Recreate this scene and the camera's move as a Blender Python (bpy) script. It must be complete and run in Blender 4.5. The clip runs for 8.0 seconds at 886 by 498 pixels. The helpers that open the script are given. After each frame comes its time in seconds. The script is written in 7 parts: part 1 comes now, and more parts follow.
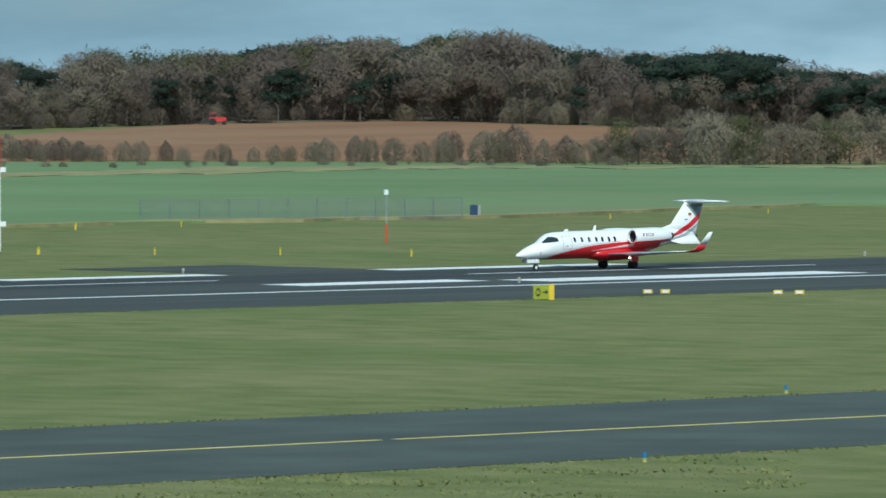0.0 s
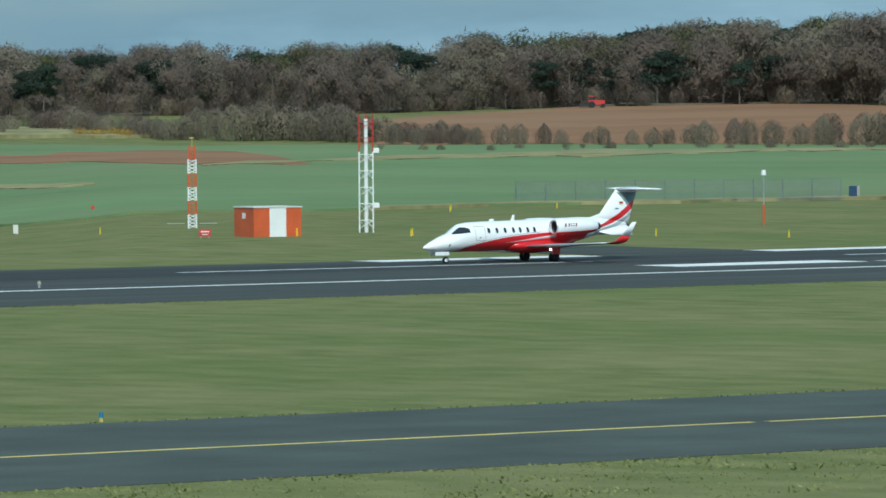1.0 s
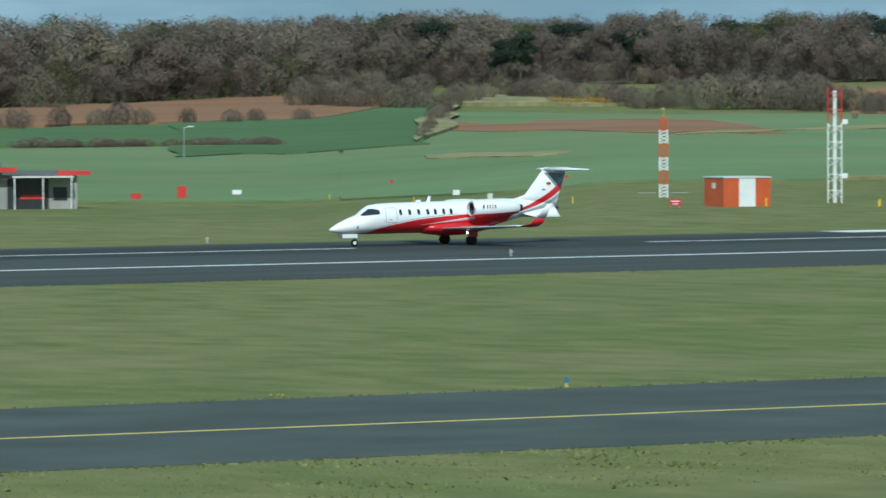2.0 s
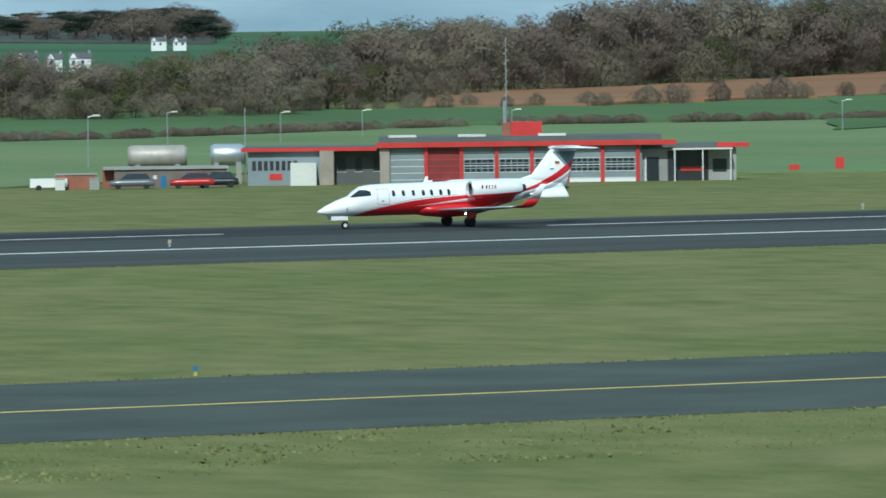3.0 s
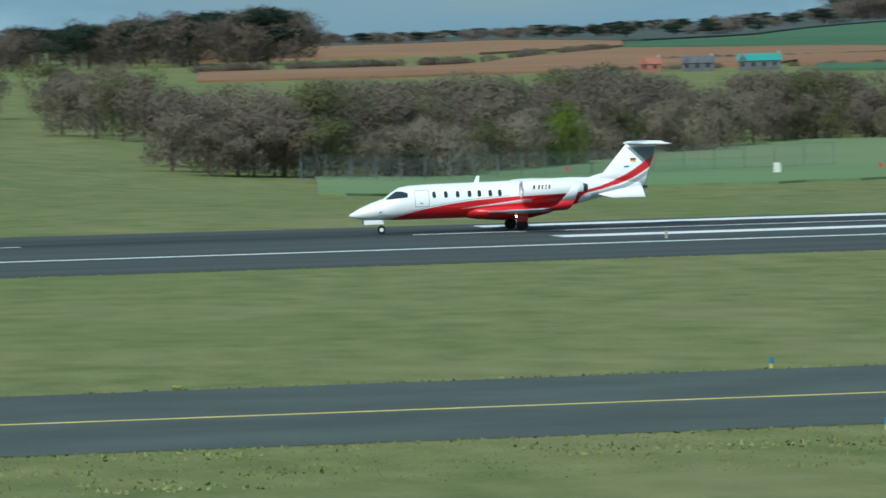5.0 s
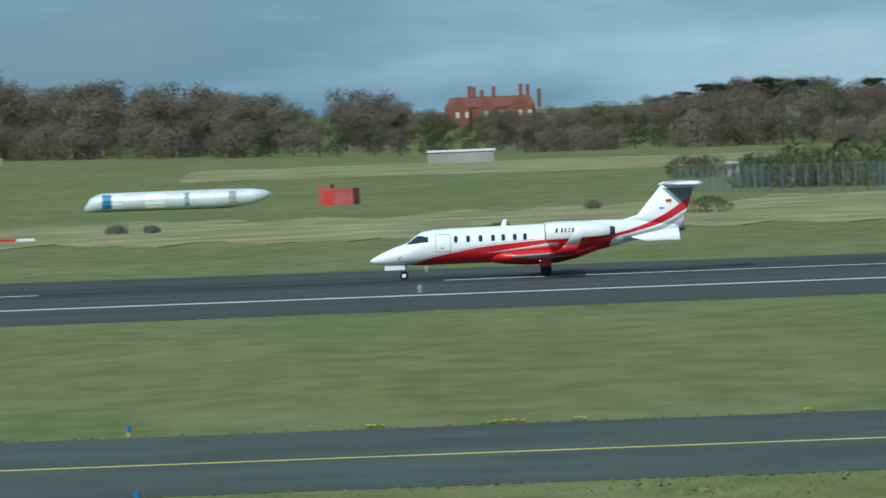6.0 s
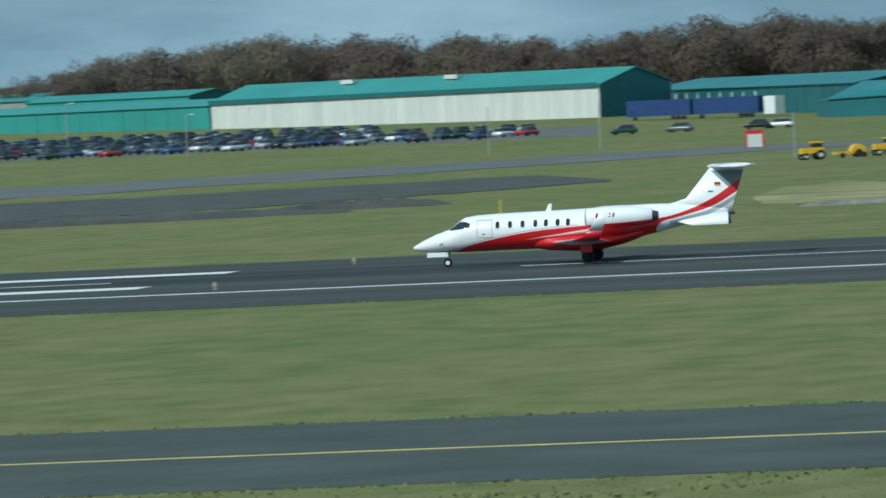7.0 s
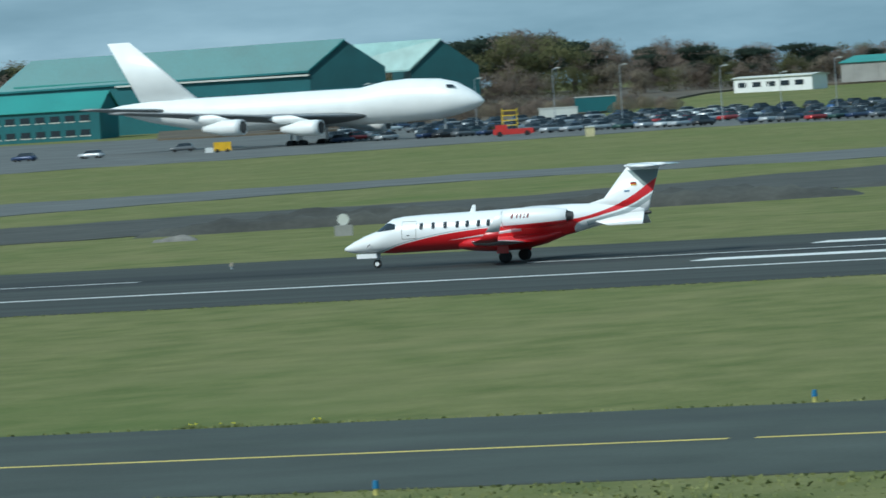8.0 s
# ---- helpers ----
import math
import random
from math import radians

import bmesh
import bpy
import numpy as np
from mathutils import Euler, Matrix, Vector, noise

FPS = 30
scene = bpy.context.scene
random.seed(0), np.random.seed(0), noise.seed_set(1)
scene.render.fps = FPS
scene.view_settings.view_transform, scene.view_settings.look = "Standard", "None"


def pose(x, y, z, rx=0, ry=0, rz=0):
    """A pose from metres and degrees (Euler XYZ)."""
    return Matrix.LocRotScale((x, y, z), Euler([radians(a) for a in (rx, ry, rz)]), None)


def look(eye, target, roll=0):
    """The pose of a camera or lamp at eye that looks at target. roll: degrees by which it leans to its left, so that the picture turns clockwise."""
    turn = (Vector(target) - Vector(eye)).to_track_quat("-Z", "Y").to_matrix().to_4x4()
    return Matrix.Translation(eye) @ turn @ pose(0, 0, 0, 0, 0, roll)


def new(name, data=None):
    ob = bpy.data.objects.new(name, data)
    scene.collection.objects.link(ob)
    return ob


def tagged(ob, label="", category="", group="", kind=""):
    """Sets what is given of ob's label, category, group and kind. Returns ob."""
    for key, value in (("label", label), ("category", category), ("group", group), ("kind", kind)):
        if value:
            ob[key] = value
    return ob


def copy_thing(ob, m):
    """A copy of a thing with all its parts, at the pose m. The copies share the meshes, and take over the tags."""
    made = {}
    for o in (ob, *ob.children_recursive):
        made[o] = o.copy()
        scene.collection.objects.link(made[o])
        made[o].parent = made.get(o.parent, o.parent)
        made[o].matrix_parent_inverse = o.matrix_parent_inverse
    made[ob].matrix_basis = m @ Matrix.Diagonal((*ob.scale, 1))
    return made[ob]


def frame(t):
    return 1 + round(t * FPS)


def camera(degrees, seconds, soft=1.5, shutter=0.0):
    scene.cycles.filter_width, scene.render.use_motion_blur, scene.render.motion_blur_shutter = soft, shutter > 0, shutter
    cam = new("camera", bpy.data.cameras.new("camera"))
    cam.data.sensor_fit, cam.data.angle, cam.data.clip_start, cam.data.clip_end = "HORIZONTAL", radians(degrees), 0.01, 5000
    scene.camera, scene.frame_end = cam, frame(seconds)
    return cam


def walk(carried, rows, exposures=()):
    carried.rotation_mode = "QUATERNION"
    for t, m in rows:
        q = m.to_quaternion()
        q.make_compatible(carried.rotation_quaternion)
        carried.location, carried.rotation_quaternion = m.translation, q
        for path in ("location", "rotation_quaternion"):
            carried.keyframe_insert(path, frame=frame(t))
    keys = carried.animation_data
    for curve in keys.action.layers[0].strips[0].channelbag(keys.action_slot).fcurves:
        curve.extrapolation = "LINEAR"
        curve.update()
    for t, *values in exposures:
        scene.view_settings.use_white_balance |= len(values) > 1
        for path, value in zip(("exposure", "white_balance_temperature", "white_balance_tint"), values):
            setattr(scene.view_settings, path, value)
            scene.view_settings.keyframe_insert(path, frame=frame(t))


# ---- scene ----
cam = camera(7.949, 8.0, soft=1.6, shutter=0.09)

PATH = [
    (0.0, pose(2.62, -55.98, 10.84, 88.681, 0.222, -40.109)),
    (0.5, pose(4.72, -53.72, 10.65, 88.630, 0.432, -37.999)),
    (1.0, pose(6.29, -51.92, 10.48, 88.557, 0.362, -36.693)),
    (1.5, pose(6.96, -50.94, 10.39, 88.489, 0.436, -35.049)),
    (1.7, pose(4.80, -54.14, 10.85, 88.392, 0.298, -34.179)),
    (2.8, pose(0.28, -62.79, 10.53, 88.158, 0.562, -27.287)),
    (3.0, pose(-1.64, -66.05, 10.45, 88.121, 0.708, -26.476)),
    (3.5, pose(-5.09, -74.11, 10.58, 88.107, 0.829, -23.855)),
    (4.0, pose(-3.26, -69.17, 10.30, 88.109, 0.999, -20.138)),
    (4.5, pose(-3.02, -68.12, 10.23, 88.089, 1.233, -15.678)),
    (4.7, pose(-2.90, -67.80, 10.20, 88.081, 1.287, -14.264)),
    (5.8, pose(14.74, -65.24, 9.73, 88.356, 2.108, -1.402)),
    (6.0, pose(14.51, -63.50, 9.54, 88.541, 2.198, 0.404)),
    (6.5, pose(13.26, -55.47, 8.99, 88.567, 2.573, 4.945)),
    (7.0, pose(12.74, -48.78, 8.67, 88.549, 2.760, 10.274)),
    (7.5, pose(11.16, -41.77, 8.25, 88.571, 3.119, 15.340)),
    (8.0, pose(9.40, -36.66, 8.17, 88.623, 3.445, 19.468)),
]
walk(cam, PATH, exposures=[(0.0, -0.01, 5850, 0), (3.0, 0.01, 5850, 0), (4.7, 0.06, 5850, 0), (5.8, -0.06, 5850, 0), (6.5, -0.13, 5850, 0), (8.0, -0.07, 5850, 0)])
JET_Y = 252.3
JET_X = [(0.0, 270.0), (0.5, 252.6), (1.0, 233.1), (1.5, 214.2), (1.7, 206.0), (2.8, 159.5), (3.0, 150.7), (3.5, 130.1),
         (4.0, 107.1), (4.5, 85.0), (4.7, 75.6), (5.8, 20.1), (6.0, 10.0), (6.5, -15.0), (7.0, -42.0), (7.5, -67.9), (8.0, -96.6)]

# ---- world and sun ----
SUN_EL, SUN_AZ = radians(41), radians(213)      # azimuth clockwise from +y: behind the camera, a little to its left
world = bpy.data.worlds.new("sky")
scene.world = world
world.use_nodes = True
wn, wl = world.node_tree.nodes, world.node_tree.links
wbg = wn["Background"]
sky = wn.new("ShaderNodeTexSky")
sky.sky_type, sky.sun_disc = "NISHITA", False
sky.sun_elevation, sky.sun_rotation = SUN_EL, SUN_AZ
sky.air_density, sky.dust_density, sky.ozone_density = 1.0, 1.2, 1.0
wtc = wn.new("ShaderNodeTexCoord")
wmap = wn.new("ShaderNodeMapping")
wmap.inputs["Scale"].default_value = (8.0, 8.0, 34.0)
wnoise = wn.new("ShaderNodeTexNoise")
wnoise.inputs["Scale"].default_value, wnoise.inputs["Detail"].default_value, wnoise.inputs["Roughness"].default_value = 1.0, 6.0, 0.55
wramp = wn.new("ShaderNodeValToRGB")
wramp.color_ramp.elements[0].position, wramp.color_ramp.elements[1].position = 0.30, 0.60
wramp.color_ramp.elements[0].color = (0.6, 0.6, 0.6, 1)
cloudcol = wn.new("ShaderNodeValToRGB")
cloudcol.color_ramp.elements[0].position, cloudcol.color_ramp.elements[1].position = 0.42, 0.70
cloudcol.color_ramp.elements[0].color, cloudcol.color_ramp.elements[1].color = (1.3, 2.6, 3.65, 1), (4.2, 5.4, 6.0, 1)
wmix = wn.new("ShaderNodeMixRGB")
wl.new(wtc.outputs["Generated"], wmap.inputs["Vector"])
wl.new(wmap.outputs["Vector"], wnoise.inputs["Vector"])
wl.new(wnoise.outputs["Fac"], wramp.inputs["Fac"])
wl.new(wnoise.outputs["Fac"], cloudcol.inputs["Fac"])
wl.new(wramp.outputs["Color"], wmix.inputs["Fac"])
wl.new(sky.outputs["Color"], wmix.inputs["Color1"])
wl.new(cloudcol.outputs["Color"], wmix.inputs["Color2"])
wl.new(wmix.outputs["Color"], wbg.inputs["Color"])
wbg.inputs["Strength"].default_value = 0.118
sun = new("sun", bpy.data.lights.new("sun", "SUN"))
sun.data.energy, sun.data.angle, sun.data.color = 3.3, radians(0.6), (1.0, 0.96, 0.89)
sun.matrix_world = look((math.sin(SUN_AZ) * 50, math.cos(SUN_AZ) * 50, math.tan(SUN_EL) * 50), (0, 0, 0))


# ---- materials ----
def mat(name, col, rough=0.6, metal=0.0, var=0.12, scale=1.0, fine=12.0, bump=0.0, other=None, coat=0.0, per_object=0.0, stretch=(1, 1, 1)):
    """A procedural surface: base colour with noise at two scales, bump from the finer one."""
    m = bpy.data.materials.new(name)
    m.use_nodes = True
    nd, lk = m.node_tree.nodes, m.node_tree.links
    b = nd["Principled BSDF"]
    b.inputs["Roughness"].default_value, b.inputs["Metallic"].default_value = rough, metal
    b.inputs["Coat Weight"].default_value = coat
    tc, mp = nd.new("ShaderNodeTexCoord"), nd.new("ShaderNodeMapping")
    mp.inputs["Scale"].default_value = stretch
    lk.new(tc.outputs["Object"], mp.inputs["Vector"])
    n1, n2 = nd.new("ShaderNodeTexNoise"), nd.new("ShaderNodeTexNoise")
    n1.inputs["Scale"].default_value, n1.inputs["Detail"].default_value = scale, 6
    n2.inputs["Scale"].default_value, n2.inputs["Detail"].default_value = fine, 4
    for n in (n1, n2):
        lk.new(mp.outputs["Vector"], n.inputs["Vector"])
    r1 = nd.new("ShaderNodeValToRGB")
    c2 = other or tuple(c * (1 + 2.2 * var) for c in col)
    c1 = tuple(c * (1 - 1.6 * var) for c in col)
    r1.color_ramp.elements[0].position, r1.color_ramp.elements[1].position = 0.3, 0.72
    r1.color_ramp.elements[0].color, r1.color_ramp.elements[1].color = (*c1, 1), (*c2, 1)
    lk.new(n1.outputs["Fac"], r1.inputs["Fac"])
    hsv = nd.new("ShaderNodeHueSaturation")
    mr = nd.new("ShaderNodeMapRange")
    mr.inputs["To Min"].default_value, mr.inputs["To Max"].default_value = 1 - 2 * var, 1 + 2 * var
    lk.new(n2.outputs["Fac"], mr.inputs["Value"])
    lk.new(r1.outputs["Color"], hsv.inputs["Color"])
    last = mr.outputs["Result"]
    if per_object:
        oi, pr, mul = nd.new("ShaderNodeObjectInfo"), nd.new("ShaderNodeMapRange"), nd.new("ShaderNodeMath")
        pr.inputs["To Min"].default_value, pr.inputs["To Max"].default_value = 1 - per_object, 1 + per_object
        mul.operation = "MULTIPLY"
        lk.new(oi.outputs["Random"], pr.inputs["Value"])
        lk.new(last, mul.inputs[0])
        lk.new(pr.outputs["Result"], mul.inputs[1])
        last = mul.outputs["Value"]
    lk.new(last, hsv.inputs["Value"])
    lk.new(hsv.outputs["Color"], b.inputs["Base Color"])
    if bump:
        bp = nd.new("ShaderNodeBump")
        bp.inputs["Strength"].default_value, bp.inputs["Distance"].default_value = bump, 0.05
        lk.new(n2.outputs["Fac"], bp.inputs["Height"])
        lk.new(bp.outputs["Normal"], b.inputs["Normal"])
    return m


def glow(name, col, power):
    m = mat(name, col, 0.4)
    b = m.node_tree.nodes["Principled BSDF"]
    b.inputs["Emission Color"].default_value, b.inputs["Emission Strength"].default_value = (*col, 1), power
    return m


M_GRASS = mat("airfield grass", (0.138, 0.163, 0.052), 0.9, var=0.11, scale=0.5, fine=5.0, other=(0.205, 0.206, 0.082), stretch=(0.9, 0.5, 1))
M_FIELD = mat("young crop", (0.150, 0.220, 0.098), 0.9, var=0.08, scale=0.012, fine=0.15)
M_FIELD2 = mat("rich pasture", (0.090, 0.150, 0.062), 0.9, var=0.08, scale=0.01, fine=0.1)
M_HILLFIELD = mat("hill pasture", (0.062, 0.124, 0.066), 0.9, var=0.1, scale=0.006, fine=0.05)
M_SOIL = mat("ploughed red soil", (0.25, 0.135, 0.075), 0.95, var=0.08, scale=0.02, fine=0.3, stretch=(0.3, 2, 1))
M_TAN = mat("dry grass", (0.270, 0.245, 0.125), 0.95, var=0.2, scale=0.12, fine=0.6)
M_RUNWAY = mat("runway asphalt", (0.068, 0.074, 0.069), 0.82, var=0.14, scale=0.35, fine=9, bump=0.2, stretch=(0.05, 1, 1))
M_RUBBER = mat("rubber-dark asphalt", (0.045, 0.049, 0.048), 0.8, var=0.25, scale=0.25, fine=5, stretch=(0.02, 1, 1))
M_TAXI = mat("taxiway asphalt", (0.080, 0.093, 0.083), 0.85, var=0.10, scale=0.2, fine=8, bump=0.2)
M_OLDTAR = mat("pale old tarmac", (0.14, 0.148, 0.145), 0.9, var=0.1, scale=0.1, fine=2)
M_PAINT = mat("white runway paint", (0.72, 0.73, 0.72), 0.7, var=0.07, scale=0.6, fine=6)
M_YPAINT = mat("yellow taxi paint", (0.62, 0.50, 0.12), 0.7, var=0.1, scale=0.6, fine=6)
M_BARK = mat("bark", (0.115, 0.095, 0.075), 0.95, var=0.2, scale=2, fine=20)
M_TWIG = mat("bare brown twigs", (0.215, 0.170, 0.138), 0.95, var=0.10, scale=0.09, fine=0.8, per_object=0.18)
M_TWIG2 = mat("greyish budding twigs", (0.255, 0.215, 0.160), 0.95, var=0.10, scale=0.09, fine=0.8, per_object=0.18)
M_OLIVE = mat("ivy and young leaf", (0.150, 0.150, 0.072), 0.9, var=0.12, scale=0.09, fine=0.8, per_object=0.2)
M_PINE = mat("dark pine needles", (0.050, 0.070, 0.052), 0.9, var=0.12, scale=0.12, fine=0.8, per_object=0.2)
M_FRESH = mat("fresh green leaf", (0.16, 0.22, 0.035), 0.85, var=0.15, scale=0.5, fine=4)
M_WHITE = mat("white paint", (0.78, 0.79, 0.78), 0.35, var=0.02, scale=0.8, fine=5)
M_OFFWHITE = mat("cream cladding", (0.62, 0.63, 0.58), 0.6, var=0.05, scale=0.2, fine=3)
M_REDPAINT = mat("signal red paint", (0.52, 0.035, 0.03), 0.45, var=0.06, scale=0.8, fine=5)
M_ORANGE = mat("orange-red paint", (0.55, 0.10, 0.03), 0.5, var=0.06, scale=0.8, fine=5)
M_TEAL = mat("teal sheet metal", (0.018, 0.125, 0.14), 0.5, var=0.07, scale=0.15, fine=2)
M_TEALDEEP = mat("deep teal roofing", (0.022, 0.17, 0.18), 0.5, var=0.07, scale=0.12, fine=2)
M_TEALROOF = mat("pale teal roofing", (0.045, 0.27, 0.24), 0.5, var=0.06, scale=0.1, fine=2)
M_GREY = mat("grey concrete", (0.30, 0.30, 0.28), 0.8, var=0.08, scale=0.3, fine=5, bump=0.1)
M_DARK = mat("dark opening", (0.02, 0.022, 0.025), 0.5, var=0.2)
M_STEEL = mat("galvanised steel", (0.42, 0.44, 0.45), 0.45, metal=0.6, var=0.05)
M_ALU = mat("bare aluminium", (0.62, 0.66, 0.68), 0.35, metal=0.7, var=0.05, scale=0.5)
M_BRICK = mat("red brick", (0.30, 0.12, 0.08), 0.9, var=0.12, scale=0.3, fine=6, bump=0.2)
M_ROOF = mat("slate", (0.10, 0.10, 0.11), 0.8, var=0.15, scale=0.6, fine=6)
M_BLUE = mat("blue plastic", (0.02, 0.16, 0.33), 0.5, var=0.05)
M_YELLOW = mat("safety yellow", (0.72, 0.50, 0.03), 0.45, var=0.06)
M_DIGGER = mat("machine yellow", (0.78, 0.45, 0.02), 0.45, var=0.08)
M_TYRE = mat("rubber", (0.016, 0.016, 0.017), 0.8, var=0.1)
M_GLASS = mat("dark glass", (0.025, 0.035, 0.045), 0.08, var=0.02)
M_RUBBLE = mat("rubble", (0.19, 0.18, 0.16), 0.95, var=0.2, scale=0.8, fine=5)
M_EARTH = mat("dark earth", (0.060, 0.060, 0.052), 0.95, var=0.2, scale=0.2, fine=2)


def see_through(m, share):
    """Lets some light pass through thin twigs and leaves."""
    nd, lk = m.node_tree.nodes, m.node_tree.links
    b, out = nd["Principled BSDF"], nd["Material Output"]
    tr, mx = nd.new("ShaderNodeBsdfTranslucent"), nd.new("ShaderNodeMixShader")
    mx.inputs[0].default_value = share
    lk.new(b.inputs["Base Color"].links[0].from_socket, tr.inputs["Color"])
    lk.new(b.outputs[0], mx.inputs[1])
    lk.new(tr.outputs[0], mx.inputs[2])
    lk.new(mx.outputs[0], out.inputs["Surface"])
    b.inputs["Specular IOR Level"].default_value = 0.1


for m in (M_TWIG, M_TWIG2, M_OLIVE, M_PINE, M_FRESH):
    see_through(m, 0.5)
for m in (M_GRASS, M_FIELD, M_FIELD2, M_HILLFIELD, M_SOIL, M_TAN, M_RUNWAY, M_RUBBER, M_TAXI, M_OLDTAR):
    m.node_tree.nodes["Principled BSDF"].inputs["Specular IOR Level"].default_value = 0.1


def patchy(m, col, scale, amount, stretch=(1, 1, 1), edge=(0.46, 0.66)):
    """Blends broad uneven patches of another colour into a ground material."""
    nd, lk = m.node_tree.nodes, m.node_tree.links
    b = nd["Principled BSDF"]
    base = b.inputs["Base Color"].links[0].from_socket
    tc, mp, n, mr, mx = (nd.new("ShaderNode" + k) for k in ("TexCoord", "Mapping", "TexNoise", "MapRange", "MixRGB"))
    mp.inputs["Scale"].default_value = stretch
    n.inputs["Scale"].default_value, n.inputs["Detail"].default_value, n.inputs["Roughness"].default_value = scale, 7, 0.62
    mr.inputs["From Min"].default_value, mr.inputs["From Max"].default_value, mr.inputs["To Max"].default_value = edge[0], edge[1], amount
    mx.inputs[2].default_value = (*col, 1)
    lk.new(tc.outputs["Object"], mp.inputs["Vector"])
    lk.new(mp.outputs["Vector"], n.inputs["Vector"])
    lk.new(n.outputs["Fac"], mr.inputs["Value"])
    lk.new(mr.outputs["Result"], mx.inputs["Fac"])
    lk.new(base, mx.inputs[1])
    lk.new(mx.outputs[0], b.inputs["Base Color"])


patchy(M_GRASS, (0.245, 0.225, 0.105), 0.13, 0.45, (0.8, 0.35, 1))
patchy(M_GRASS, (0.105, 0.150, 0.040), 0.05, 0.6, (0.8, 0.3, 1), (0.5, 0.7))
patchy(M_FIELD, (0.20, 0.225, 0.115), 0.02, 0.7, (1, 0.4, 1))
patchy(M_HILLFIELD, (0.085, 0.165, 0.085), 0.006, 0.7, (1, 0.4, 1))
patchy(M_SOIL, (0.30, 0.185, 0.11), 0.02, 0.6, (1, 0.3, 1))
patchy(M_TAN, (0.16, 0.175, 0.07), 0.08, 0.4, (1, 0.4, 1))
patchy(M_TAXI, (0.064, 0.072, 0.068), 0.12, 0.6, (0.25, 1, 1))
patchy(M_RUNWAY, (0.055, 0.060, 0.057), 0.15, 0.6, (0.06, 1, 1))
M_LAMP = glow("landing light", (1.0, 0.9, 0.7), 12.0)


# ---- geometry helpers ----
class Geo:
    """Collects vertices and faces of one mesh."""

    def __init__(self):
        self.v, self.f = [], []

    def add(self, vs, fs):
        o = len(self.v)
        self.v += [tuple(p) for p in vs]
        self.f += [tuple(i + o for i in q) for q in fs]
        return self

    def box(self, x0, y0, z0, x1, y1, z1, m=None):
        vs = [Vector((x, y, z)) for z in (z0, z1) for x, y in ((x0, y0), (x1, y0), (x1, y1), (x0, y1))]
        if m is not None:
            vs = [m @ p for p in vs]
        return self.add(vs, [(3, 2, 1, 0), (4, 5, 6, 7), (0, 1, 5, 4), (1, 2, 6, 5), (2, 3, 7, 6), (3, 0, 4, 7)])

    def rod(self, a, b, r0, r1=None, n=8):
        a, b = Vector(a), Vector(b)
        r1 = r0 if r1 is None else r1
        d = (b - a).normalized()
        u = d.orthogonal().normalized()
        w = d.cross(u)
        vs = [c + (u * math.cos(k * 2 * math.pi / n) + w * math.sin(k * 2 * math.pi / n)) * r for c, r in ((a, r0), (b, r1)) for k in range(n)]
        fs = [(k, (k + 1) % n, n + (k + 1) % n, n + k) for k in range(n)]
        return self.add(vs, fs + [tuple(range(n - 1, -1, -1)), tuple(range(n, 2 * n))])

    def loft(self, rings, closed=True, caps=True):
        n = len(rings[0])
        vs = [p for r in rings for p in r]
        fs = []
        for i in range(len(rings) - 1):
            for k in range(n if closed else n - 1):
                a, b = i * n + k, i * n + (k + 1) % n
                fs.append((a, b, b + n, a + n))
        if caps and closed:
            fs += [tuple(range(n - 1, -1, -1)), tuple(range((len(rings) - 1) * n, len(rings) * n))]
        return self.add(vs, fs)

    def poly(self, pts):
        return self.add(pts, [tuple(range(len(pts)))])

    def mesh(self, name, material, smooth=False):
        me = bpy.data.meshes.new(name)
        me.from_pydata(self.v, [], self.f)
        me.materials.append(material)
        if smooth:
            me.polygons.foreach_set("use_smooth", [True] * len(me.polygons))
        me.update()
        return me


def part(name, geo, material, parent=None, label="", smooth=False):
    ob = new(name, geo.mesh(name, material, smooth))
    if parent is not None:
        ob.parent = parent
    if label:
        ob["label"] = label
    return ob


def thing(name, m, label, category, group="", kind=""):
    ob = new(name)
    ob.empty_display_size = 0.3
    ob.matrix_basis = m
    return tagged(ob, label, category, group, kind)


def setting(name, geo, material, label, category="ground", kind="structure"):
    return tagged(part(name, geo, material), label, category, kind=kind)


# ---- terrain ----
OX, OY = 4.0, -55.0
T_AZ = (-80, -14, -4, 2.5, 6, 11, 14.5, 17.5, 22, 24.5, 31, 34, 46, 80)
T_R = (0, 390, 480, 600, 900, 1200, 1500, 2000, 3000, 4600)
Z_WEST, Z_WOOD = (0, 0, 0, 0, 0, 2.5, 6, 8, 10, 12), (0, 0, 0, 0, 0, 1, 1, 0, -4, -9)
Z_RISE = (0, 0, 0, 0, 0, 2, 3.5, 5, 6, 7)
Z_LOW, Z_MID = (0, 0, -2.5, -3, -2.5, 1, 4, 6, 7, 7), (0, 0, -2.5, -3, -2.5, 1, 4.2, 7, 12, 18)
Z_DIP, Z_EAST = (0, 0, -2.5, -3, -2.5, 1, 4.3, 7.7, 15.6, 28), (0, 0, 0, 0, 0, 0, 6, 10, 14, 20)
T_Z = np.array([Z_WEST, Z_WEST, Z_WOOD, Z_WOOD, Z_RISE, Z_LOW, Z_MID, Z_DIP, Z_DIP, Z_MID, Z_MID, Z_EAST, Z_EAST, Z_EAST], float)


def zpolar(a, r):
    if abs(a) > 89:
        return 0.0
    row = [np.interp(a, T_AZ, T_Z[:, j]) for j in range(len(T_R))]
    return float(np.interp(r, T_R, row))


def zg(x, y):
    return zpolar(math.degrees(math.atan2(x - OX, y - OY)), math.hypot(x - OX, y - OY))


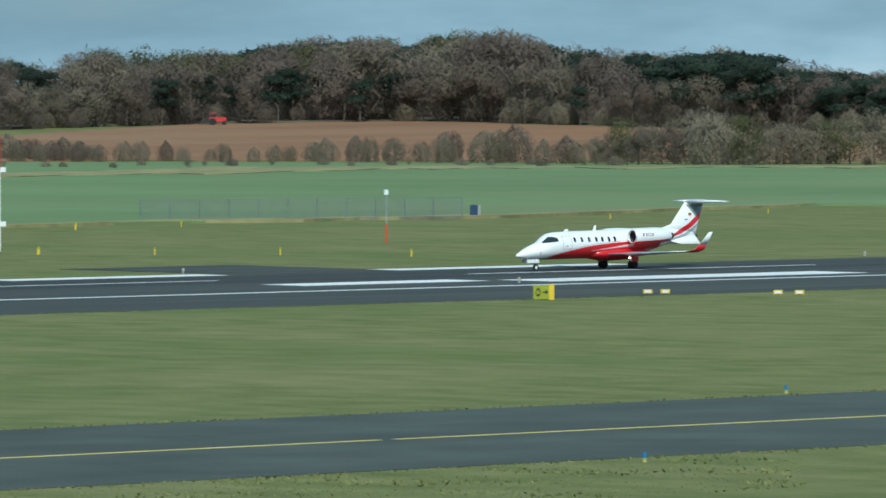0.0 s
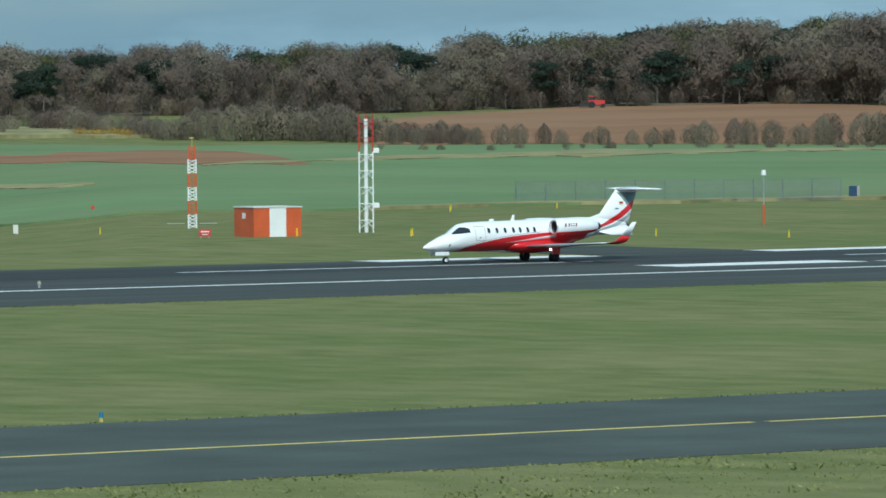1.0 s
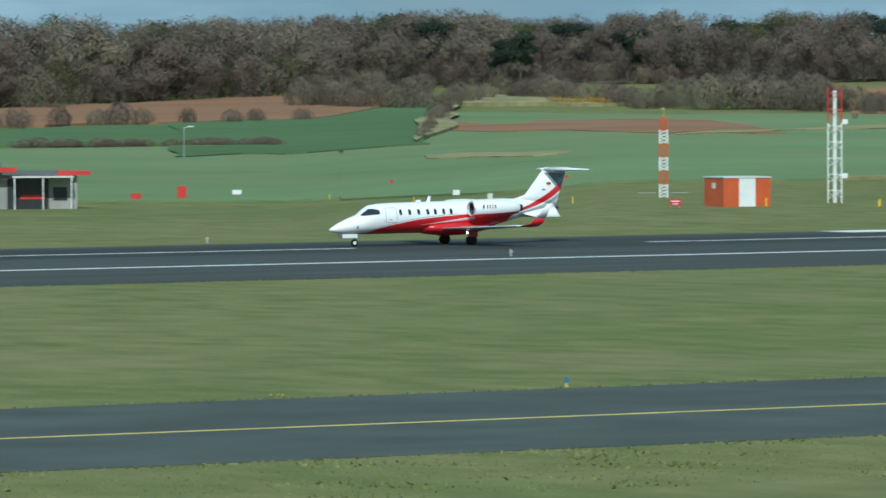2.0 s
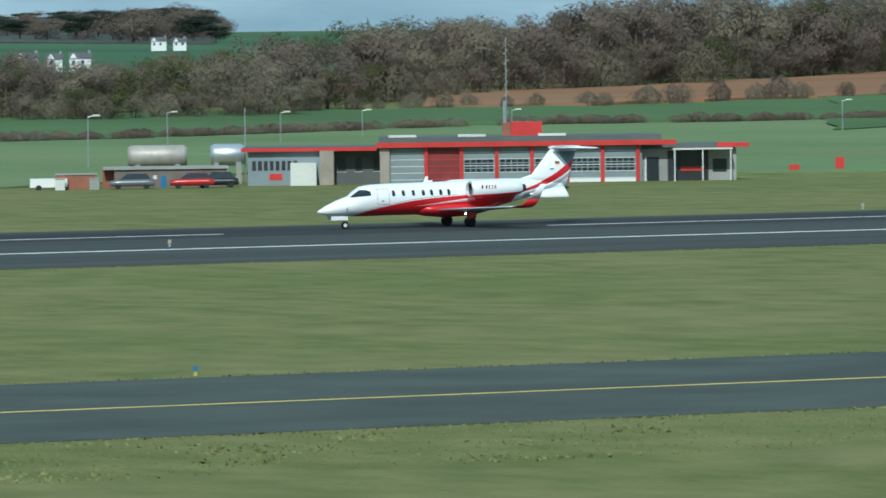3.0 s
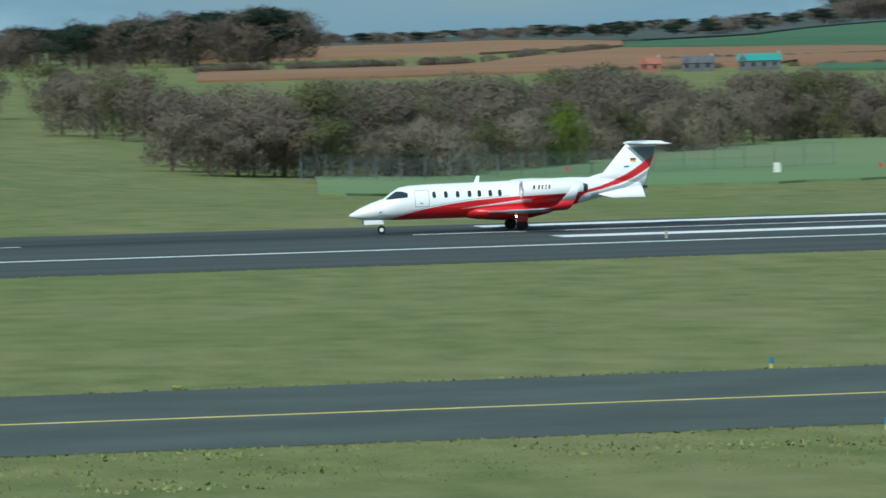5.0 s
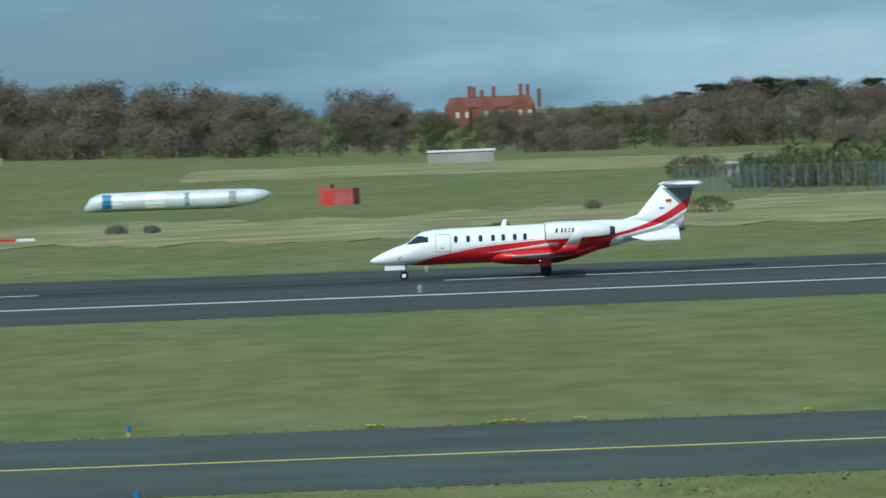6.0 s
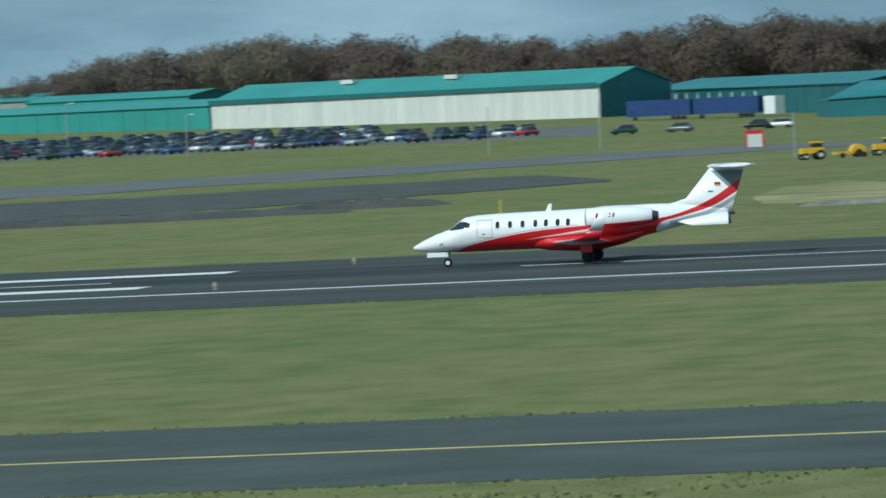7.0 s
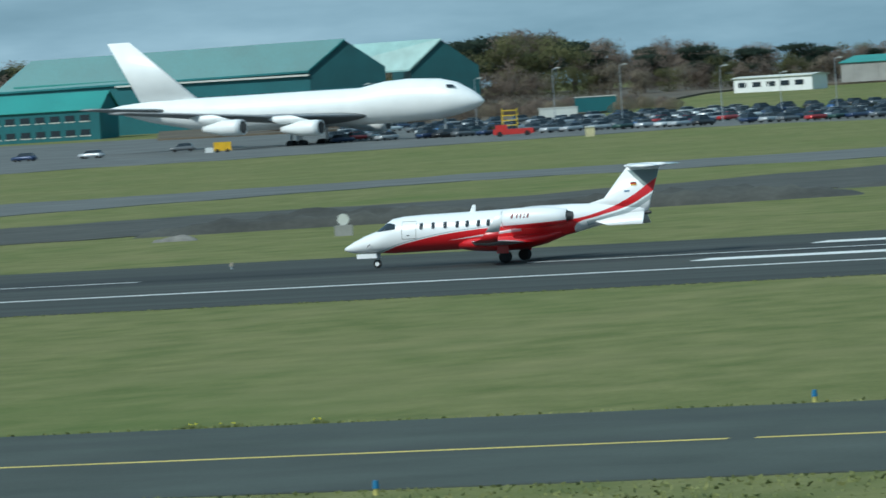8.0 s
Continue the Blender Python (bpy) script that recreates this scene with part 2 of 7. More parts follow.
def polar(a, r, dz=0.0):
    return Vector((OX + r * math.sin(radians(a)), OY + r * math.cos(radians(a)), zpolar(a, r) + dz))


g = Geo()
rings_r = [0.5, 40, 80, 120, 160, 200, 250, 300, 345, 390, 435, 480, 540, 600, 680, 760, 830, 900, 1000, 1100, 1200, 1300, 1400, 1500, 1650, 1800, 2000, 2300, 2600, 3000, 3500, 4000, 4600]
azs = [-180 + 10 * k for k in range(10)] + [-80 + k for k in range(50)] + [-30 + 0.5 * k for k in range(161)] + [51 + k for k in range(30)] + [90 + 10 * k for k in range(9)]
g.loft([[polar(a, r) for a in azs] for r in rings_r], caps=False)
ground = setting("ground", g, M_GRASS, "mown olive-green airfield grass running out to low hills")


def patch(name, a0, a1, near, far, material, label, dz=0.12, na=0, nr=28, ragged=0.012):
    """A field on the terrain between two ranges, given as knots (azimuth, range)."""
    gg = Geo()
    na = max(12, int((a1 - a0) * 4))
    ks = [a0 + (a1 - a0) * i / na for i in range(na + 1)]
    rows = []
    for j in range(-1, nr + 2):
        row, low = [], j < 0 or j > nr
        j = min(max(j, 0), nr)
        for a in ks:
            r0, r1 = np.interp(a, [k[0] for k in near], [k[1] for k in near]), np.interp(a, [k[0] for k in far], [k[1] for k in far])
            r0 *= 1 + ragged * noise.noise((a * 1.7, r0 * 0.01, 0.3))
            r1 *= 1 + ragged * noise.noise((a * 1.7, r1 * 0.01, 0.9))
            r = r0 + (r1 - r0) * j / nr
            row.append(polar(a + 0.5 * ragged * 12 * noise.noise((a0, r * 0.02, 0.5)), r, -0.3 if low else dz))
        rows.append(row)
    gg.loft(rows, closed=False, caps=False)
    return setting(name, gg, material, label, "field")


patch("crop_field", 31.5, 60, ((31, 600), (33, 548), (36, 553), (38, 574), (40.6, 594), (43, 652), (60, 700)), ((31, 1200), (36, 1180), (38, 1150), (41, 1080), (60, 900)), M_FIELD, "pale green young crop field beyond the airfield", 0.2)
patch("crop_field", 10, 31.5, ((10, 480), (13, 500), (20, 530), (25, 640), (31.5, 600)), ((10, 545), (11.3, 573), (12.6, 627), (13.6, 667), (14.4, 706), (16, 703), (18.1, 738), (19.5, 782), (20.6, 832), (23.4, 850), (26, 912), (31.5, 932)), M_FIELD, "pale green young crop field behind the fence", 0.2)
patch("pasture", 30, 32.3, ((30, 860), (32.3, 880)), ((30, 1130), (31, 1180), (32.3, 1240)), M_FIELD2, "rich green pasture below the wood", 0.4, ragged=0.02)
patch("pasture", 19, 31.3, ((19, 838), (23.4, 850), (26, 912), (28.4, 932), (31.3, 932)), ((19, 1010), (26, 1035), (28.4, 1040), (31.3, 1100)), M_FIELD2, "rich green pasture behind a hedge", 0.3)
patch("ploughed_field", 36.1, 46, ((36.1, 1200), (38, 1195), (41, 1150), (46, 1120)), ((36.1, 1390), (36.4, 1405), (37.9, 1490), (39.7, 1520), (41.7, 1450), (46, 1330)), M_SOIL, "bare red-brown ploughed field", 0.16)
patch("ploughed_field", 26.3, 31.9, ((26.3, 1030), (28.4, 1055), (31.3, 1105), (31.9, 1240)), ((26.3, 1140), (28.4, 1205), (31.3, 1365), (31.9, 1400)), M_SOIL, "bare red-brown field below the wood", 0.5)
patch("ploughed_strip", 32.4, 35.4, ((32.4, 960), (34, 930), (35.4, 860)), ((32.4, 1050), (34.9, 1060), (35.4, 900)), M_SOIL, "thinly sown red soil patch in the crop", 0.3, ragged=0.06)
patch("dry_strip", 34.5, 45, ((34.5, 870), (36.6, 945), (38, 960), (39.6, 1015), (45, 1005)), ((34.5, 885), (36.6, 980), (38, 1045), (39.6, 1040), (45, 1030)), M_TAN, "strip of dead pale grass", 0.35, ragged=0.03)
patch("dry_strip", 36, 43.4, ((36, 552), (37.7, 572), (40.6, 591), (43.4, 656)), ((36, 557), (37.7, 580), (40.6, 599), (43.4, 661)), M_TAN, "thin line of dead grass along the field edge", 0.3, ragged=0.01)
patch("dry_strip", 32.3, 33.6, ((32.3, 770), (33.6, 715)), ((32.3, 785), (33.6, 738)), M_TAN, "strip of dead pale grass", 0.35, ragged=0.03)
patch("dry_bank", 32.2, 32.55, ((32.2, 890), (32.55, 1000)), ((32.2, 1050), (32.55, 1330)), M_TAN, "pale grass bank between two fields", 0.7, ragged=0.02)
patch("dry_bank", 32.5, 34.1, ((32.5, 1255), (34.1, 1240)), ((32.5, 1345), (34.1, 1275)), M_TAN, "pale grass bank behind the crop", 0.7, ragged=0.02)
patch("hill_field", 19.5, 27, ((19.5, 1400), (27, 1400)), ((19.5, 4300), (27, 4300)), M_HILLFIELD, "deep green hill pasture", 0.2)
patch("hill_field", 11.2, 19.5, ((11.2, 1660), (12.85, 1760), (15.1, 1560), (15.5, 1465), (19.5, 1420)), ((11.2, 4300), (19.5, 4300)), M_HILLFIELD, "deep green hill pasture", 0.2)
patch("hill_soil", 9, 12.86, ((9, 1650), (11.55, 1640), (12.86, 1760)), ((9, 2500), (11.6, 2440), (12.86, 2060)), M_SOIL, "far ploughed field of red soil", 0.6, ragged=0.004)
patch("hill_soil", 9, 15.47, ((9, 1250), (13, 1290), (14.4, 1300), (14.5, 1415), (15.47, 1448)), ((9, 1380), (11.5, 1400), (12.83, 1670), (15.12, 1550), (15.47, 1455)), M_SOIL, "far ploughed field of red soil", 0.5, ragged=0.004)
patch("hill_soil", 14.45, 18.1, ((14.45, 1290), (18.1, 1305)), ((14.45, 1408), (18.1, 1395)), M_SOIL, "far strip of ploughed red soil", 0.7, ragged=0.004)
patch("hill_soil", 17.0, 20.5, ((17.0, 1075), (19.5, 1050), (20.5, 1110)), ((17.0, 1165), (19.5, 1190), (20.5, 1198)), M_SOIL, "far strip of ploughed red soil", 0.4, ragged=0.004)
patch("hill_green", 14.6, 16.6, ((14.6, 1215), (16.6, 1215)), ((14.6, 1283), (16.6, 1283)), M_HILLFIELD, "far green field strip", 0.5)
patch("hill_green", 18.9, 21.2, ((18.9, 1245), (21.2, 1270)), ((18.9, 1390), (21.2, 1470)), M_FIELD2, "far bright green field", 0.5, ragged=0.006)
patch("rough_grass", -6.2, 6, ((-6.2, 425), (-3.9, 407), (0.3, 397), (6, 400)), ((-6.2, 487), (-3.5, 480), (0, 465), (6, 500)), M_TAN, "rough dry yellowish grass", 0.06, ragged=0.05)
patch("rough_grass", -2, 6, ((-2, 700), (6, 660)), ((-2, 800), (6, 760)), M_TAN, "pale dry grass near a low shed", 0.06)

# ---- runway and taxiway ----
XA, XB = -820.0, 820.0


def slab(name, y0, y1, z, material, label, x0=XA, x1=XB, n=40):
    gg = Geo()
    xs = [x0 + (x1 - x0) * i / n for i in range(n + 1)]
    gg.loft([[(x, y0, -0.05), (x, y0, z), (x, y1, z), (x, y1, -0.05)] for x in xs], closed=False, caps=False)
    return setting(name, gg, material, label, "pavement")


g = Geo()
xs = [XA + (XB - XA) * i / 80 for i in range(81)]
g.loft([[(x, 208.6, -0.05), (x, 208.6, 0.03), (x, np.interp(x, (-40, 60, 150), (276.0, 265.0, 261.5)), 0.03), (x, np.interp(x, (-40, 60, 150), (276.0, 265.0, 261.5)), -0.05)] for x in xs], closed=False, caps=False)
setting("runway", g, M_RUNWAY, "wide grey asphalt runway", "pavement")
slab("rubber_band", 244, 258, 0.034, M_RUBBER, "band of tyre rubber darkening the runway", -420, 520)
slab("taxiway", 88.5, 115.0, 0.03, M_TAXI, "grey asphalt taxiway")
slab("edge_line", 228.1, 228.95, 0.038, M_PAINT, "white painted runway edge line")
for x0, x1 in ((-700, -33.05), (-32.4, 62.8), (63.4, 132.5), (133.1, 700)):
    slab("centre_line", 101.25, 101.6, 0.036, M_YPAINT, "yellow painted taxiway centre line", x0, x1, 12)
for k in range(-9, 10):
    slab("centre_dash", 249.4, 249.9, 0.040, M_PAINT, "white runway centre line dash", k * 50 + 12, k * 50 + 42, 2)


def touchdown(xa, xb, wide=3.0):
    for y in (240.3, 259.8):
        slab("touchdown_bar", y - wide / 2, y + wide / 2, 0.041, M_PAINT, "broad white touchdown bar on the runway", xa, xb, 2)


touchdown(67.4, 89.8)
touchdown(-76.6, -54.2)
for xa, xb, y, wide in ((238.5, 253.0, 239.0, 4.0), (233.0, 250.0, 260.2, 3.2), (254.5, 281.0, 235.6, 5.0), (264.6, 285.0, 261.2, 3.2)):
    slab("touchdown_bar", y - wide / 2, y + wide / 2, 0.041, M_PAINT, "broad white touchdown bar on the runway", xa, xb, 2)
slab("runway_stub", 262.5, 279.0, 0.026, M_RUNWAY, "short asphalt stub beside the runway", 252, 266, 4)
touchdown(345.0, 367.5)


# ---- the business jet ----
class Nodes:
    """Short-hand for arithmetic in a node tree."""

    def __init__(self, tree):
        self.t = tree

    def op(self, kind, a, b=0.0, c=0.0):
        n = self.t.nodes.new("ShaderNodeMath")
        n.operation = kind
        for i, q in enumerate((a, b, c)):
            if isinstance(q, (int, float)):
                n.inputs[i].default_value = q
            else:
                self.t.links.new(q, n.inputs[i])
        return n.outputs[0]

    def curve(self, x, pts, x0, x1, y0, y1):
        n = self.t.nodes.new("ShaderNodeFloatCurve")
        self.t.links.new(self.op("DIVIDE", self.op("SUBTRACT", x, x0), x1 - x0), n.inputs["Value"])
        cm = n.mapping.curves[0]
        cm.points[0].location, cm.points[1].location = (0, (pts[0][1] - y0) / (y1 - y0)), (1, (pts[-1][1] - y0) / (y1 - y0))
        for px, py in pts[1:-1]:
            cm.points.new((px - x0) / (x1 - x0), (py - y0) / (y1 - y0))
        n.mapping.update()
        return self.op("MULTIPLY_ADD", n.outputs[0], y1 - y0, y0)

    def mix(self, f, a, b):
        n = self.t.nodes.new("ShaderNodeMixRGB")
        self.t.links.new(f, n.inputs["Fac"])
        for i, q in ((1, a), (2, b)):
            if isinstance(q, tuple):
                n.inputs[i].default_value = (*q, 1)
            else:
                self.t.links.new(q, n.inputs[i])
        return n.outputs[0]


def livery():
    m = bpy.data.materials.new("jet livery")
    m.use_nodes = True
    t = m.node_tree
    k = Nodes(t)
    tc, sp = t.nodes.new("ShaderNodeTexCoord"), t.nodes.new("ShaderNodeSeparateXYZ")
    t.links.new(tc.outputs["Object"], sp.inputs[0])
    s, z = sp.outputs["X"], sp.outputs["Z"]
    up = k.curve(s, ((-2, 0.60), (0.2, 0.72), (1.4, 1.06), (2.7, 1.32), (4, 1.52), (5.2, 1.63), (7, 1.74), (9.6, 1.86), (10.5, 1.93), (11.5, 2.16), (12.8, 2.68), (14.3, 3.62), (15.5, 4.3)), -2, 15.5, -1, 5)
    lo = k.curve(s, ((-2, -0.9), (9.9, -0.9), (10.2, 1.3), (10.5, 1.72), (11.5, 1.98), (12.8, 2.34), (13.9, 2.9), (14.5, 3.3), (15.5, 3.9)), -2, 15.5, -1, 5)
    below, above = k.op("LESS_THAN", z, up), k.op("GREATER_THAN", z, lo)
    red = k.op("MULTIPLY", below, above)
    mid = k.op("MULTIPLY_ADD", k.op("SUBTRACT", s, 3.9), 0.098, 1.17)
    half = k.op("MULTIPLY", k.op("SUBTRACT", s, 3.9), 0.024)
    inside = k.op("MULTIPLY", k.op("LESS_THAN", k.op("ABSOLUTE", k.op("SUBTRACT", z, mid)), half), k.op("LESS_THAN", s, 7.7))
    lower = k.op("MULTIPLY", inside, k.op("LESS_THAN", z, mid))
    d_up = k.op("SUBTRACT", z, up)
    thin = k.op("MULTIPLY", k.op("MULTIPLY", k.op("GREATER_THAN", d_up, 0.045), k.op("LESS_THAN", d_up, 0.085)), k.op("LESS_THAN", s, 6.5))
    d_lo = k.op("SUBTRACT", lo, z)
    tailband = k.op("MULTIPLY", k.op("MULTIPLY", k.op("GREATER_THAN", d_lo, 0.10), k.op("LESS_THAN", d_lo, 0.32)), k.op("GREATER_THAN", s, 10.9))
    panel = k.op("MULTIPLY", k.op("MULTIPLY", k.op("LESS_THAN", z, 4.06), k.op("GREATER_THAN", z, k.op("MULTIPLY_ADD", k.op("SUBTRACT", s, 12.96), -0.97, 4.02))), k.op("MULTIPLY", k.op("GREATER_THAN", d_up, 0.0), k.op("GREATER_THAN", s, 12.5)))
    white, redc, grey, dark = (0.88, 0.89, 0.89), (0.60, 0.012, 0.018), (0.40, 0.46, 0.47), (0.20, 0.26, 0.265)
    c = k.mix(red, white, redc)
    c = k.mix(inside, c, white)
    c = k.mix(lower, c, grey)
    c = k.mix(thin, c, grey)
    c = k.mix(tailband, c, grey)
    c = k.mix(panel, c, dark)
    b = t.nodes["Principled BSDF"]
    t.links.new(c, b.inputs["Base Color"])
    b.inputs["Roughness"].default_value, b.inputs["Coat Weight"].default_value = 0.28, 0.4
    return m


M_JET = livery()
M_JETWHITE = mat("gloss white paint", (0.88, 0.89, 0.89), 0.28, var=0.01, coat=0.4)
M_JETRED = mat("gloss red paint", (0.58, 0.012, 0.018), 0.3, var=0.03, coat=0.4)
M_JETSILVER = mat("silver wing paint", (0.52, 0.54, 0.56), 0.35, metal=0.3, var=0.03)
M_JETDARK = mat("intake lining", (0.03, 0.03, 0.033), 0.5, var=0.2)
M_SCRIPT = mat("dark red marking", (0.16, 0.01, 0.015), 0.5, var=0.03)
M_FLAGRED, M_FLAGGOLD, M_FLAGBLACK = mat("flag red", (0.55, 0.02, 0.02)), mat("flag gold", (0.75, 0.5, 0.03)), mat("flag black", (0.015, 0.015, 0.015))

# stations aft of the nose wheel: centre height, half width, half height
HULL = ((-1.66, 0.97, 0.02, 0.02), (-1.60, 0.98, 0.09, 0.08), (-1.4, 1.00, 0.19, 0.17), (-1.1, 1.05, 0.32, 0.28), (-0.5, 1.16, 0.51, 0.43), (0.2, 1.27, 0.68, 0.55), (0.6, 1.41, 0.76, 0.72), (0.95, 1.51, 0.82, 0.83),
        (1.5, 1.555, 0.86, 0.87), (2.5, 1.58, 0.875, 0.885), (5, 1.60, 0.875, 0.895), (7, 1.63, 0.875, 0.90), (8.5, 1.73, 0.82, 0.85), (10, 1.90, 0.67, 0.71), (11.2, 2.02, 0.50, 0.55), (12.5, 2.10, 0.28, 0.36), (13.5, 2.14, 0.12, 0.17), (13.75, 2.14, 0.03, 0.05))


def hull(s):
    return [float(np.interp(s, [h[0] for h in HULL], [h[i] for h in HULL])) for i in (1, 2, 3)]


def side_point(s, z, side, off=0.012):
    zc, ry, rz = hull(s)
    q = max(-0.98, min(0.98, (z - zc) / rz))
    th = math.asin(q)
    return Vector((s, side * (ry * math.cos(th) + off * math.cos(th)), zc + rz * q + off * q))


def foil(geo, sections, n=10):
    """A wing-like solid through sections (leading edge, trailing edge, thickness)."""
    rings = []
    for le, te, th, axis in sections:
        le, te, axis = Vector(le), Vector(te), Vector(axis)
        ring = []
        for k in range(2 * n):
            a = math.pi * k / n
            u = (1 + math.cos(a)) / 2
            w = th * 0.5 * math.sin(a) * (1.5 * (u ** 0.45) if u > 0 else 0) * (1.25 - u * 0.85 + 0.25)
            ring.append(le + (te - le) * (1 - u) + axis * w)
        rings.append(ring)
    geo.loft(rings)
    return geo


jet = thing("business_jet", pose(270, JET_Y, 0.045), "white and red twin-engine business jet rolling on the runway", "aircraft")
g = Geo()
sts = sorted(set([h[0] for h in HULL] + [x * 0.5 for x in range(4, 27)]))
g.loft([[(s, hull(s)[1] * math.cos(a), hull(s)[0] + hull(s)[2] * math.sin(a)) for a in [2 * math.pi * k / 36 for k in range(36)]] for s in sts])
fuselage = part("fuselage", g, M_JET, jet, "white upper body over a sweeping red belly", True)
g = Geo()
fair = ((4.3, 1.0, 0.55, 0.28), (5.0, 0.98, 0.95, 0.38), (6.2, 0.95, 1.15, 0.44), (7.6, 0.98, 1.12, 0.42), (8.6, 1.10, 0.9, 0.34), (9.6, 1.30, 0.5, 0.2))
g.loft([[(s, ry * math.cos(a), zc + rz * math.sin(a)) for a in [2 * math.pi * k / 24 for k in range(24)]] for s, zc, ry, rz in fair])
part("belly_fairing", g, M_JETRED, jet, "red belly fairing", True)

for side in (-1, 1):
    # cabin windows, cockpit glass, door outline
    for s in (2.63, 3.24, 3.85, 4.47, 4.98, 5.55, 6.05):
        g = Geo()
        g.poly([side_point(s + 0.095 * math.copysign(abs(math.cos(a)) ** 0.6, math.cos(a)), 1.93 + 0.16 * math.copysign(abs(math.sin(a)) ** 0.6, math.sin(a)), side, 0.014) for a in [2 * math.pi * k / 16 for k in range(16)]])
        part("cabin_window", g, M_GLASS, fuselage)
    g = Geo()
    rows = []
    for i in range(13):
        s = 0.22 + 1.05 * i / 12
        zl = 1.74 + 0.10 * i / 12 if s > 0.22 else 1.74
        zu = min(hull(s)[0] + hull(s)[2] * 0.90, 2.14) - (0.0 if s < 1.0 else 0.30 * (s - 1.0))
        zl = min(zl, zu - 0.01)
        rows.append([side_point(s, zl + (zu - zl) * j / 6, side, 0.014) for j in range(7)])
    g.loft(rows, closed=False, caps=False)
    part("windshield", g, M_GLASS, fuselage, "dark cockpit glass", True)
    g = Geo()
    g.add([side_point(s, z, side, 0.016) for s, z in ((0.90, 1.76), (0.955, 1.76), (0.955, 2.16), (0.90, 2.16))], [(0, 1, 2, 3)])
    part("window_post", g, M_JETWHITE, fuselage)
side = -1
g = Geo()
for (sa, za), (sb, zb) in (((1.63, 1.36), (2.36, 1.36)), ((2.36, 1.36), (2.36, 2.18)), ((2.36, 2.18), (1.63, 2.18)), ((1.63, 2.18), (1.63, 1.36))):
    n = 6
    dx, dz = (0.012, 0) if sa == sb else (0, 0.012)
    g.loft([[side_point(sa + (sb - sa) * i / n - dx, za + (zb - za) * i / n - dz, side, 0.01), side_point(sa + (sb - sa) * i / n + dx, za + (zb - za) * i / n + dz, side, 0.01)] for i in range(n + 1)], closed=False, caps=False)
part("door_seam", g, M_GREY, fuselage, "thin grey outline of the cabin door")
g = Geo()
g.poly([side_point(1.95 + 0.08 * math.cos(a), 1.52 + 0.025 * math.sin(a), side) for a in [2 * math.pi * k / 8 for k in range(8)]])
part("door_handle", g, M_DARK, fuselage)
g = Geo()
foil(g, [((4.85, 0, 2.45), (5.15, 0, 2.45), 0.05, (0, 1, 0)), ((5.02, 0, 2.82), (5.18, 0, 2.82), 0.03, (0, 1, 0))])
part("antenna", g, M_JETWHITE, jet, "white blade antenna")
g = Geo()
g.rod((-0.1, -0.66, 1.18), (-0.25, -0.70, 1.05), 0.02)
part("pitot_probe", g, M_DARK, jet)

# fin, tailplane, ventral fins
g = Geo()
foil(g, [((10.4, 0, 2.45), (13.85, 0, 2.05), 0.30, (0, 1, 0)), ((11.65, 0, 2.78), (14.0, 0, 2.60), 0.28, (0, 1, 0)), ((12.95, 0, 4.30), (14.55, 0, 4.25), 0.17, (0, 1, 0))], 12)
part("fin", g, M_JET, jet, "white fin with red and grey stripes", True)
for side in (-1, 1):
    g = Geo()
    foil(g, [((12.85, 0, 4.28), (14.65, 0, 4.24), 0.20, (0, 0, 1)), ((13.85, side * 2.2, 4.26), (14.85, side * 2.2, 4.24), 0.10, (0, 0, 1))])
    part("tailplane", g, M_JETWHITE, jet, "white tailplane", True)
    g = Geo()
    foil(g, [((11.0, side * 0.30, 1.78), (13.7, side * 0.08, 2.10), 0.10, (0, 0.8, 0.6 * side)), ((12.0, side * 0.62, 1.50), (13.75, side * 0.62, 1.50), 0.05, (0, 0.8, 0.6 * side))])
    part("ventral_fin", g, M_JETWHITE, jet, "white canted ventral fin", True)
g = Geo()
g.loft([[(s, r * math.cos(a), 4.27 + r * math.sin(a)) for a in [2 * math.pi * k / 12 for k in range(12)]] for s, r in ((12.75, 0.02), (13.0, 0.10), (13.8, 0.12), (14.7, 0.09), (14.95, 0.02))])
part("tail_bullet", g, M_JETWHITE, jet, "", True)
g = Geo()
g.rod((13.6, 0, 2.02), (13.98, 0, 2.02), 0.10, 0.07)
part("tail_cone", g, M_JETDARK, jet)

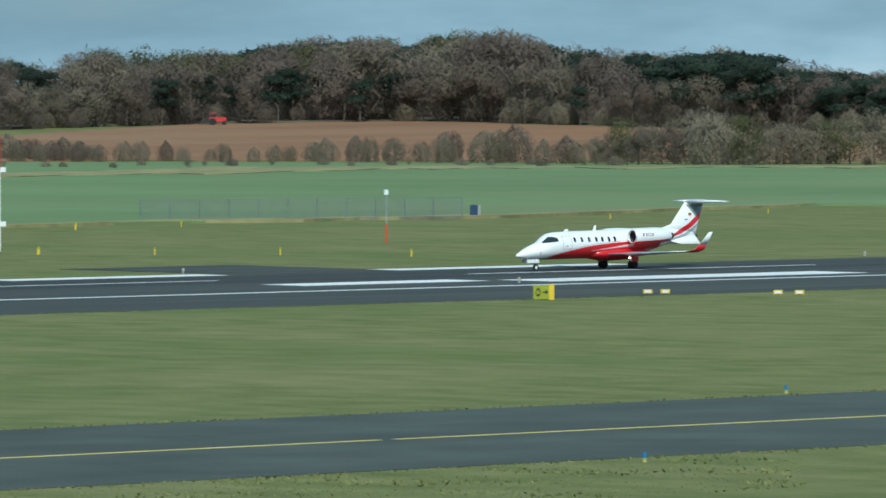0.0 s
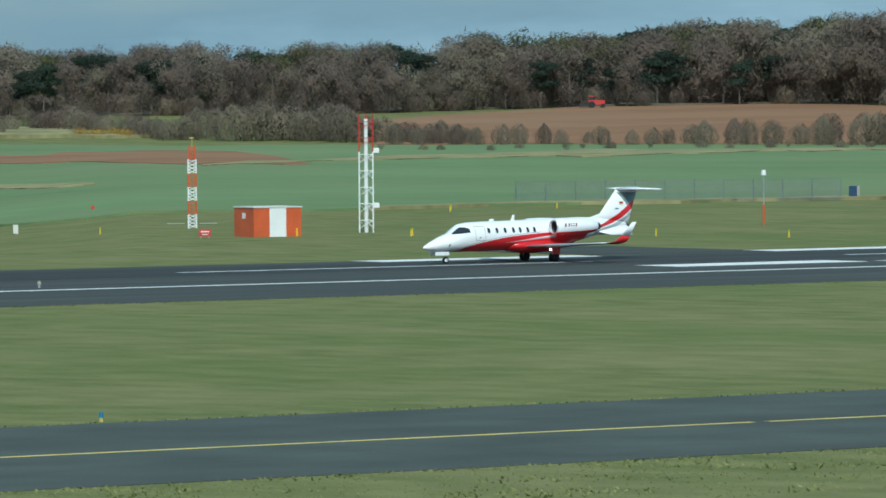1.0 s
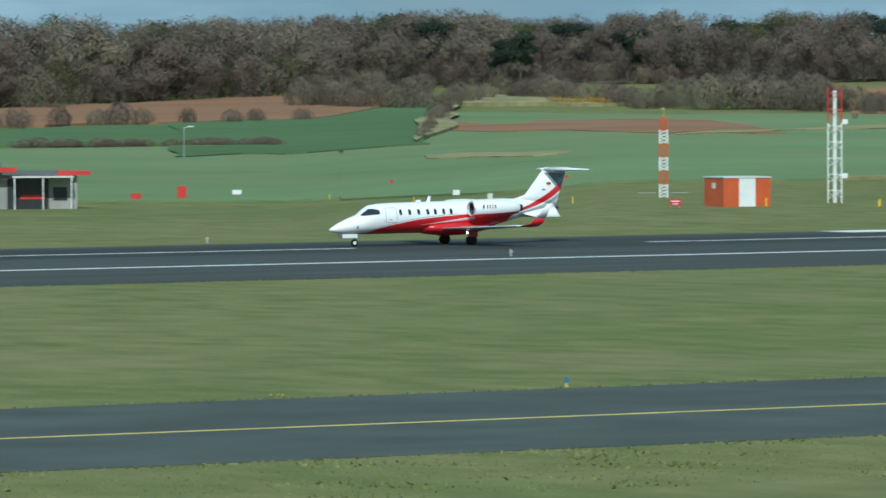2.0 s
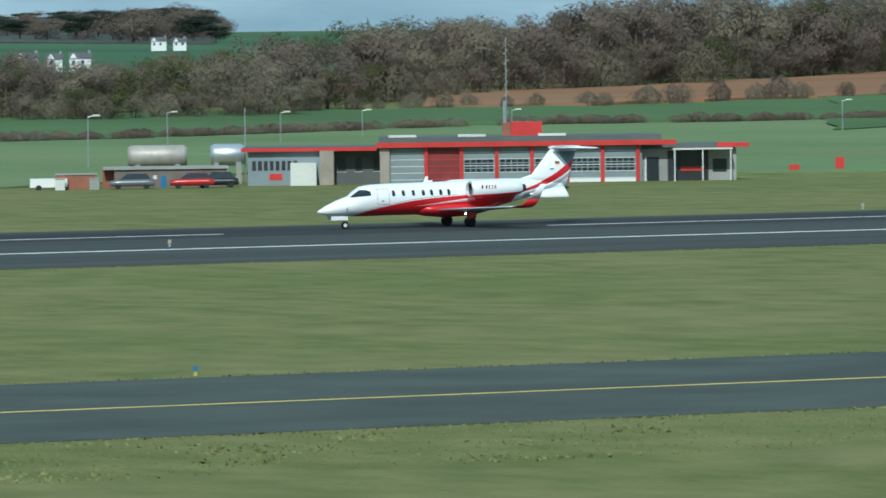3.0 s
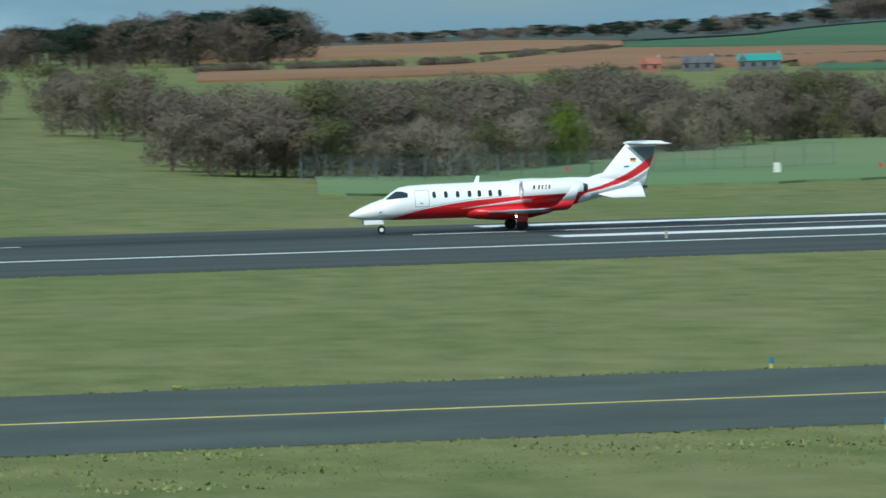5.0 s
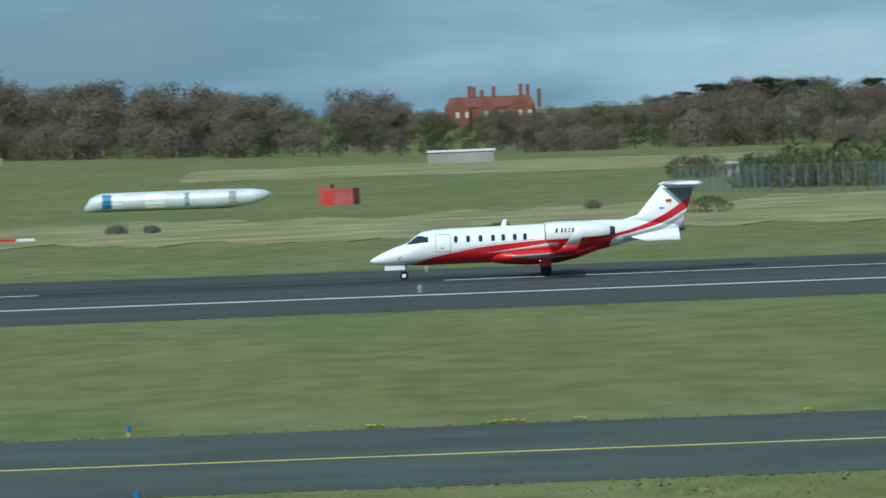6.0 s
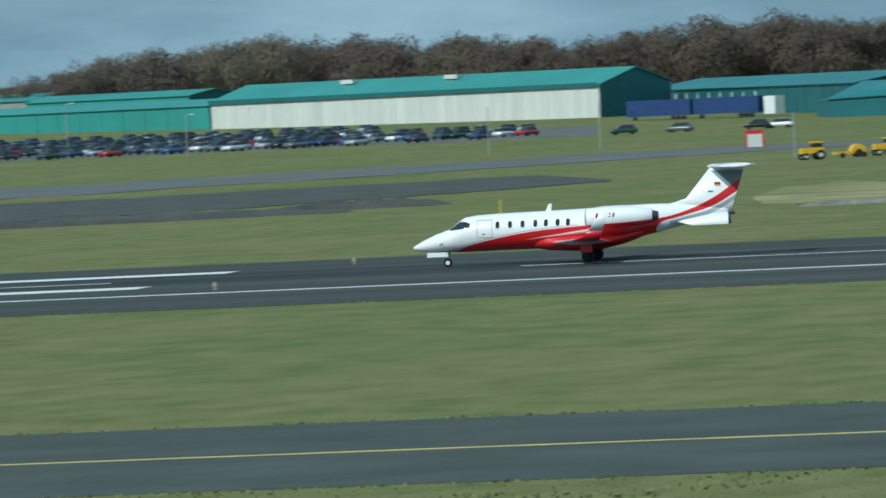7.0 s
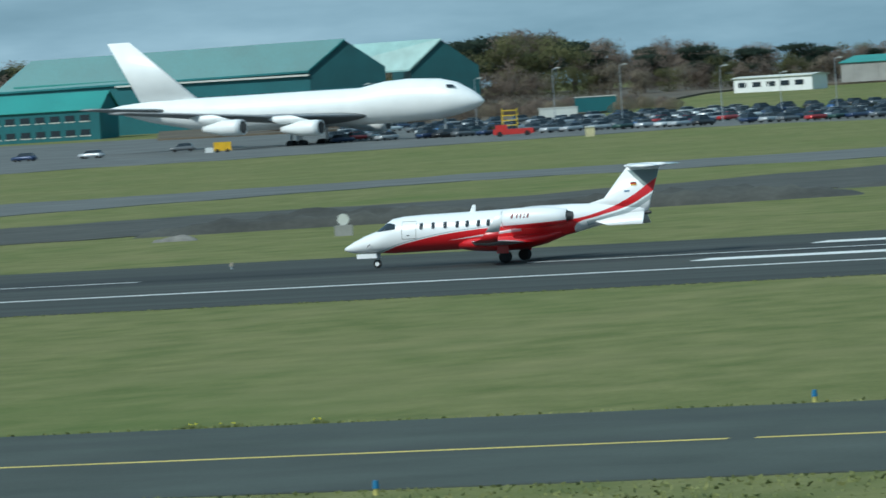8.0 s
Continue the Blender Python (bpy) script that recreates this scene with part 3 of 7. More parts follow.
# wings with winglets, nacelles with pylons
for side in (-1, 1):
    g = Geo()
    foil(g, [((5.15, side * 0.5, 0.93), (8.35, side * 0.5, 0.88), 0.28, (0, 0, 1)), ((6.0, side * 3.0, 1.03), (8.25, side * 3.0, 1.01), 0.16, (0, 0, 1)), ((7.15, side * 6.45, 1.20), (8.42, side * 6.45, 1.19), 0.08, (0, 0, 1))])
    wing = part("wing", g, M_JETSILVER, jet, "slender low wing in silver grey", True)
    g = Geo()
    foil(g, [((5.14, side * 0.5, 0.93), (8.37, side * 0.5, 0.88), 0.30, (0, 0, 1)), ((5.62, side * 1.9, 0.985), (8.32, side * 1.9, 0.95), 0.235, (0, 0, 1))])
    part("wing_root", g, M_JETRED, wing, "red wing root", True)
    g = Geo()
    foil(g, [((5.30, side * 1.0, 0.945), (5.60, side * 1.0, 0.945), 0.12, (0, 0, 1)), ((7.12, side * 6.45, 1.20), (7.30, side * 6.45, 1.20), 0.06, (0, 0, 1))])
    part("leading_edge", g, M_ALU, wing, "bare metal leading edge", True)
    g = Geo()
    foil(g, [((7.15, side * 6.43, 1.17), (8.42, side * 6.43, 1.16), 0.11, (0, 0, 1)), ((7.62, side * 6.70, 1.30), (8.50, side * 6.70, 1.30), 0.08, (0, -side * 0.8, 0.6)), ((7.95, side * 6.80, 1.62), (8.64, side * 6.80, 1.62), 0.06, (0, -side, 0.1))])
    part("winglet", g, M_JETRED, wing, "red lower winglet", True)
    g = Geo()
    foil(g, [((7.95, side * 6.80, 1.61), (8.64, side * 6.80, 1.61), 0.06, (0, -side, 0.1)), ((8.62, side * 7.02, 2.42), (8.95, side * 7.02, 2.42), 0.04, (0, -side, 0.1))])
    part("winglet_tip", g, M_JETWHITE, wing, "white upper winglet", True)
    cy, cz = side * 1.40, 2.08
    g = Geo()
    prof = ((7.16, 0.36), (7.05, 0.39), (7.03, 0.42), (7.10, 0.455), (7.5, 0.485), (8.2, 0.50), (9.0, 0.48), (9.7, 0.42), (10.2, 0.33), (10.25, 0.29))
    g.loft([[(s, cy + r * math.cos(a), cz + r * math.sin(a)) for a in [2 * math.pi * k / 28 for k in range(28)]] for s, r in prof], caps=False)
    nac = part("nacelle", g, M_JET, jet, "white engine nacelle with red and grey band", True)
    g = Geo()
    g.loft([[(s, cy + r * math.cos(a), cz + r * math.sin(a)) for a in [2 * math.pi * k / 24 for k in range(24)]] for s, r in ((7.10, 0.37), (7.45, 0.36), (7.46, 0.10), (7.2, 0.02))], caps=False)
    part("intake", g, M_JETDARK, nac, "dark engine intake with fan", True)
    g = Geo()
    g.loft([[(s, cy + r * math.cos(a), cz + r * math.sin(a)) for a in [2 * math.pi * k / 24 for k in range(24)]] for s, r in ((7.14, 0.372), (7.02, 0.395), (7.02, 0.42), (7.09, 0.452))], caps=False)
    part("intake_lip", g, M_ALU, nac, "polished intake lip", True)
    g = Geo()
    g.rod((10.1, cy, cz), (10.5, cy, cz), 0.27, 0.20, 16)
    part("exhaust", g, M_JETDARK, nac, "dark exhaust")
    g = Geo()
    foil(g, [((7.8, side * 0.6, 2.02), (10.3, side * 0.45, 2.02), 0.16, (0, 0, 1)), ((8.0, side * 1.1, 2.06), (10.1, side * 1.1, 2.06), 0.16, (0, 0, 1))])
    part("pylon", g, M_JET, nac, "", True)
    # marking as plain bars, the characters' size
    for i, s in enumerate((7.60, 7.86, 8.04, 8.22, 8.40)):
        g = Geo()
        w = 0.045 if i else 0.055
        g.add([(s + dx, cy + side * (math.sqrt(max(0.495 ** 2 - (z - cz) ** 2, 0)) + 0.012), z) for dx, z in ((-w, 2.10), (w, 2.10), (w + 0.04, 2.30), (-w + 0.04, 2.30))], [(0, 1, 2, 3)])
        part("marking_bar", g, M_SCRIPT, nac, "plain dark red marking bar")
    for i, m in enumerate((M_FLAGBLACK, M_FLAGRED, M_FLAGGOLD)):
        g = Geo()
        z = 3.50 - 0.055 * i
        g.box(13.08, side * 0.152 - 0.006, z - 0.055, 13.36, side * 0.152 + 0.006, z)
        part("flag_bar", g, m, jet)
    g = Geo()
    g.box(12.75, side * 0.165 - 0.006, 3.05, 13.0, side * 0.165 + 0.006, 3.11)
    part("fin_marking", g, M_BLUE, jet)
    # main gear
    gy = side * 1.45
    g = Geo()
    g.rod((7.0, gy, 0.28), (6.95, gy * 0.95, 0.95), 0.07, 0.09)
    leg = part("main_leg", g, M_STEEL, jet, "main gear leg")
    for dy in (-0.14, 0.14):
        g = Geo()
        g.loft([[(7.04 + r * math.cos(a), gy + dy + y, 0.28 + r * math.sin(a)) for a in [2 * math.pi * k / 20 for k in range(20)]] for y, r in ((-0.09, 0.17), (-0.085, 0.25), (-0.04, 0.28), (0.04, 0.28), (0.085, 0.25), (0.09, 0.17))])
        tyre = part("main_wheel", g, M_TYRE, leg, "black tyre", True)
    g = Geo()
    g.box(6.72, gy + side * 0.24, 0.46, 7.30, gy + side * 0.27, 0.92)
    part("gear_door", g, M_JETRED, leg, "red gear door")
    g = Geo()
    g.rod((6.78, side * 1.45, 0.72), (6.72, side * 1.45, 0.72), 0.05, 0.04, 10)
    part("landing_light", g, M_LAMP, jet, "lit landing light")
g = Geo()
g.rod((0, 0, 0.2), (0.12, 0, 0.80), 0.05)
leg = part("nose_leg", g, M_STEEL, jet, "nose gear leg")
g = Geo()
g.loft([[(r * math.cos(a), y, 0.21 + r * math.sin(a)) for a in [2 * math.pi * k / 20 for k in range(20)]] for y, r in ((-0.07, 0.12), (-0.07, 0.19), (-0.03, 0.21), (0.03, 0.21), (0.07, 0.19), (0.07, 0.12))])
part("nose_tyre", g, M_TYRE, leg, "black tyre", True)
g = Geo()
g.rod((0, -0.075, 0.21), (0, 0.075, 0.21), 0.11, 0.11, 14)
part("nose_hub", g, M_WHITE, leg, "white wheel hub")
for side in (-1, 1):
    g = Geo()
    g.box(-0.95, side * 0.26 - 0.015, 0.50, 0.08, side * 0.26 + 0.015, 0.72)
    part("nose_gear_door", g, M_JETWHITE, jet, "white nose gear door")


# ---- trees ----
def branchy(rng, h, limbs=7, spread=0.34):
    """Tapered trunk and limbs of a tree h tall; returns the mesh and the limb tips."""
    gg, tips = Geo(), []
    lean = Vector((rng.uniform(-0.03, 0.03), rng.uniform(-0.03, 0.03), 1)) * h
    gg.rod((0, 0, -0.6), lean * 0.35, h * 0.020, h * 0.014, 6)
    gg.rod(lean * 0.35, lean * 0.85, h * 0.014, h * 0.004, 5)
    for k in range(limbs):
        a, q = rng.uniform(0, 6.28), rng.uniform(0.22, 0.62)
        base = lean * q
        tip = base + Vector((math.cos(a) * h * spread * rng.uniform(0.6, 1.1), math.sin(a) * h * spread * rng.uniform(0.6, 1.1), h * rng.uniform(0.16, 0.36)))
        gg.rod(base, tip, h * 0.007, h * 0.002, 4)
        tips.append(tip)
    tips.append(lean * 0.9)
    return gg, tips


def flake(gg, p, d, w, l, rng):
    """One pointed twig spray at p along d."""
    d = d.normalized()
    u = d.orthogonal().normalized()
    u = (u * math.cos(rng.uniform(0, 6.28)) + d.cross(u) * math.sin(rng.uniform(0, 6.28))).normalized()
    gg.add([p - u * w, p + u * w, p + d * l], [(0, 1, 2)])


def spray(gg, p, facing, rise, w, l, rng, jitter=0.38):
    """One pointed twig or needle spray at p: its flat side turned outwards, its point running along rise."""
    n = (facing.normalized() + Vector((rng.gauss(0, jitter), rng.gauss(0, jitter), rng.gauss(0, jitter)))).normalized()
    d = rise - n * rise.dot(n)
    d = d.normalized() if d.length > 1e-4 else n.orthogonal().normalized()
    u = n.cross(d)
    gg.add([p - u * w, p + u * w, p + d * l], [(0, 1, 2)])


def bare_crown(rng, h, tips, n=420, size=1.0, low=0.16):
    gg = Geo()
    mid = Vector((0, 0, h * 0.42))
    for k in range(n):
        c = tips[k % len(tips)]
        d = Vector((rng.gauss(0, 1), rng.gauss(0, 1), rng.gauss(0, 0.9))).normalized()
        p = c + d * h * 0.175 * rng.random() ** 0.3
        if k % 4 == 0:
            e = rng.uniform(0, 6.28)
            p = Vector((math.cos(e) * h * rng.uniform(0.08, 0.27), math.sin(e) * h * rng.uniform(0.08, 0.27), rng.uniform(0.04, 0.45) * h))
        p.z = max(p.z, h * low * rng.uniform(0.1, 1.2))
        out = d * 0.7 + (p - mid) / (h * 0.4)
        rise = Vector((p.x, p.y, 0)) * (1.2 / h) + Vector((rng.gauss(0, 0.35), rng.gauss(0, 0.35), 1))
        spray(gg, p, out, rise, size * rng.uniform(0.06, 0.17), size * rng.uniform(0.6, 1.5), rng, 0.28)
    return gg


def pine_crown(rng, h, n=1600, low=0.42):
    """An irregular, rather flat-topped pine crown on a bare stem."""
    gg = Geo()
    lumps = [(rng.uniform(0, 6.28), rng.uniform(0.0, 0.2) * h, rng.uniform(low, 0.92) * h, rng.uniform(0.09, 0.16) * h) for _ in range(9)]
    for k in range(n):
        a, rad, z, s = lumps[k % 9]
        d = Vector((rng.gauss(0, 1), rng.gauss(0, 1), rng.gauss(0, 0.6))).normalized()
        e = d * s * 1.5 * rng.random() ** 0.25
        p = Vector((math.cos(a) * rad + e.x, math.sin(a) * rad + e.y, z + e.z * 0.6))
        spray(gg, p, d + Vector((p.x, p.y, 0)) * (1.5 / h), Vector((p.x, p.y, h * 0.05)), rng.uniform(0.10, 0.24), rng.uniform(0.5, 1.0), rng, 0.3)
    return gg


def dome_crown(rng, h, wide, n=700, size=0.6):
    """A leafy or twiggy bush, full down to the ground, with a lumpy outline."""
    gg = Geo()
    ph = rng.uniform(0, 6)
    for k in range(n):
        a, v = rng.uniform(0, 6.28), rng.random()
        lump = 1 + 0.20 * math.sin(3 * a + ph) + 0.14 * math.sin(7 * a + 2 * ph + 4 * v)
        r = wide * lump * (math.sqrt(max(0.0, 1 - ((v - 0.35) / 0.65) ** 2)) if v > 0.35 else 0.82 + 0.5 * v) * rng.random() ** 0.18
        p = Vector((math.cos(a) * r, math.sin(a) * r, h * v * (0.88 + 0.12 * math.sin(2 * a + ph))))
        spray(gg, p, Vector((p.x / wide, p.y / wide, (p.z - 0.4 * h) / h)), Vector((p.x * 0.2, p.y * 0.2, 1)) + Vector((rng.gauss(0, 0.3), rng.gauss(0, 0.3), 0)), size * rng.uniform(0.07, 0.17), size * rng.uniform(0.6, 1.5), rng, 0.28)
    return gg


rng = random.Random(7)
KINDS = {}          # name: list of (trunk mesh, crown mesh, arrays)
for kind, count, mt in (("bare", 4, M_TWIG), ("grey", 3, M_TWIG2), ("olive", 3, M_OLIVE), ("pine", 3, M_PINE)):
    KINDS[kind] = []
    for k in range(count):
        trunk, tips = branchy(rng, 12.0, 9)
        crown = pine_crown(rng, 12.0) if kind == "pine" else bare_crown(rng, 12.0, tips, 1900, 0.85)
        KINDS[kind].append((trunk.mesh("trunk", M_BARK), crown.mesh("crown", mt), trunk, crown, mt))
for kind, count, wide, mt in (("bush", 3, 2.6, M_TWIG2), ("gorse", 1, 2.6, mat("flowering gorse", (0.30, 0.19, 0.035), 0.9, var=0.15, scale=0.4, fine=3)), ("brownbush", 2, 2.4, M_TWIG)):
    KINDS[kind] = []
    for k in range(count):
        trunk, crown = branchy(rng, 4.0, 5)[0], dome_crown(rng, 4.0, wide, 1800, 0.42)
        KINDS[kind].append((trunk.mesh("trunk", M_BARK), crown.mesh("crown", mt), trunk, crown, mt))
LABELS = {"bare": "bare brown deciduous tree at the edge of a wood", "grey": "leafless grey-brown tree with fine twigs", "olive": "ivy-clad olive-green tree at the wood edge", "pine": "dark green pine standing above the wood",
          "bush": "leafless grey-brown bush in a hedge", "brownbush": "bare dark brown bush in a hedge",
          "gorse": "yellow-brown gorse bush on a grass bank"}


def plant(kind, a, r, h, dz=0.0, wide=1.0):
    tr, cr = rng.choice(KINDS[kind])[:2]
    base = 12.0 if kind in ("bare", "grey", "olive", "pine") else 4.0
    nm = "bush" if base == 4.0 else "pine_tree" if kind == "pine" else "tree"
    ob = thing(nm, Matrix.LocRotScale(polar(a, r, dz), Euler((0, 0, rng.uniform(0, 6.28))), Vector((wide * h / base, wide * h / base, h / base))), LABELS[kind], "bush" if base == 4.0 else "tree", "trees of the woodland")
    for q, me in (("trunk", tr), ("crown", cr)):
        c = new(q, me)
        c.parent = ob
    return ob


def woodland(name, label, mixture, a0, a1, depth, tops, n, wide=1.0):
    """Massed far trees in one mesh for each kind. depth: range knots (azimuth, near, far); tops: knots (azimuth, height)."""
    for kind, share in mixture:
        vs, fs, off = [], [], 0
        tv, tf, toff = [], [], 0
        for k in range(int(0.78 * n * share) if mixture is not HEDGE else n // 2):
            a = rng.uniform(a0, a1)
            r0, r1 = np.interp(a, [d[0] for d in depth], [d[1] for d in depth]), np.interp(a, [d[0] for d in depth], [d[2] for d in depth])
            r = r0 + (r1 - r0) * rng.random()
            h = float(np.interp(a, [d[0] for d in tops], [d[1] for d in tops])) * rng.uniform(0.84, 1.07)
            _, _, trunk, crown, mt = rng.choice(KINDS[kind])
            p, c, s, q = polar(a, r), math.cos(k * 2.4), math.sin(k * 2.4), h / (4.0 if "bush" in kind else 12.0)
            rot = np.array([[c * q * wide, -s * q * wide, 0], [s * q * wide, c * q * wide, 0], [0, 0, q]])
            vs.append(np.array(crown.v) @ rot.T + np.array(p))
            fs.append(np.array(crown.f) + off)
            tv.append(np.array(trunk.v) @ rot.T + np.array(p))
            tf += [tuple(i + toff for i in f) for f in trunk.f]
            off += len(crown.v)
            toff += len(trunk.v)
        if vs:
            V, F = np.concatenate(vs), np.concatenate(fs)
            me = bpy.data.meshes.new(name)
            me.vertices.add(len(V))
            me.vertices.foreach_set("co", V.ravel())
            me.loops.add(F.size)
            me.loops.foreach_set("vertex_index", F.ravel())
            me.polygons.add(len(F))
            me.polygons.foreach_set("loop_start", np.arange(0, F.size, 3))
            me.update(calc_edges=True)
            me.materials.append(mt)
            tagged(new(name, me), label, "woodland", kind="stuff")
            me = bpy.data.meshes.new(name)
            me.from_pydata(np.concatenate(tv).tolist(), [], tf)
            me.materials.append(M_BARK)
            tagged(new(name, me), label, "woodland", kind="stuff")


def rowof(kinds, a0, a1, n, r, hs, jitter=15, wide=1.0):
    for k in range(n):
        a = a0 + (a1 - a0) * (k + rng.uniform(0.1, 0.9)) / n
        rr = float(np.interp(a, [d[0] for d in r], [d[1] for d in r])) + rng.uniform(-jitter, jitter)
        h = float(np.interp(a, [d[0] for d in hs], [d[1] for d in hs])) * rng.uniform(0.75, 1.12)
        plant(rng.choice(kinds), a, rr, h, 0.0, wide * rng.uniform(0.85, 1.2))


M_LITTER = mat("leaf litter", (0.105, 0.085, 0.060), 0.95, var=0.2, scale=0.05, fine=0.5)
M_PINEFLOOR = mat("dark fill under pines", (0.050, 0.058, 0.044), 0.95, var=0.2, scale=0.03, fine=0.3)
patch("wood_floor", 29.4, 46.5, ((29.4, 1425), (36, 1445), (37.9, 1496), (39.7, 1526), (41.7, 1460), (46.5, 1340)), ((29.4, 1760), (46.5, 1760)), M_LITTER, "brown leaf litter under the wood", 0.5, ragged=0.004)
# Dark ground added so the sparse hilltop trees read as one dense wood.
patch("wood_floor", 9.5, 24.4, ((9.5, 2500), (11.6, 2450), (12.85, 1940), (14, 2050), (14.7, 2440), (16, 2790), (17, 3780), (19.2, 3380), (20.7, 2600), (22.2, 2460), (24.4, 2470)), ((9.5, 4300), (24.4, 4300)), M_PINEFLOOR, "dark ground added to thicken the hilltop wood", 0.8, ragged=0.004)
patch("wood_floor", -21.5, -13.4, ((-21.5, 1225), (-18.2, 1210), (-17.4, 1250), (-16.6, 1440), (-13.4, 1440)), ((-21.5, 1780), (-13.4, 1780)), M_LITTER, "brown scrub ground beyond the car park", 0.4, ragged=0.006)
HEDGE = (("bush", 0.5), ("brownbush", 0.5))
WOOD = (("bare", 0.58), ("grey", 0.24), ("olive", 0.06), ("pine", 0.12))
EAST = ((29.5, 1430, 1600), (36, 1450, 1640), (37.9, 1500, 1670), (39.7, 1530, 1690), (41.7, 1465, 1650), (46, 1350, 1600))
EAST_TOPS = ((29.5, 14), (31, 14.5), (32, 16), (32.9, 15.5), (33.6, 13.4), (34.6, 14.4), (35.1, 13.2), (35.8, 15), (36.4, 14), (37, 16), (37.6, 15.5), (38.4, 16.8), (38.9, 18.8), (39.7, 18.2), (40.2, 19.8), (40.6, 20), (41.2, 17.3), (41.7, 15.3), (42.9, 16), (43.4, 11.8), (44.1, 10.5), (46, 11))
woodland("east_wood", "leafless brown mixed wood with dark pines", WOOD, 29.5, 46, EAST, EAST_TOPS, 430, 1.3)
woodland("undergrowth", "brown undergrowth along the wood edge", HEDGE, 29.5, 46, [(a, r0 - 12, r0 + 60) for a, r0, r1 in EAST], ((29, 5.0), (46, 5.0)), 420, 1.0)
woodland("pine_wood", "dark pines at the end of the wood", (("pine", 1.0),), 41.9, 46, ((41.9, 1450, 1520), (46, 1340, 1420)), EAST_TOPS, 80, 1.4)
woodland("pine_wood", "dark pines along the crest of the wood", (("pine", 1.0),), 37.8, 46, ((37.8, 1590, 1680), (42, 1560, 1680), (42.4, 1440, 1640), (46, 1330, 1600)), EAST_TOPS, 120, 1.35)
rowof(("bare", "bare", "grey", "bare", "pine"), 30, 45, 74, ((29.5, 1425), (36, 1440), (37.9, 1497), (39.7, 1525), (41.7, 1460), (46, 1345)), ((29.5, 11), (36, 11.5), (40, 14), (43, 11), (46, 9.5)), 8, 1.1)
rowof(("bush", "brownbush", "bush"), 36.2, 41.8, 30, ((36.2, 1185), (38, 1180), (41.8, 1110)), ((36.2, 3.8), (37.2, 4.2), (38.0, 3.0), (39.4, 4.6), (40.4, 5.5), (40.7, 6.5), (41.0, 4.5), (41.8, 5)), 12, 0.8)
rowof(("brownbush", "bush", "grey"), 36.0, 44, 26, ((36, 1080), (44, 1060)), ((36, 1.3), (44, 1.8)), 20, 1.2)
rowof(("grey", "bush", "olive", "bare"), 41.4, 45.5, 30, ((41, 1095), (46, 1075)), ((41.4, 4.5), (41.8, 7.5), (42.5, 9), (43.1, 6.5), (44, 8.5), (46, 9)), 25, 1.25)
rowof(("bush", "grey", "brownbush", "bush"), 31.1, 37.0, 44, ((31, 1230), (32.2, 1225), (33, 1330), (34.2, 1250), (37, 1205)), ((31, 5.0), (31.5, 6.8), (32.2, 6.8), (32.6, 4), (33.4, 5.5), (34.2, 4), (34.7, 7.2), (35.6, 7.6), (36, 5), (37, 3.5)), 10, 1.15)
rowof(("bush", "brownbush"), 32.22, 32.5, 9, ((32.22, 900), (32.5, 1240)), ((32.2, 1.6), (32.5, 4.0)), 10, 1.0)
for a, r in ((33.45, 1262), (33.6, 1258), (33.75, 1262), (33.85, 1255)):
    plant("gorse", a, r, 2.0, 0.0, 1.5)
woodland("fire_station_wood", "bare brown wood behind the fire station", (("bare", 0.62), ("grey", 0.28), ("olive", 0.10)), 19, 31.4, ((19, 985, 1120), (25, 1010, 1150), (26.6, 1150, 1260), (28.4, 1212, 1330), (31.4, 1372, 1480)),
         ((19, 5), (21.3, 5.5), (21.9, 6.3), (22.4, 8.5), (23, 8.6), (23.6, 7.5), (24.3, 9.5), (25, 10.8), (25.5, 11.5), (26.2, 13.3), (27, 12.6), (27.6, 14.2), (27.9, 15.8), (28.4, 15.7), (29.2, 16.2), (29.8, 14.8), (30.2, 15.6), (31.4, 14.8)), 240, 1.4)
rowof(("bare", "grey", "bush", "olive"), 19, 31.3, 64, ((19, 965), (25, 1000), (26.6, 1142), (28.4, 1205), (31.3, 1362)), ((19, 4.2), (24, 4.5), (26, 7), (31, 9)), 8, 1.4)
rowof(("bush", "brownbush", "bush"), 24.5, 31.2, 22, ((24.5, 1020), (26.6, 1035), (28.4, 1050), (31.2, 1100)), ((24.5, 2.4), (28, 2.8), (29.5, 4.0), (31.2, 2.8)), 6, 1.1)
woodland("field_wood", "bare brown and olive trees beyond the crop field", (("bare", 0.50), ("grey", 0.38), ("olive", 0.12)), 8.5, 21.6, ((8.5, 530, 640), (11.3, 576, 660), (12.6, 632, 720), (13.6, 672, 760), (14.4, 712, 800), (16, 708, 800), (18.1, 742, 840), (19.5, 788, 870), (20.6, 838, 920), (21.6, 850, 930)),
         ((8.5, 7), (11.3, 8.2), (12.4, 8.2), (13, 7.8), (14, 7.5), (15, 7.2), (16.5, 7.1), (17, 6), (17.6, 5.1), (18, 5.8), (18.9, 7.0), (19.5, 6.6), (20, 6.2), (20.8, 6.8), (21.6, 7.2)), 210, 1.5)
rowof(("bare", "grey", "grey", "bush", "olive"), 9, 21.5, 66, ((8.5, 528), (11.3, 573), (12.6, 629), (13.6, 668), (14.4, 708), (16, 704), (18.1, 738), (19.5, 783), (20.6, 834), (21.5, 845)), ((9, 4.6), (14, 5.4), (17, 4.4), (21.5, 4.8)), 4, 1.4)
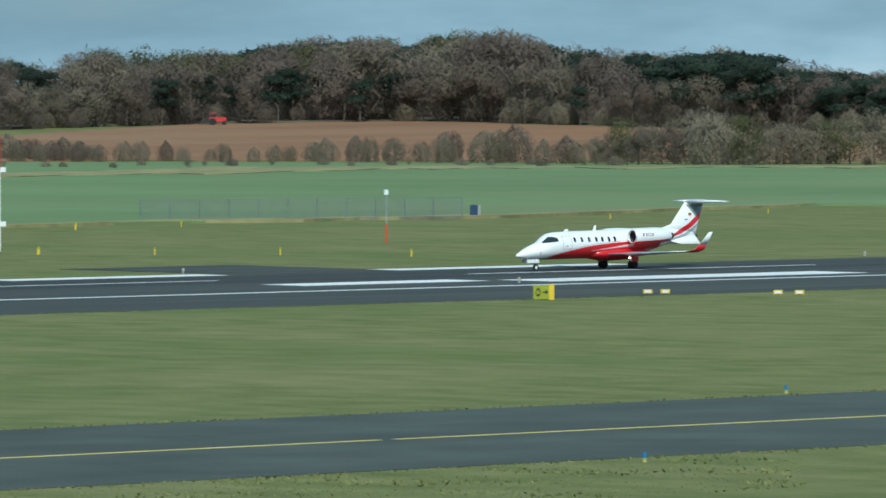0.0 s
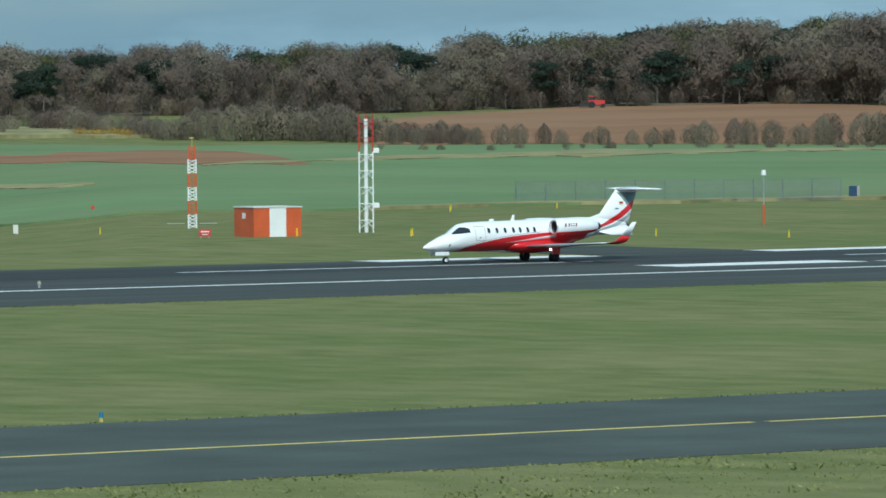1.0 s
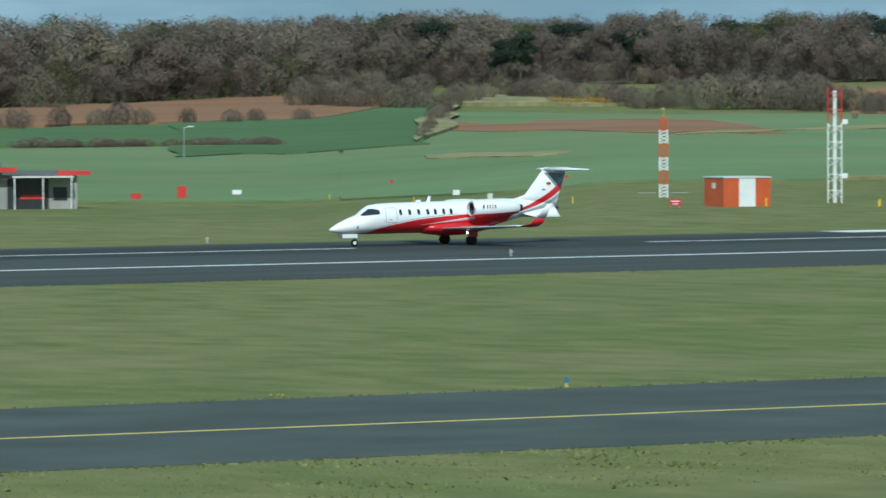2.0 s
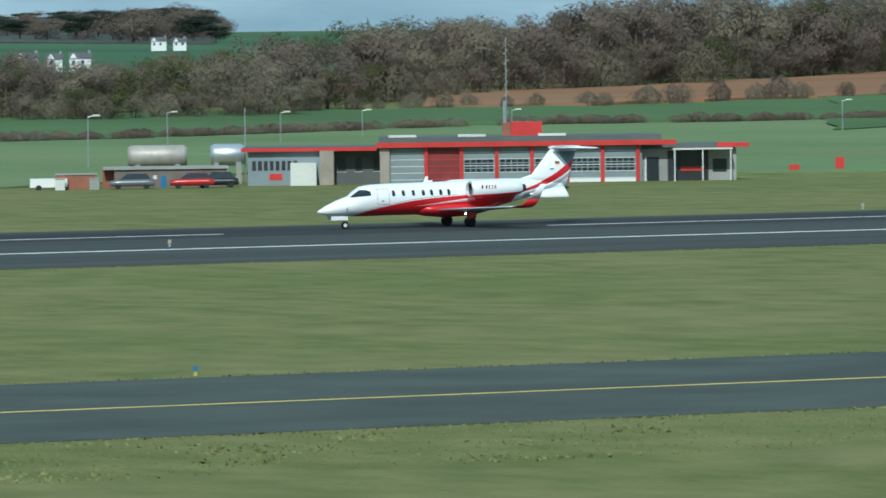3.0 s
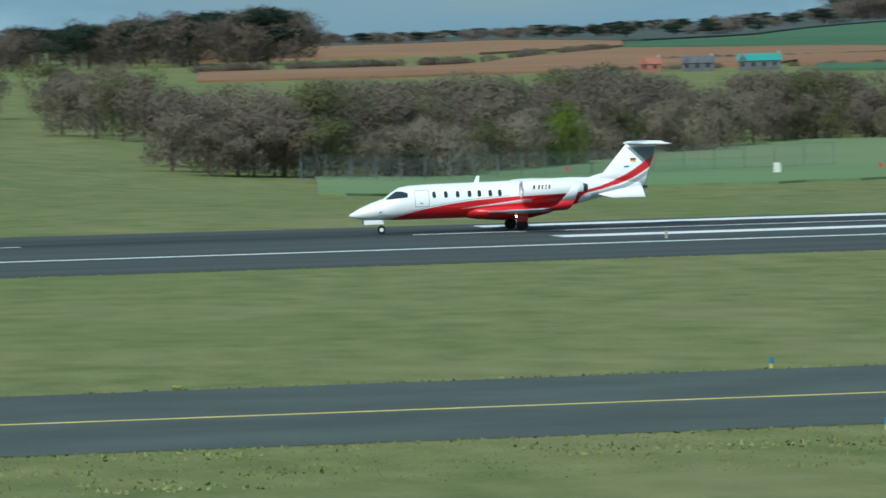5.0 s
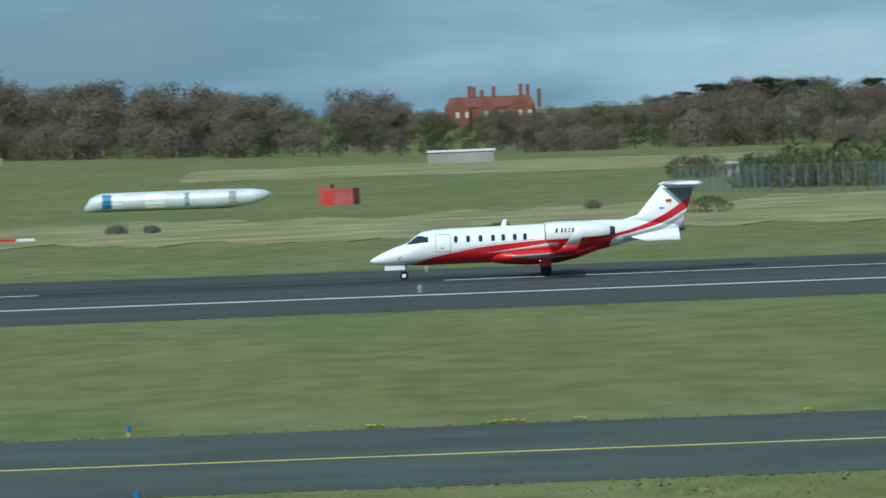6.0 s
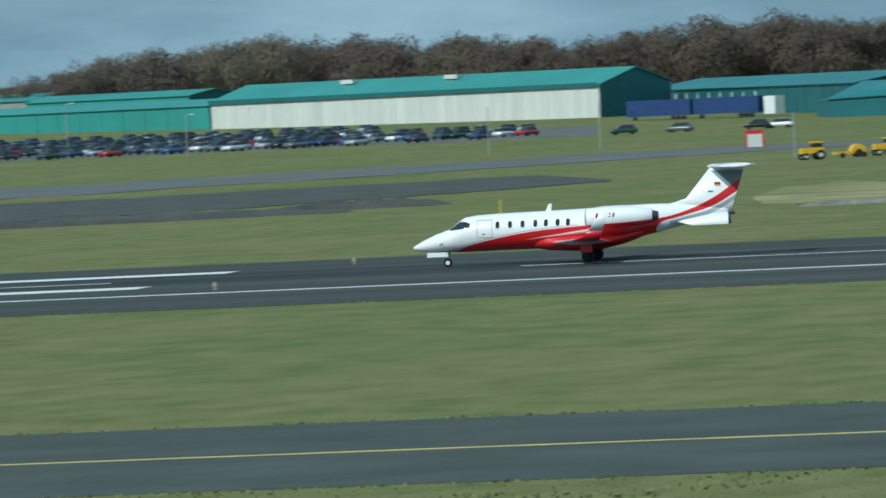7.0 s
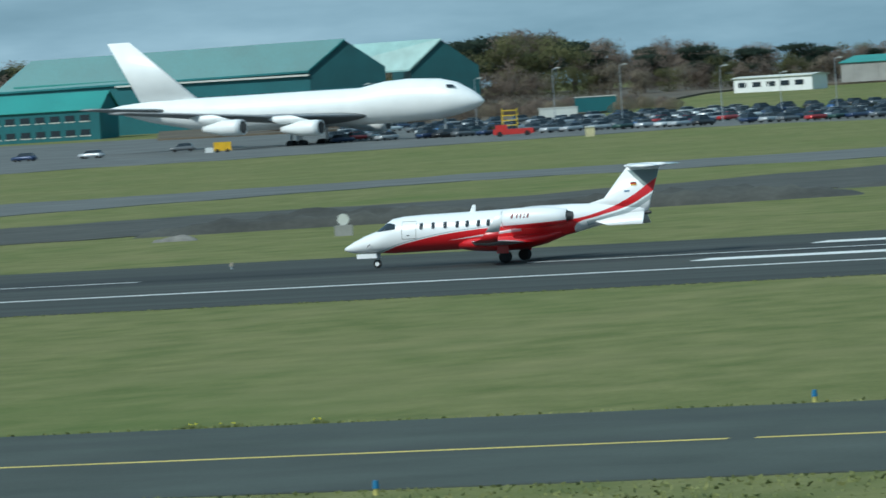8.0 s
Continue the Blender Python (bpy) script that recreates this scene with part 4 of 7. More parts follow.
woodland("mansion_wood", "bare brown wood beyond the airfield", (("bare", 0.58), ("grey", 0.34), ("olive", 0.08)), -5.6, 8.5, ((-5.6, 1200, 1320), (-5, 1060, 1250), (-2, 980, 1150), (0, 900, 1050), (4, 860, 1050), (8.5, 700, 900)),
         ((-5.6, 13.8), (-4.4, 14), (-3.8, 12.6), (-3, 11.4), (-2.3, 10.2), (-1.8, 9.0), (-1.27, 8.3), (-1.05, 6.4), (-0.7, 8.8), (-0.25, 7.4), (0.05, 5.7), (1.3, 5.1), (1.8, 5.6), (2.3, 6.1), (3.3, 7.1), (4.2, 7.1), (8.5, 7.6)), 210, 1.4)
rowof(("bare", "grey", "bush", "olive"), -4.9, 7, 52, ((-4.9, 1040), (-2, 960), (0, 885), (4, 850), (8, 720)), ((-4.9, 6.5), (0, 4.2), (4, 4.8), (8, 6)), 6, 1.4)
woodland("hangar_wood", "brown wooded rise behind the hangars", (("bare", 0.80), ("grey", 0.20)), -15, -4.6, ((-15, 1430, 1560), (-4.6, 1330, 1500)),
         ((-15, 6), (-14.3, 7.6), (-13.8, 7.6), (-13.3, 11), (-12.8, 13.6), (-12, 15.8), (-11.3, 17.2), (-10.3, 16), (-9.3, 15), (-8.5, 14.4), (-8.2, 16.4), (-7.5, 17.6), (-6.9, 18.4), (-6.3, 16), (-5.9, 16.4), (-4.6, 14.6)), 260, 1.4)
RISE_TOPS = ((1.8, 2.0), (1.8, 3.9), (2.2, 5.6), (2.6, 8.1), (3.2, 7.2), (3.6, 6.7), (4.0, 5.8), (10, 14))
woodland("rise_wood", "dark wood on a far rise", (("bare", 0.6), ("pine", 0.4)), 1.8, 10, ((1.8, 1560, 1750), (10, 1500, 1750)), RISE_TOPS, 170, 1.8)
woodland("west_wood", "low dark wood beyond the apron", (("bare", 0.45), ("olive", 0.15), ("pine", 0.40)), -25, -13.5, ((-25, 1620, 1750), (-13.5, 1620, 1750)), ((-25, 13.5), (-23, 15), (-18.9, 14.6), (-18.4, 15.6), (-17.9, 14.6), (-17.3, 10), (-17.1, 12), (-16.6, 9.8), (-16, 9.8), (-15.6, 8.2), (-13.5, 7.6)), 230, 1.6)
woodland("hill_wood", "dark wooded hill crest", (("pine", 0.45), ("bare", 0.55)), 9.5, 24.5, ((9.5, 2500, 3600), (11.6, 2450, 3600), (12.85, 1950, 3300), (14, 2060, 3400), (14.7, 2450, 3600), (16, 2800, 3700), (17, 3800, 4300), (19.2, 3400, 4200), (20.7, 2620, 3700), (22.2, 2480, 3700), (24.5, 2480, 3700)),
         ((9.5, 5), (11.6, 5), (13.2, 4.5), (14.6, 5), (14.9, 11.5), (15.5, 13.5), (17, 12), (19.8, 6), (22.1, 6), (22.8, 10.5), (23.5, 12.5), (24.1, 15), (24.4, 10.5), (24.5, 4)), 560, 2.8)
rowof(("bare", "grey", "olive"), -20.5, -13.5, 50, ((-20.5, 1470), (-13.5, 1450)), ((-20.5, 8), (-13.5, 6.5)), 25, 1.5)
for far, h, n in ((((19.2, 838), (23.4, 848), (26.1, 908), (28.4, 930), (31, 930)), 1.5, 120), (((12, 1283), (18, 1283)), 1.1, 44), (((13, 1402), (19, 1402)), 1.1, 44),
                  (((16.6, 2980), (18.9, 1840), (20.15, 1610), (21.2, 1680), (22.2, 1660)), 2.0, 70), (((9, 1400), (11.5, 1420), (12.83, 1700)), 2.0, 50)):
    woodland("hedge", "low clipped brown field hedge with gaps", HEDGE, far[0][0], far[-1][0], [(a, r - 2, r + 2) for a, r in far], ((0, h), (40, h)), n, 2.3)
woodland("scrub", "brown scrub beyond the car park", HEDGE, -20.6, -16.9, ((-20.6, 1230, 1330), (-16.9, 1215, 1300)), ((-20.6, 3.4), (-18, 3.2), (-16.9, 2.2)), 90, 1.5)


# ---- airfield things ----
def face(x, y, turn=0.0, dz=0.0):
    """A pose on the ground whose x axis runs to the right and y axis away from the viewer, turned by some degrees."""
    a = math.degrees(math.atan2(x - OX, y - OY))
    return pose(x, y, zg(x, y) + dz, 0, 0, -a + turn)


def bx(name, parent, material, a, b, label=""):
    g = Geo()
    g.box(*a, *b)
    return part(name, g, material, parent, label)


def rod(name, parent, material, a, b, r0, r1=None, n=8, label=""):
    g = Geo()
    g.rod(a, b, r0, r1, n)
    return part(name, g, material, parent, label)


# equipment hut in orange and white
hut = thing("equipment_hut", face(266.0, 319.2, 25), "orange-red airfield hut with one broad white stripe", "hut")
bx("wall_panel", hut, M_ORANGE, (0, 0, -0.05), (1.25, 3.3, 2.05), "orange painted panel")
bx("wall_panel", hut, M_WHITE, (1.25, -0.004, -0.05), (2.55, 3.3, 2.06), "white painted panel")
bx("wall_panel", hut, M_ORANGE, (2.55, 0, -0.05), (3.75, 3.3, 2.05), "orange painted panel")
bx("roof", hut, M_OFFWHITE, (-0.05, -0.05, 2.07), (3.8, 3.35, 2.16), "flat pale roof")
bx("warning_sign", hut, M_WHITE, (-0.03, 1.4, 1.3), (-0.005, 1.9, 1.7))
bx("hazard_post", hut, M_YELLOW, (3.3, -0.12, 0), (3.4, -0.04, 0.6))

# lattice aerial tower
tower = thing("lattice_tower", face(279.6, 324.3), "white lattice aerial tower with a red top section", "tower")
for i, (px, py) in enumerate(((-0.5, 0), (0.5, 0), (0, 0.8))):
    rod("tower_leg", tower, M_WHITE, (px, py, -0.1), (px, py, 5.9), 0.055, 0.055, 6)
    rod("tower_leg", tower, M_REDPAINT, (px, py, 5.9), (px, py, 8.6), 0.055, 0.055, 6, "red painted leg")
for k in range(14):
    z = 0.3 + k * 0.6
    m = M_WHITE if z < 5.9 else M_REDPAINT
    for a, b in (((-0.5, 0), (0.5, 0)), ((0.5, 0), (0, 0.8)), ((0, 0.8), (-0.5, 0))):
        rod("tower_strut", tower, m, (*a, z), (*b, z + (0.0 if k % 2 else 0.6)), 0.025, 0.025, 5)
rod("centre_pole", tower, M_WHITE, (0, 0.3, 0), (0, 0.3, 8.3), 0.14, 0.14, 10, "white central aerial tube")
for z in (2.0, 6.0):
    bx("marker_lamp", tower, M_WHITE, (0.55, -0.1, z - 0.18), (0.95, 0.2, z + 0.18), "small white box")

# red and white mast
M_SIGNPOLE = mat("dull yellow paint", (0.45, 0.40, 0.12), 0.6)
mast = thing("banded_mast", face(280.0, 347.3), "slim mast in red and white bands", "mast")
for k in range(6):
    m = M_WHITE if k % 2 == 0 else M_ORANGE
    g = Geo()
    z0, z1 = k * 1.04, (k + 1) * 1.04
    w = 0.30 if k < 5 else 0.22
    for sx, sy in ((-1, -1), (1, -1), (1, 1), (-1, 1)):
        g.rod((sx * w, sy * w, z0), (sx * w, sy * w, z1), 0.06, 0.06, 5)
    for q in range(4):
        z = z0 + q * 0.26
        for a, b in (((-1, -1), (1, -1)), ((1, -1), (1, 1)), ((1, 1), (-1, 1)), ((-1, 1), (-1, -1))):
            g.rod((a[0] * w, a[1] * w, z), (b[0] * w, b[1] * w, z + 0.26), 0.045, 0.045, 4)
    part("mast_section", g, m, mast, "red lattice section" if k % 2 else "white lattice section")
rod("wind_vane", mast, M_SIGNPOLE, (0, 0, 6.2), (0, 0, 6.9), 0.03)
bx("vane_arm", mast, M_SIGNPOLE, (-0.2, -0.03, 6.8), (0.12, 0.03, 6.9))
bx("guard_rail", mast, M_STEEL, (-1.9, -0.6, 0.35), (-0.6, -0.57, 0.40))
bx("guard_rail", mast, M_STEEL, (0.6, -0.6, 0.35), (1.9, -0.57, 0.40))
sg = thing("warning_sign", face(262.0, 319.5), "small red warning sign with white writing bars", "sign")
bx("panel", sg, M_REDPAINT, (-0.42, 0, 0.12), (0.42, 0.05, 0.62))
bx("writing_bar", sg, M_WHITE, (-0.3, -0.012, 0.42), (0.3, -0.002, 0.50))
bx("writing_bar", sg, M_WHITE, (-0.2, -0.012, 0.24), (0.2, -0.002, 0.30))
bx("leg", sg, M_STEEL, (-0.3, 0.01, -0.1), (-0.25, 0.04, 0.12))
bx("leg", sg, M_STEEL, (0.25, 0.01, -0.1), (0.3, 0.04, 0.12))

lamp = thing("approach_lamp", face(314.6, 321.2), "thin pole with red base and white lamp head", "lamp")
rod("lower_pole", lamp, M_ORANGE, (0, 0, -0.1), (0, 0, 1.5), 0.09, 0.09, 8, "red painted base")
rod("upper_pole", lamp, M_STEEL, (0, 0, 1.5), (0, 0, 3.8), 0.05)
rod("lamp_head", lamp, M_WHITE, (0, 0, 3.75), (0, 0, 4.15), 0.2, 0.16, 10, "white lamp head")

# chain link compound fence
M_WIRE = mat("green-grey wire", (0.16, 0.19, 0.20), 0.6, metal=0.3, var=0.1)


def wire_fence(pts, h, label, step=2.7, mesh=0.30, post=0.045):
    fence = thing("wire_fence", pose(0, 0, 0), label, "fence")
    for (xa, ya), (xb, yb) in zip(pts, pts[1:]):
        n = max(1, int(math.hypot(xb - xa, yb - ya) / step))
        for k in range(n + 1):
            x, y = xa + (xb - xa) * k / n, ya + (yb - ya) * k / n
            rod("post", fence, M_WIRE, (x, y, zg(x, y) - 0.2), (x, y, zg(x, y) + h), post, post, 5)
        g = Geo()
        L = math.hypot(xb - xa, yb - ya)
        for k in range(int(L / mesh)):
            q = k * mesh / L
            x, y = xa + (xb - xa) * q, ya + (yb - ya) * q
            q2 = min(1, (k + 1) * mesh / L)
            x2, y2 = xa + (xb - xa) * q2, ya + (yb - ya) * q2
            g.rod((x, y, zg(x, y)), (x2, y2, zg(x2, y2) + h * 0.98), 0.016, 0.016, 3)
            g.rod((x2, y2, zg(x2, y2)), (x, y, zg(x, y) + h * 0.98), 0.016, 0.016, 3)
        for z in (0.1, 0.5, 0.97):
            g.rod((xa, ya, zg(xa, ya) + h * z), (xb, yb, zg(xb, yb) + h * z), 0.012, 0.012, 3)
        part("wire_mesh", g, M_WIRE, fence)
    return fence


wire_fence(((354.5, 404.5), (383.5, 393.5)), 2.1, "grey wire compound fence on dry grass", 2.7, 0.2)
cab = thing("blue_cabinet", face(388.0, 397.0), "dark blue equipment cabinet with a grey side", "cabinet")
bx("body", cab, mat("navy cabinet paint", (0.012, 0.045, 0.10), 0.5), (-0.45, 0, -0.1), (0.3, 0.8, 1.25))
bx("side_panel", cab, M_GREY, (0.3, 0.0, -0.1), (0.55, 0.8, 1.25), "grey side panel")

# distance sign
sg = thing("taxi_sign", face(231.6, 207.4), "yellow-green airfield sign with a figure and arrow", "sign")
M_SIGN = mat("sign yellow-green", (0.30, 0.34, 0.02), 0.5, var=0.05)
bx("panel", sg, M_SIGN, (-0.55, 0, 0.04), (0.32, 0.12, 0.80))
bx("yellow_end", sg, M_YELLOW, (0.32, -0.01, 0.0), (0.60, 0.2, 0.84), "plain yellow end box")
g = Geo()
for k in range(16):
    a, b = 2 * math.pi * k / 16, 2 * math.pi * (k + 1) / 16
    g.add([(-0.28 + 0.13 * math.cos(q) * r, -0.008, 0.42 + 0.24 * math.sin(q) * r) for q, r in ((a, 1), (b, 1), (b, 0.55), (a, 0.55))], [(0, 1, 2, 3)])
part("figure_zero", g, M_DARK, sg, "black figure 0")
g = Geo()
g.box(-0.06, -0.012, 0.39, 0.16, -0.006, 0.45)
g.poly([(0.12, -0.01, 0.28), (0.28, -0.01, 0.42), (0.12, -0.01, 0.56)])
part("arrow", g, M_DARK, sg, "black arrow pointing right")
rod("foot", sg, M_STEEL, (-0.4, 0.06, -0.05), (-0.4, 0.06, 0.06), 0.04)
rod("foot", sg, M_STEEL, (0.45, 0.06, -0.05), (0.45, 0.06, 0.06), 0.04)

for x, y in ((241.9, 210.3), (242.6, 209.6), (246.0, 204.0), (246.7, 203.0)):
    u = thing("glide_path_unit", face(x, y), "low yellow glide path light box on short legs", "light", "glide path lights")
    bx("housing", u, M_YELLOW, (-0.26, 0, 0.06), (0.26, 0.5, 0.28))
    bx("lens", u, M_WHITE, (-0.18, -0.012, 0.10), (0.18, -0.002, 0.24), "pale lens")
    for q in (-0.2, 0.2):
        bx("leg", u, M_STEEL, (q - 0.02, 0.2, -0.05), (q + 0.02, 0.24, 0.06))

STAKES = ((283.6, 377.3), (271.4, 347.0), (276.4, 314.3), (334.8, 387.9), (274.8, 312.3), (280.3, 305.7), (345.5, 386.8), (330.3, 382.0), (286.1, 298.6), (289.5, 288.1), (393.7, 384.4), (422.9, 394.3), (294.9, 407.2), (317.9, 458.9), (-60.7, 375.9))
for x, y in STAKES:
    st = thing("marker_stake", face(x, y), "thin yellow marker stake in the grass", "marker", "marker stakes")
    tall = 1.0 if x < -50 else 0.55
    rod("stake", st, M_YELLOW, (0, 0, -0.1), (0, 0, tall), 0.06, 0.05, 6)
    bx("cap", st, M_SIGN, (-0.07, -0.05, tall - 0.12), (0.07, 0.05, tall))
for x, y, w, h, m, lab in ((340.9, 484.6, 0.35, 0.4, M_REDPAINT, "small red marker ball on a stake"), (324.7, 428.4, 0.3, 0.35, M_REDPAINT, "small red marker ball on a stake"), (302.3, 412.0, 0.6, 0.45, M_WHITE, "small white marker board in the grass"),
                        (326.1, 490.1, 0.9, 0.5, M_WHITE, "low white marker board"), (281.5, 374.3, 0.4, 0.7, M_OFFWHITE, "small pale cabinet in the grass"), (308.6, 479.7, 1.0, 0.6, M_REDPAINT, "red marker board beside the fire station"), (314.5, 481.0, 0.9, 1.2, M_REDPAINT, "red fire training rig"),
                        (160.4, 424.5, 0.6, 0.5, M_TEALROOF, "small green cabinet in the grass"), (126.0, 505.0, 0.35, 0.4, M_REDPAINT, "small red marker ball on a stake"), (149.0, 480.0, 0.35, 0.4, M_REDPAINT, "small red marker ball on a stake"), (137.0, 470.0, 0.6, 0.9, M_OFFWHITE, "small pale cabinet in the grass")):
    st = thing("field_marker", face(x, y), lab, "marker", "field markers")
    bx("board", st, m, (-w / 2, -0.06, 0.15), (w / 2, 0.06, 0.15 + h))
    bx("stake", st, M_STEEL, (-0.04, 0.07, -0.1), (0.04, 0.12, 0.15 + h * 0.8))


def bar_of(x, y, n, w, label):
    bar = thing("barrier", face(x, y), label, "barrier", "barriers")
    for k in range(n):
        bx("segment", bar, M_REDPAINT if k % 2 == 0 else M_WHITE, (k * w, 0, 0.0), (k * w + w - 0.06, 0.35, 0.24), "red segment" if k % 2 == 0 else "white segment")


bar_of(164.3, 425.0, 2, 2.2, "low red and white barrier in the grass")
bar_of(43.2, 334.7, 6, 1.3, "row of low red and white barriers")
bar_of(-22.0, 372.0, 4, 1.3, "row of low red and white barriers")

# runway edge lights, taxiway edge lights
el = thing("runway_light", pose(11.0, 231.9, 0.045), "small pale elevated runway edge light", "light", "runway edge lights")
rod("stem", el, M_STEEL, (0, 0, 0), (0, 0, 0.18), 0.07, 0.05)
rod("lens", el, mat("dusty beige glass", (0.40, 0.34, 0.24), 0.4), (0, 0, 0.18), (0, 0, 0.36), 0.11, 0.07, 10, "pale lens")
for k in range(-4, 7):
    for y in (231.9, 264.6):
        if (k, y) != (0, 231.9):
            copy_thing(el, pose(11.0 + 60 * k, y, 0.045 if y < 250 else 0.0))
bl = thing("taxiway_light", pose(118.0, 116.2, 0), "blue taxiway edge light on a yellow base", "light", "taxiway edge lights")
rod("base", bl, M_SIGNPOLE, (0, 0, -0.02), (0, 0, 0.14), 0.07, 0.06, 8, "yellow base")
rod("lens", bl, M_BLUE, (0, 0, 0.14), (0, 0, 0.31), 0.075, 0.06, 10, "blue lens")
for x, y in ((164.4, 116.4), (80.5, 116.6), (46.9, 116.2), (4.0, 116.2), (-35.2, 115.9), (130.5, 86.5), (42.3, 86.3), (5.9, 86.2), (-36.3, 87.0), (-75, 116.2)):
    copy_thing(bl, pose(x, y, 0))

# dandelion clumps and tussocks by the taxiway
M_BLOOM = mat("yellow bloom", (0.70, 0.62, 0.04), 0.8, var=0.1)
M_BLADE = mat("grass blades", (0.135, 0.175, 0.045), 0.9, var=0.2, scale=0.25, fine=3, other=(0.24, 0.24, 0.09))
clumps = []
for k in range(3):
    g, fl = Geo(), Geo()
    for i in range(60):
        p = Vector((rng.gauss(0, 0.16), rng.gauss(0, 0.12), 0))
        flake(g, p, Vector((rng.gauss(0, 0.5), rng.gauss(0, 0.5), 1)), 0.02, rng.uniform(0.06, 0.16), rng)
        if i % 15 == 0:
            fl.rod((p.x, p.y, 0.10), (p.x, p.y, 0.13), 0.026, 0.02, 6)
    clumps.append((g.mesh("leaves", M_BLADE), fl.mesh("blooms", M_BLOOM)))
for x, y in ((52.7, 115.6), (53.4, 115.6), (53.7, 115.7), (54.6, 115.5), (10.9, 115.7), (14.4, 115.6), (14.7, 115.8), (15.0, 115.6), (16.7, 115.5), (23.2, 115.7), (11.0, 115.5), (-51.9, 115.8), (-50.7, 115.6), (-48.4, 115.8), (106.7, 115.8), (29.0, 115.6)):
    c = thing("dandelion_clump", pose(x, y, 0, 0, 0, rng.uniform(0, 360)), "clump of yellow dandelions at the taxiway edge", "flowers", "dandelion clumps")
    for q, me in zip(("leaves", "blooms"), rng.choice(clumps)):
        o = new(q, me)
        o.parent = c
g = Geo()
for k in range(30000):
    y = rng.uniform(74, 88.3)
    x = 4 + (y + 58) * rng.uniform(-0.42, 0.92)
    s = rng.uniform(0.4, 1.0) * (1.6 if noise.noise((x * 0.25, y * 0.25, 0)) > 0.15 else 0.8)
    flake(g, Vector((x, y, -0.01)), Vector((rng.gauss(0, 0.8), rng.gauss(0.5, 0.8), 0.8)), 0.045 * s, 0.10 * s, rng)
setting("grass_tufts", g, M_BLADE, "uneven tufts of longer grass", "grass", "stuff")
g = Geo()
for k in range(9000):
    x, y = rng.uniform(-120, 300), rng.choice((115.3 + abs(rng.gauss(0, 0.25)), 88.2 - abs(rng.gauss(0, 0.25)), 208.2 - abs(rng.gauss(0, 0.4))))
    flake(g, Vector((x, y, -0.01)), Vector((rng.gauss(0, 0.8), rng.gauss(0.3, 0.8), 0.8)), 0.06, 0.11, rng)
setting("verge_grass", g, M_BLADE, "ragged longer grass along the pavement edges", "grass", "stuff")


# ---- fire station ----
fs = thing("fire_station", face(261.1, 465.3), "low grey fire station with red fascia and vehicle doors", "building")
M_SLATEWALL = mat("dark grey cladding", (0.10, 0.11, 0.11), 0.7, var=0.06, scale=0.4)
M_BLUEGREY = mat("blue-grey cladding", (0.22, 0.27, 0.29), 0.6, var=0.05, scale=0.4)
M_STONEWALL = mat("buff wall", (0.33, 0.29, 0.24), 0.85, var=0.08, scale=0.5, fine=4)
W = 3.28
body = bx("wall", fs, M_BLUEGREY, (-3.6, 0.25, -0.3), (6 * W + 0.4, 12, 3.5), "blue-grey wall")
bx("wall", fs, M_SLATEWALL, (-9.4, 2.0, -0.3), (-3.6, 11, 3.5), "dark recessed office wall")
for x0, x1 in ((-8.2, -7.5), (-6.6, -6.0), (-4.9, -4.3)):
    bx("window", fs, M_GLASS, (x0, 1.97, 1.2), (x1, 1.995, 2.5))
    bx("window_frame", fs, M_OFFWHITE, (x0 - 0.06, 1.985, 1.14), (x1 + 0.06, 1.997, 1.2))
bx("wall", fs, M_STONEWALL, (-9.9, -0.2, -0.3), (-8.6, 2.2, 3.2), "buff stone pier")
bx("wall", fs, M_STONEWALL, (-4.3, -0.2, -0.3), (-3.4, 2.2, 3.3), "buff stone pier")
bx("wall", fs, M_BLUEGREY, (-16.6, 0.6, -0.3), (-9.9, 11, 3.3), "blue-grey store wall")
for k in range(8):
    bx("louvre", fs, M_DARK, (-16.2 + 0.55 * k, 0.57, 1.4), (-15.85 + 0.55 * k, 0.595, 2.3))
bx("porch", fs, M_OFFWHITE, (-12.6, -1.6, -0.3), (-10.2, 0.6, 2.1), "white lean-to porch")
bx("notice", fs, M_REDPAINT, (-14.6, 0.57, 0.5), (-13.4, 0.59, 1.1), "red notice board")
bx("roof", fs, M_SLATEWALL, (-4.4, -0.4, 3.84), (6 * W + 2.2, 12.4, 4.3), "dark flat roof")
bx("fascia", fs, M_REDPAINT, (-4.6, -0.6, 3.4), (6 * W + 3.6, -0.3, 3.86), "red roof fascia")
bx("roof", fs, M_SLATEWALL, (-17.0, 0.2, 3.3), (-4.4, 11.5, 3.55), "dark flat roof")
bx("fascia", fs, M_REDPAINT, (-17.2, 0.0, 3.15), (-4.6, 0.2, 3.5), "red roof fascia")
for k in range(7):
    bx("pillar", fs, M_REDPAINT, (k * W - 0.17, -0.1, -0.2), (k * W + 0.17, 0.25, 3.42), "red pillar between doors")
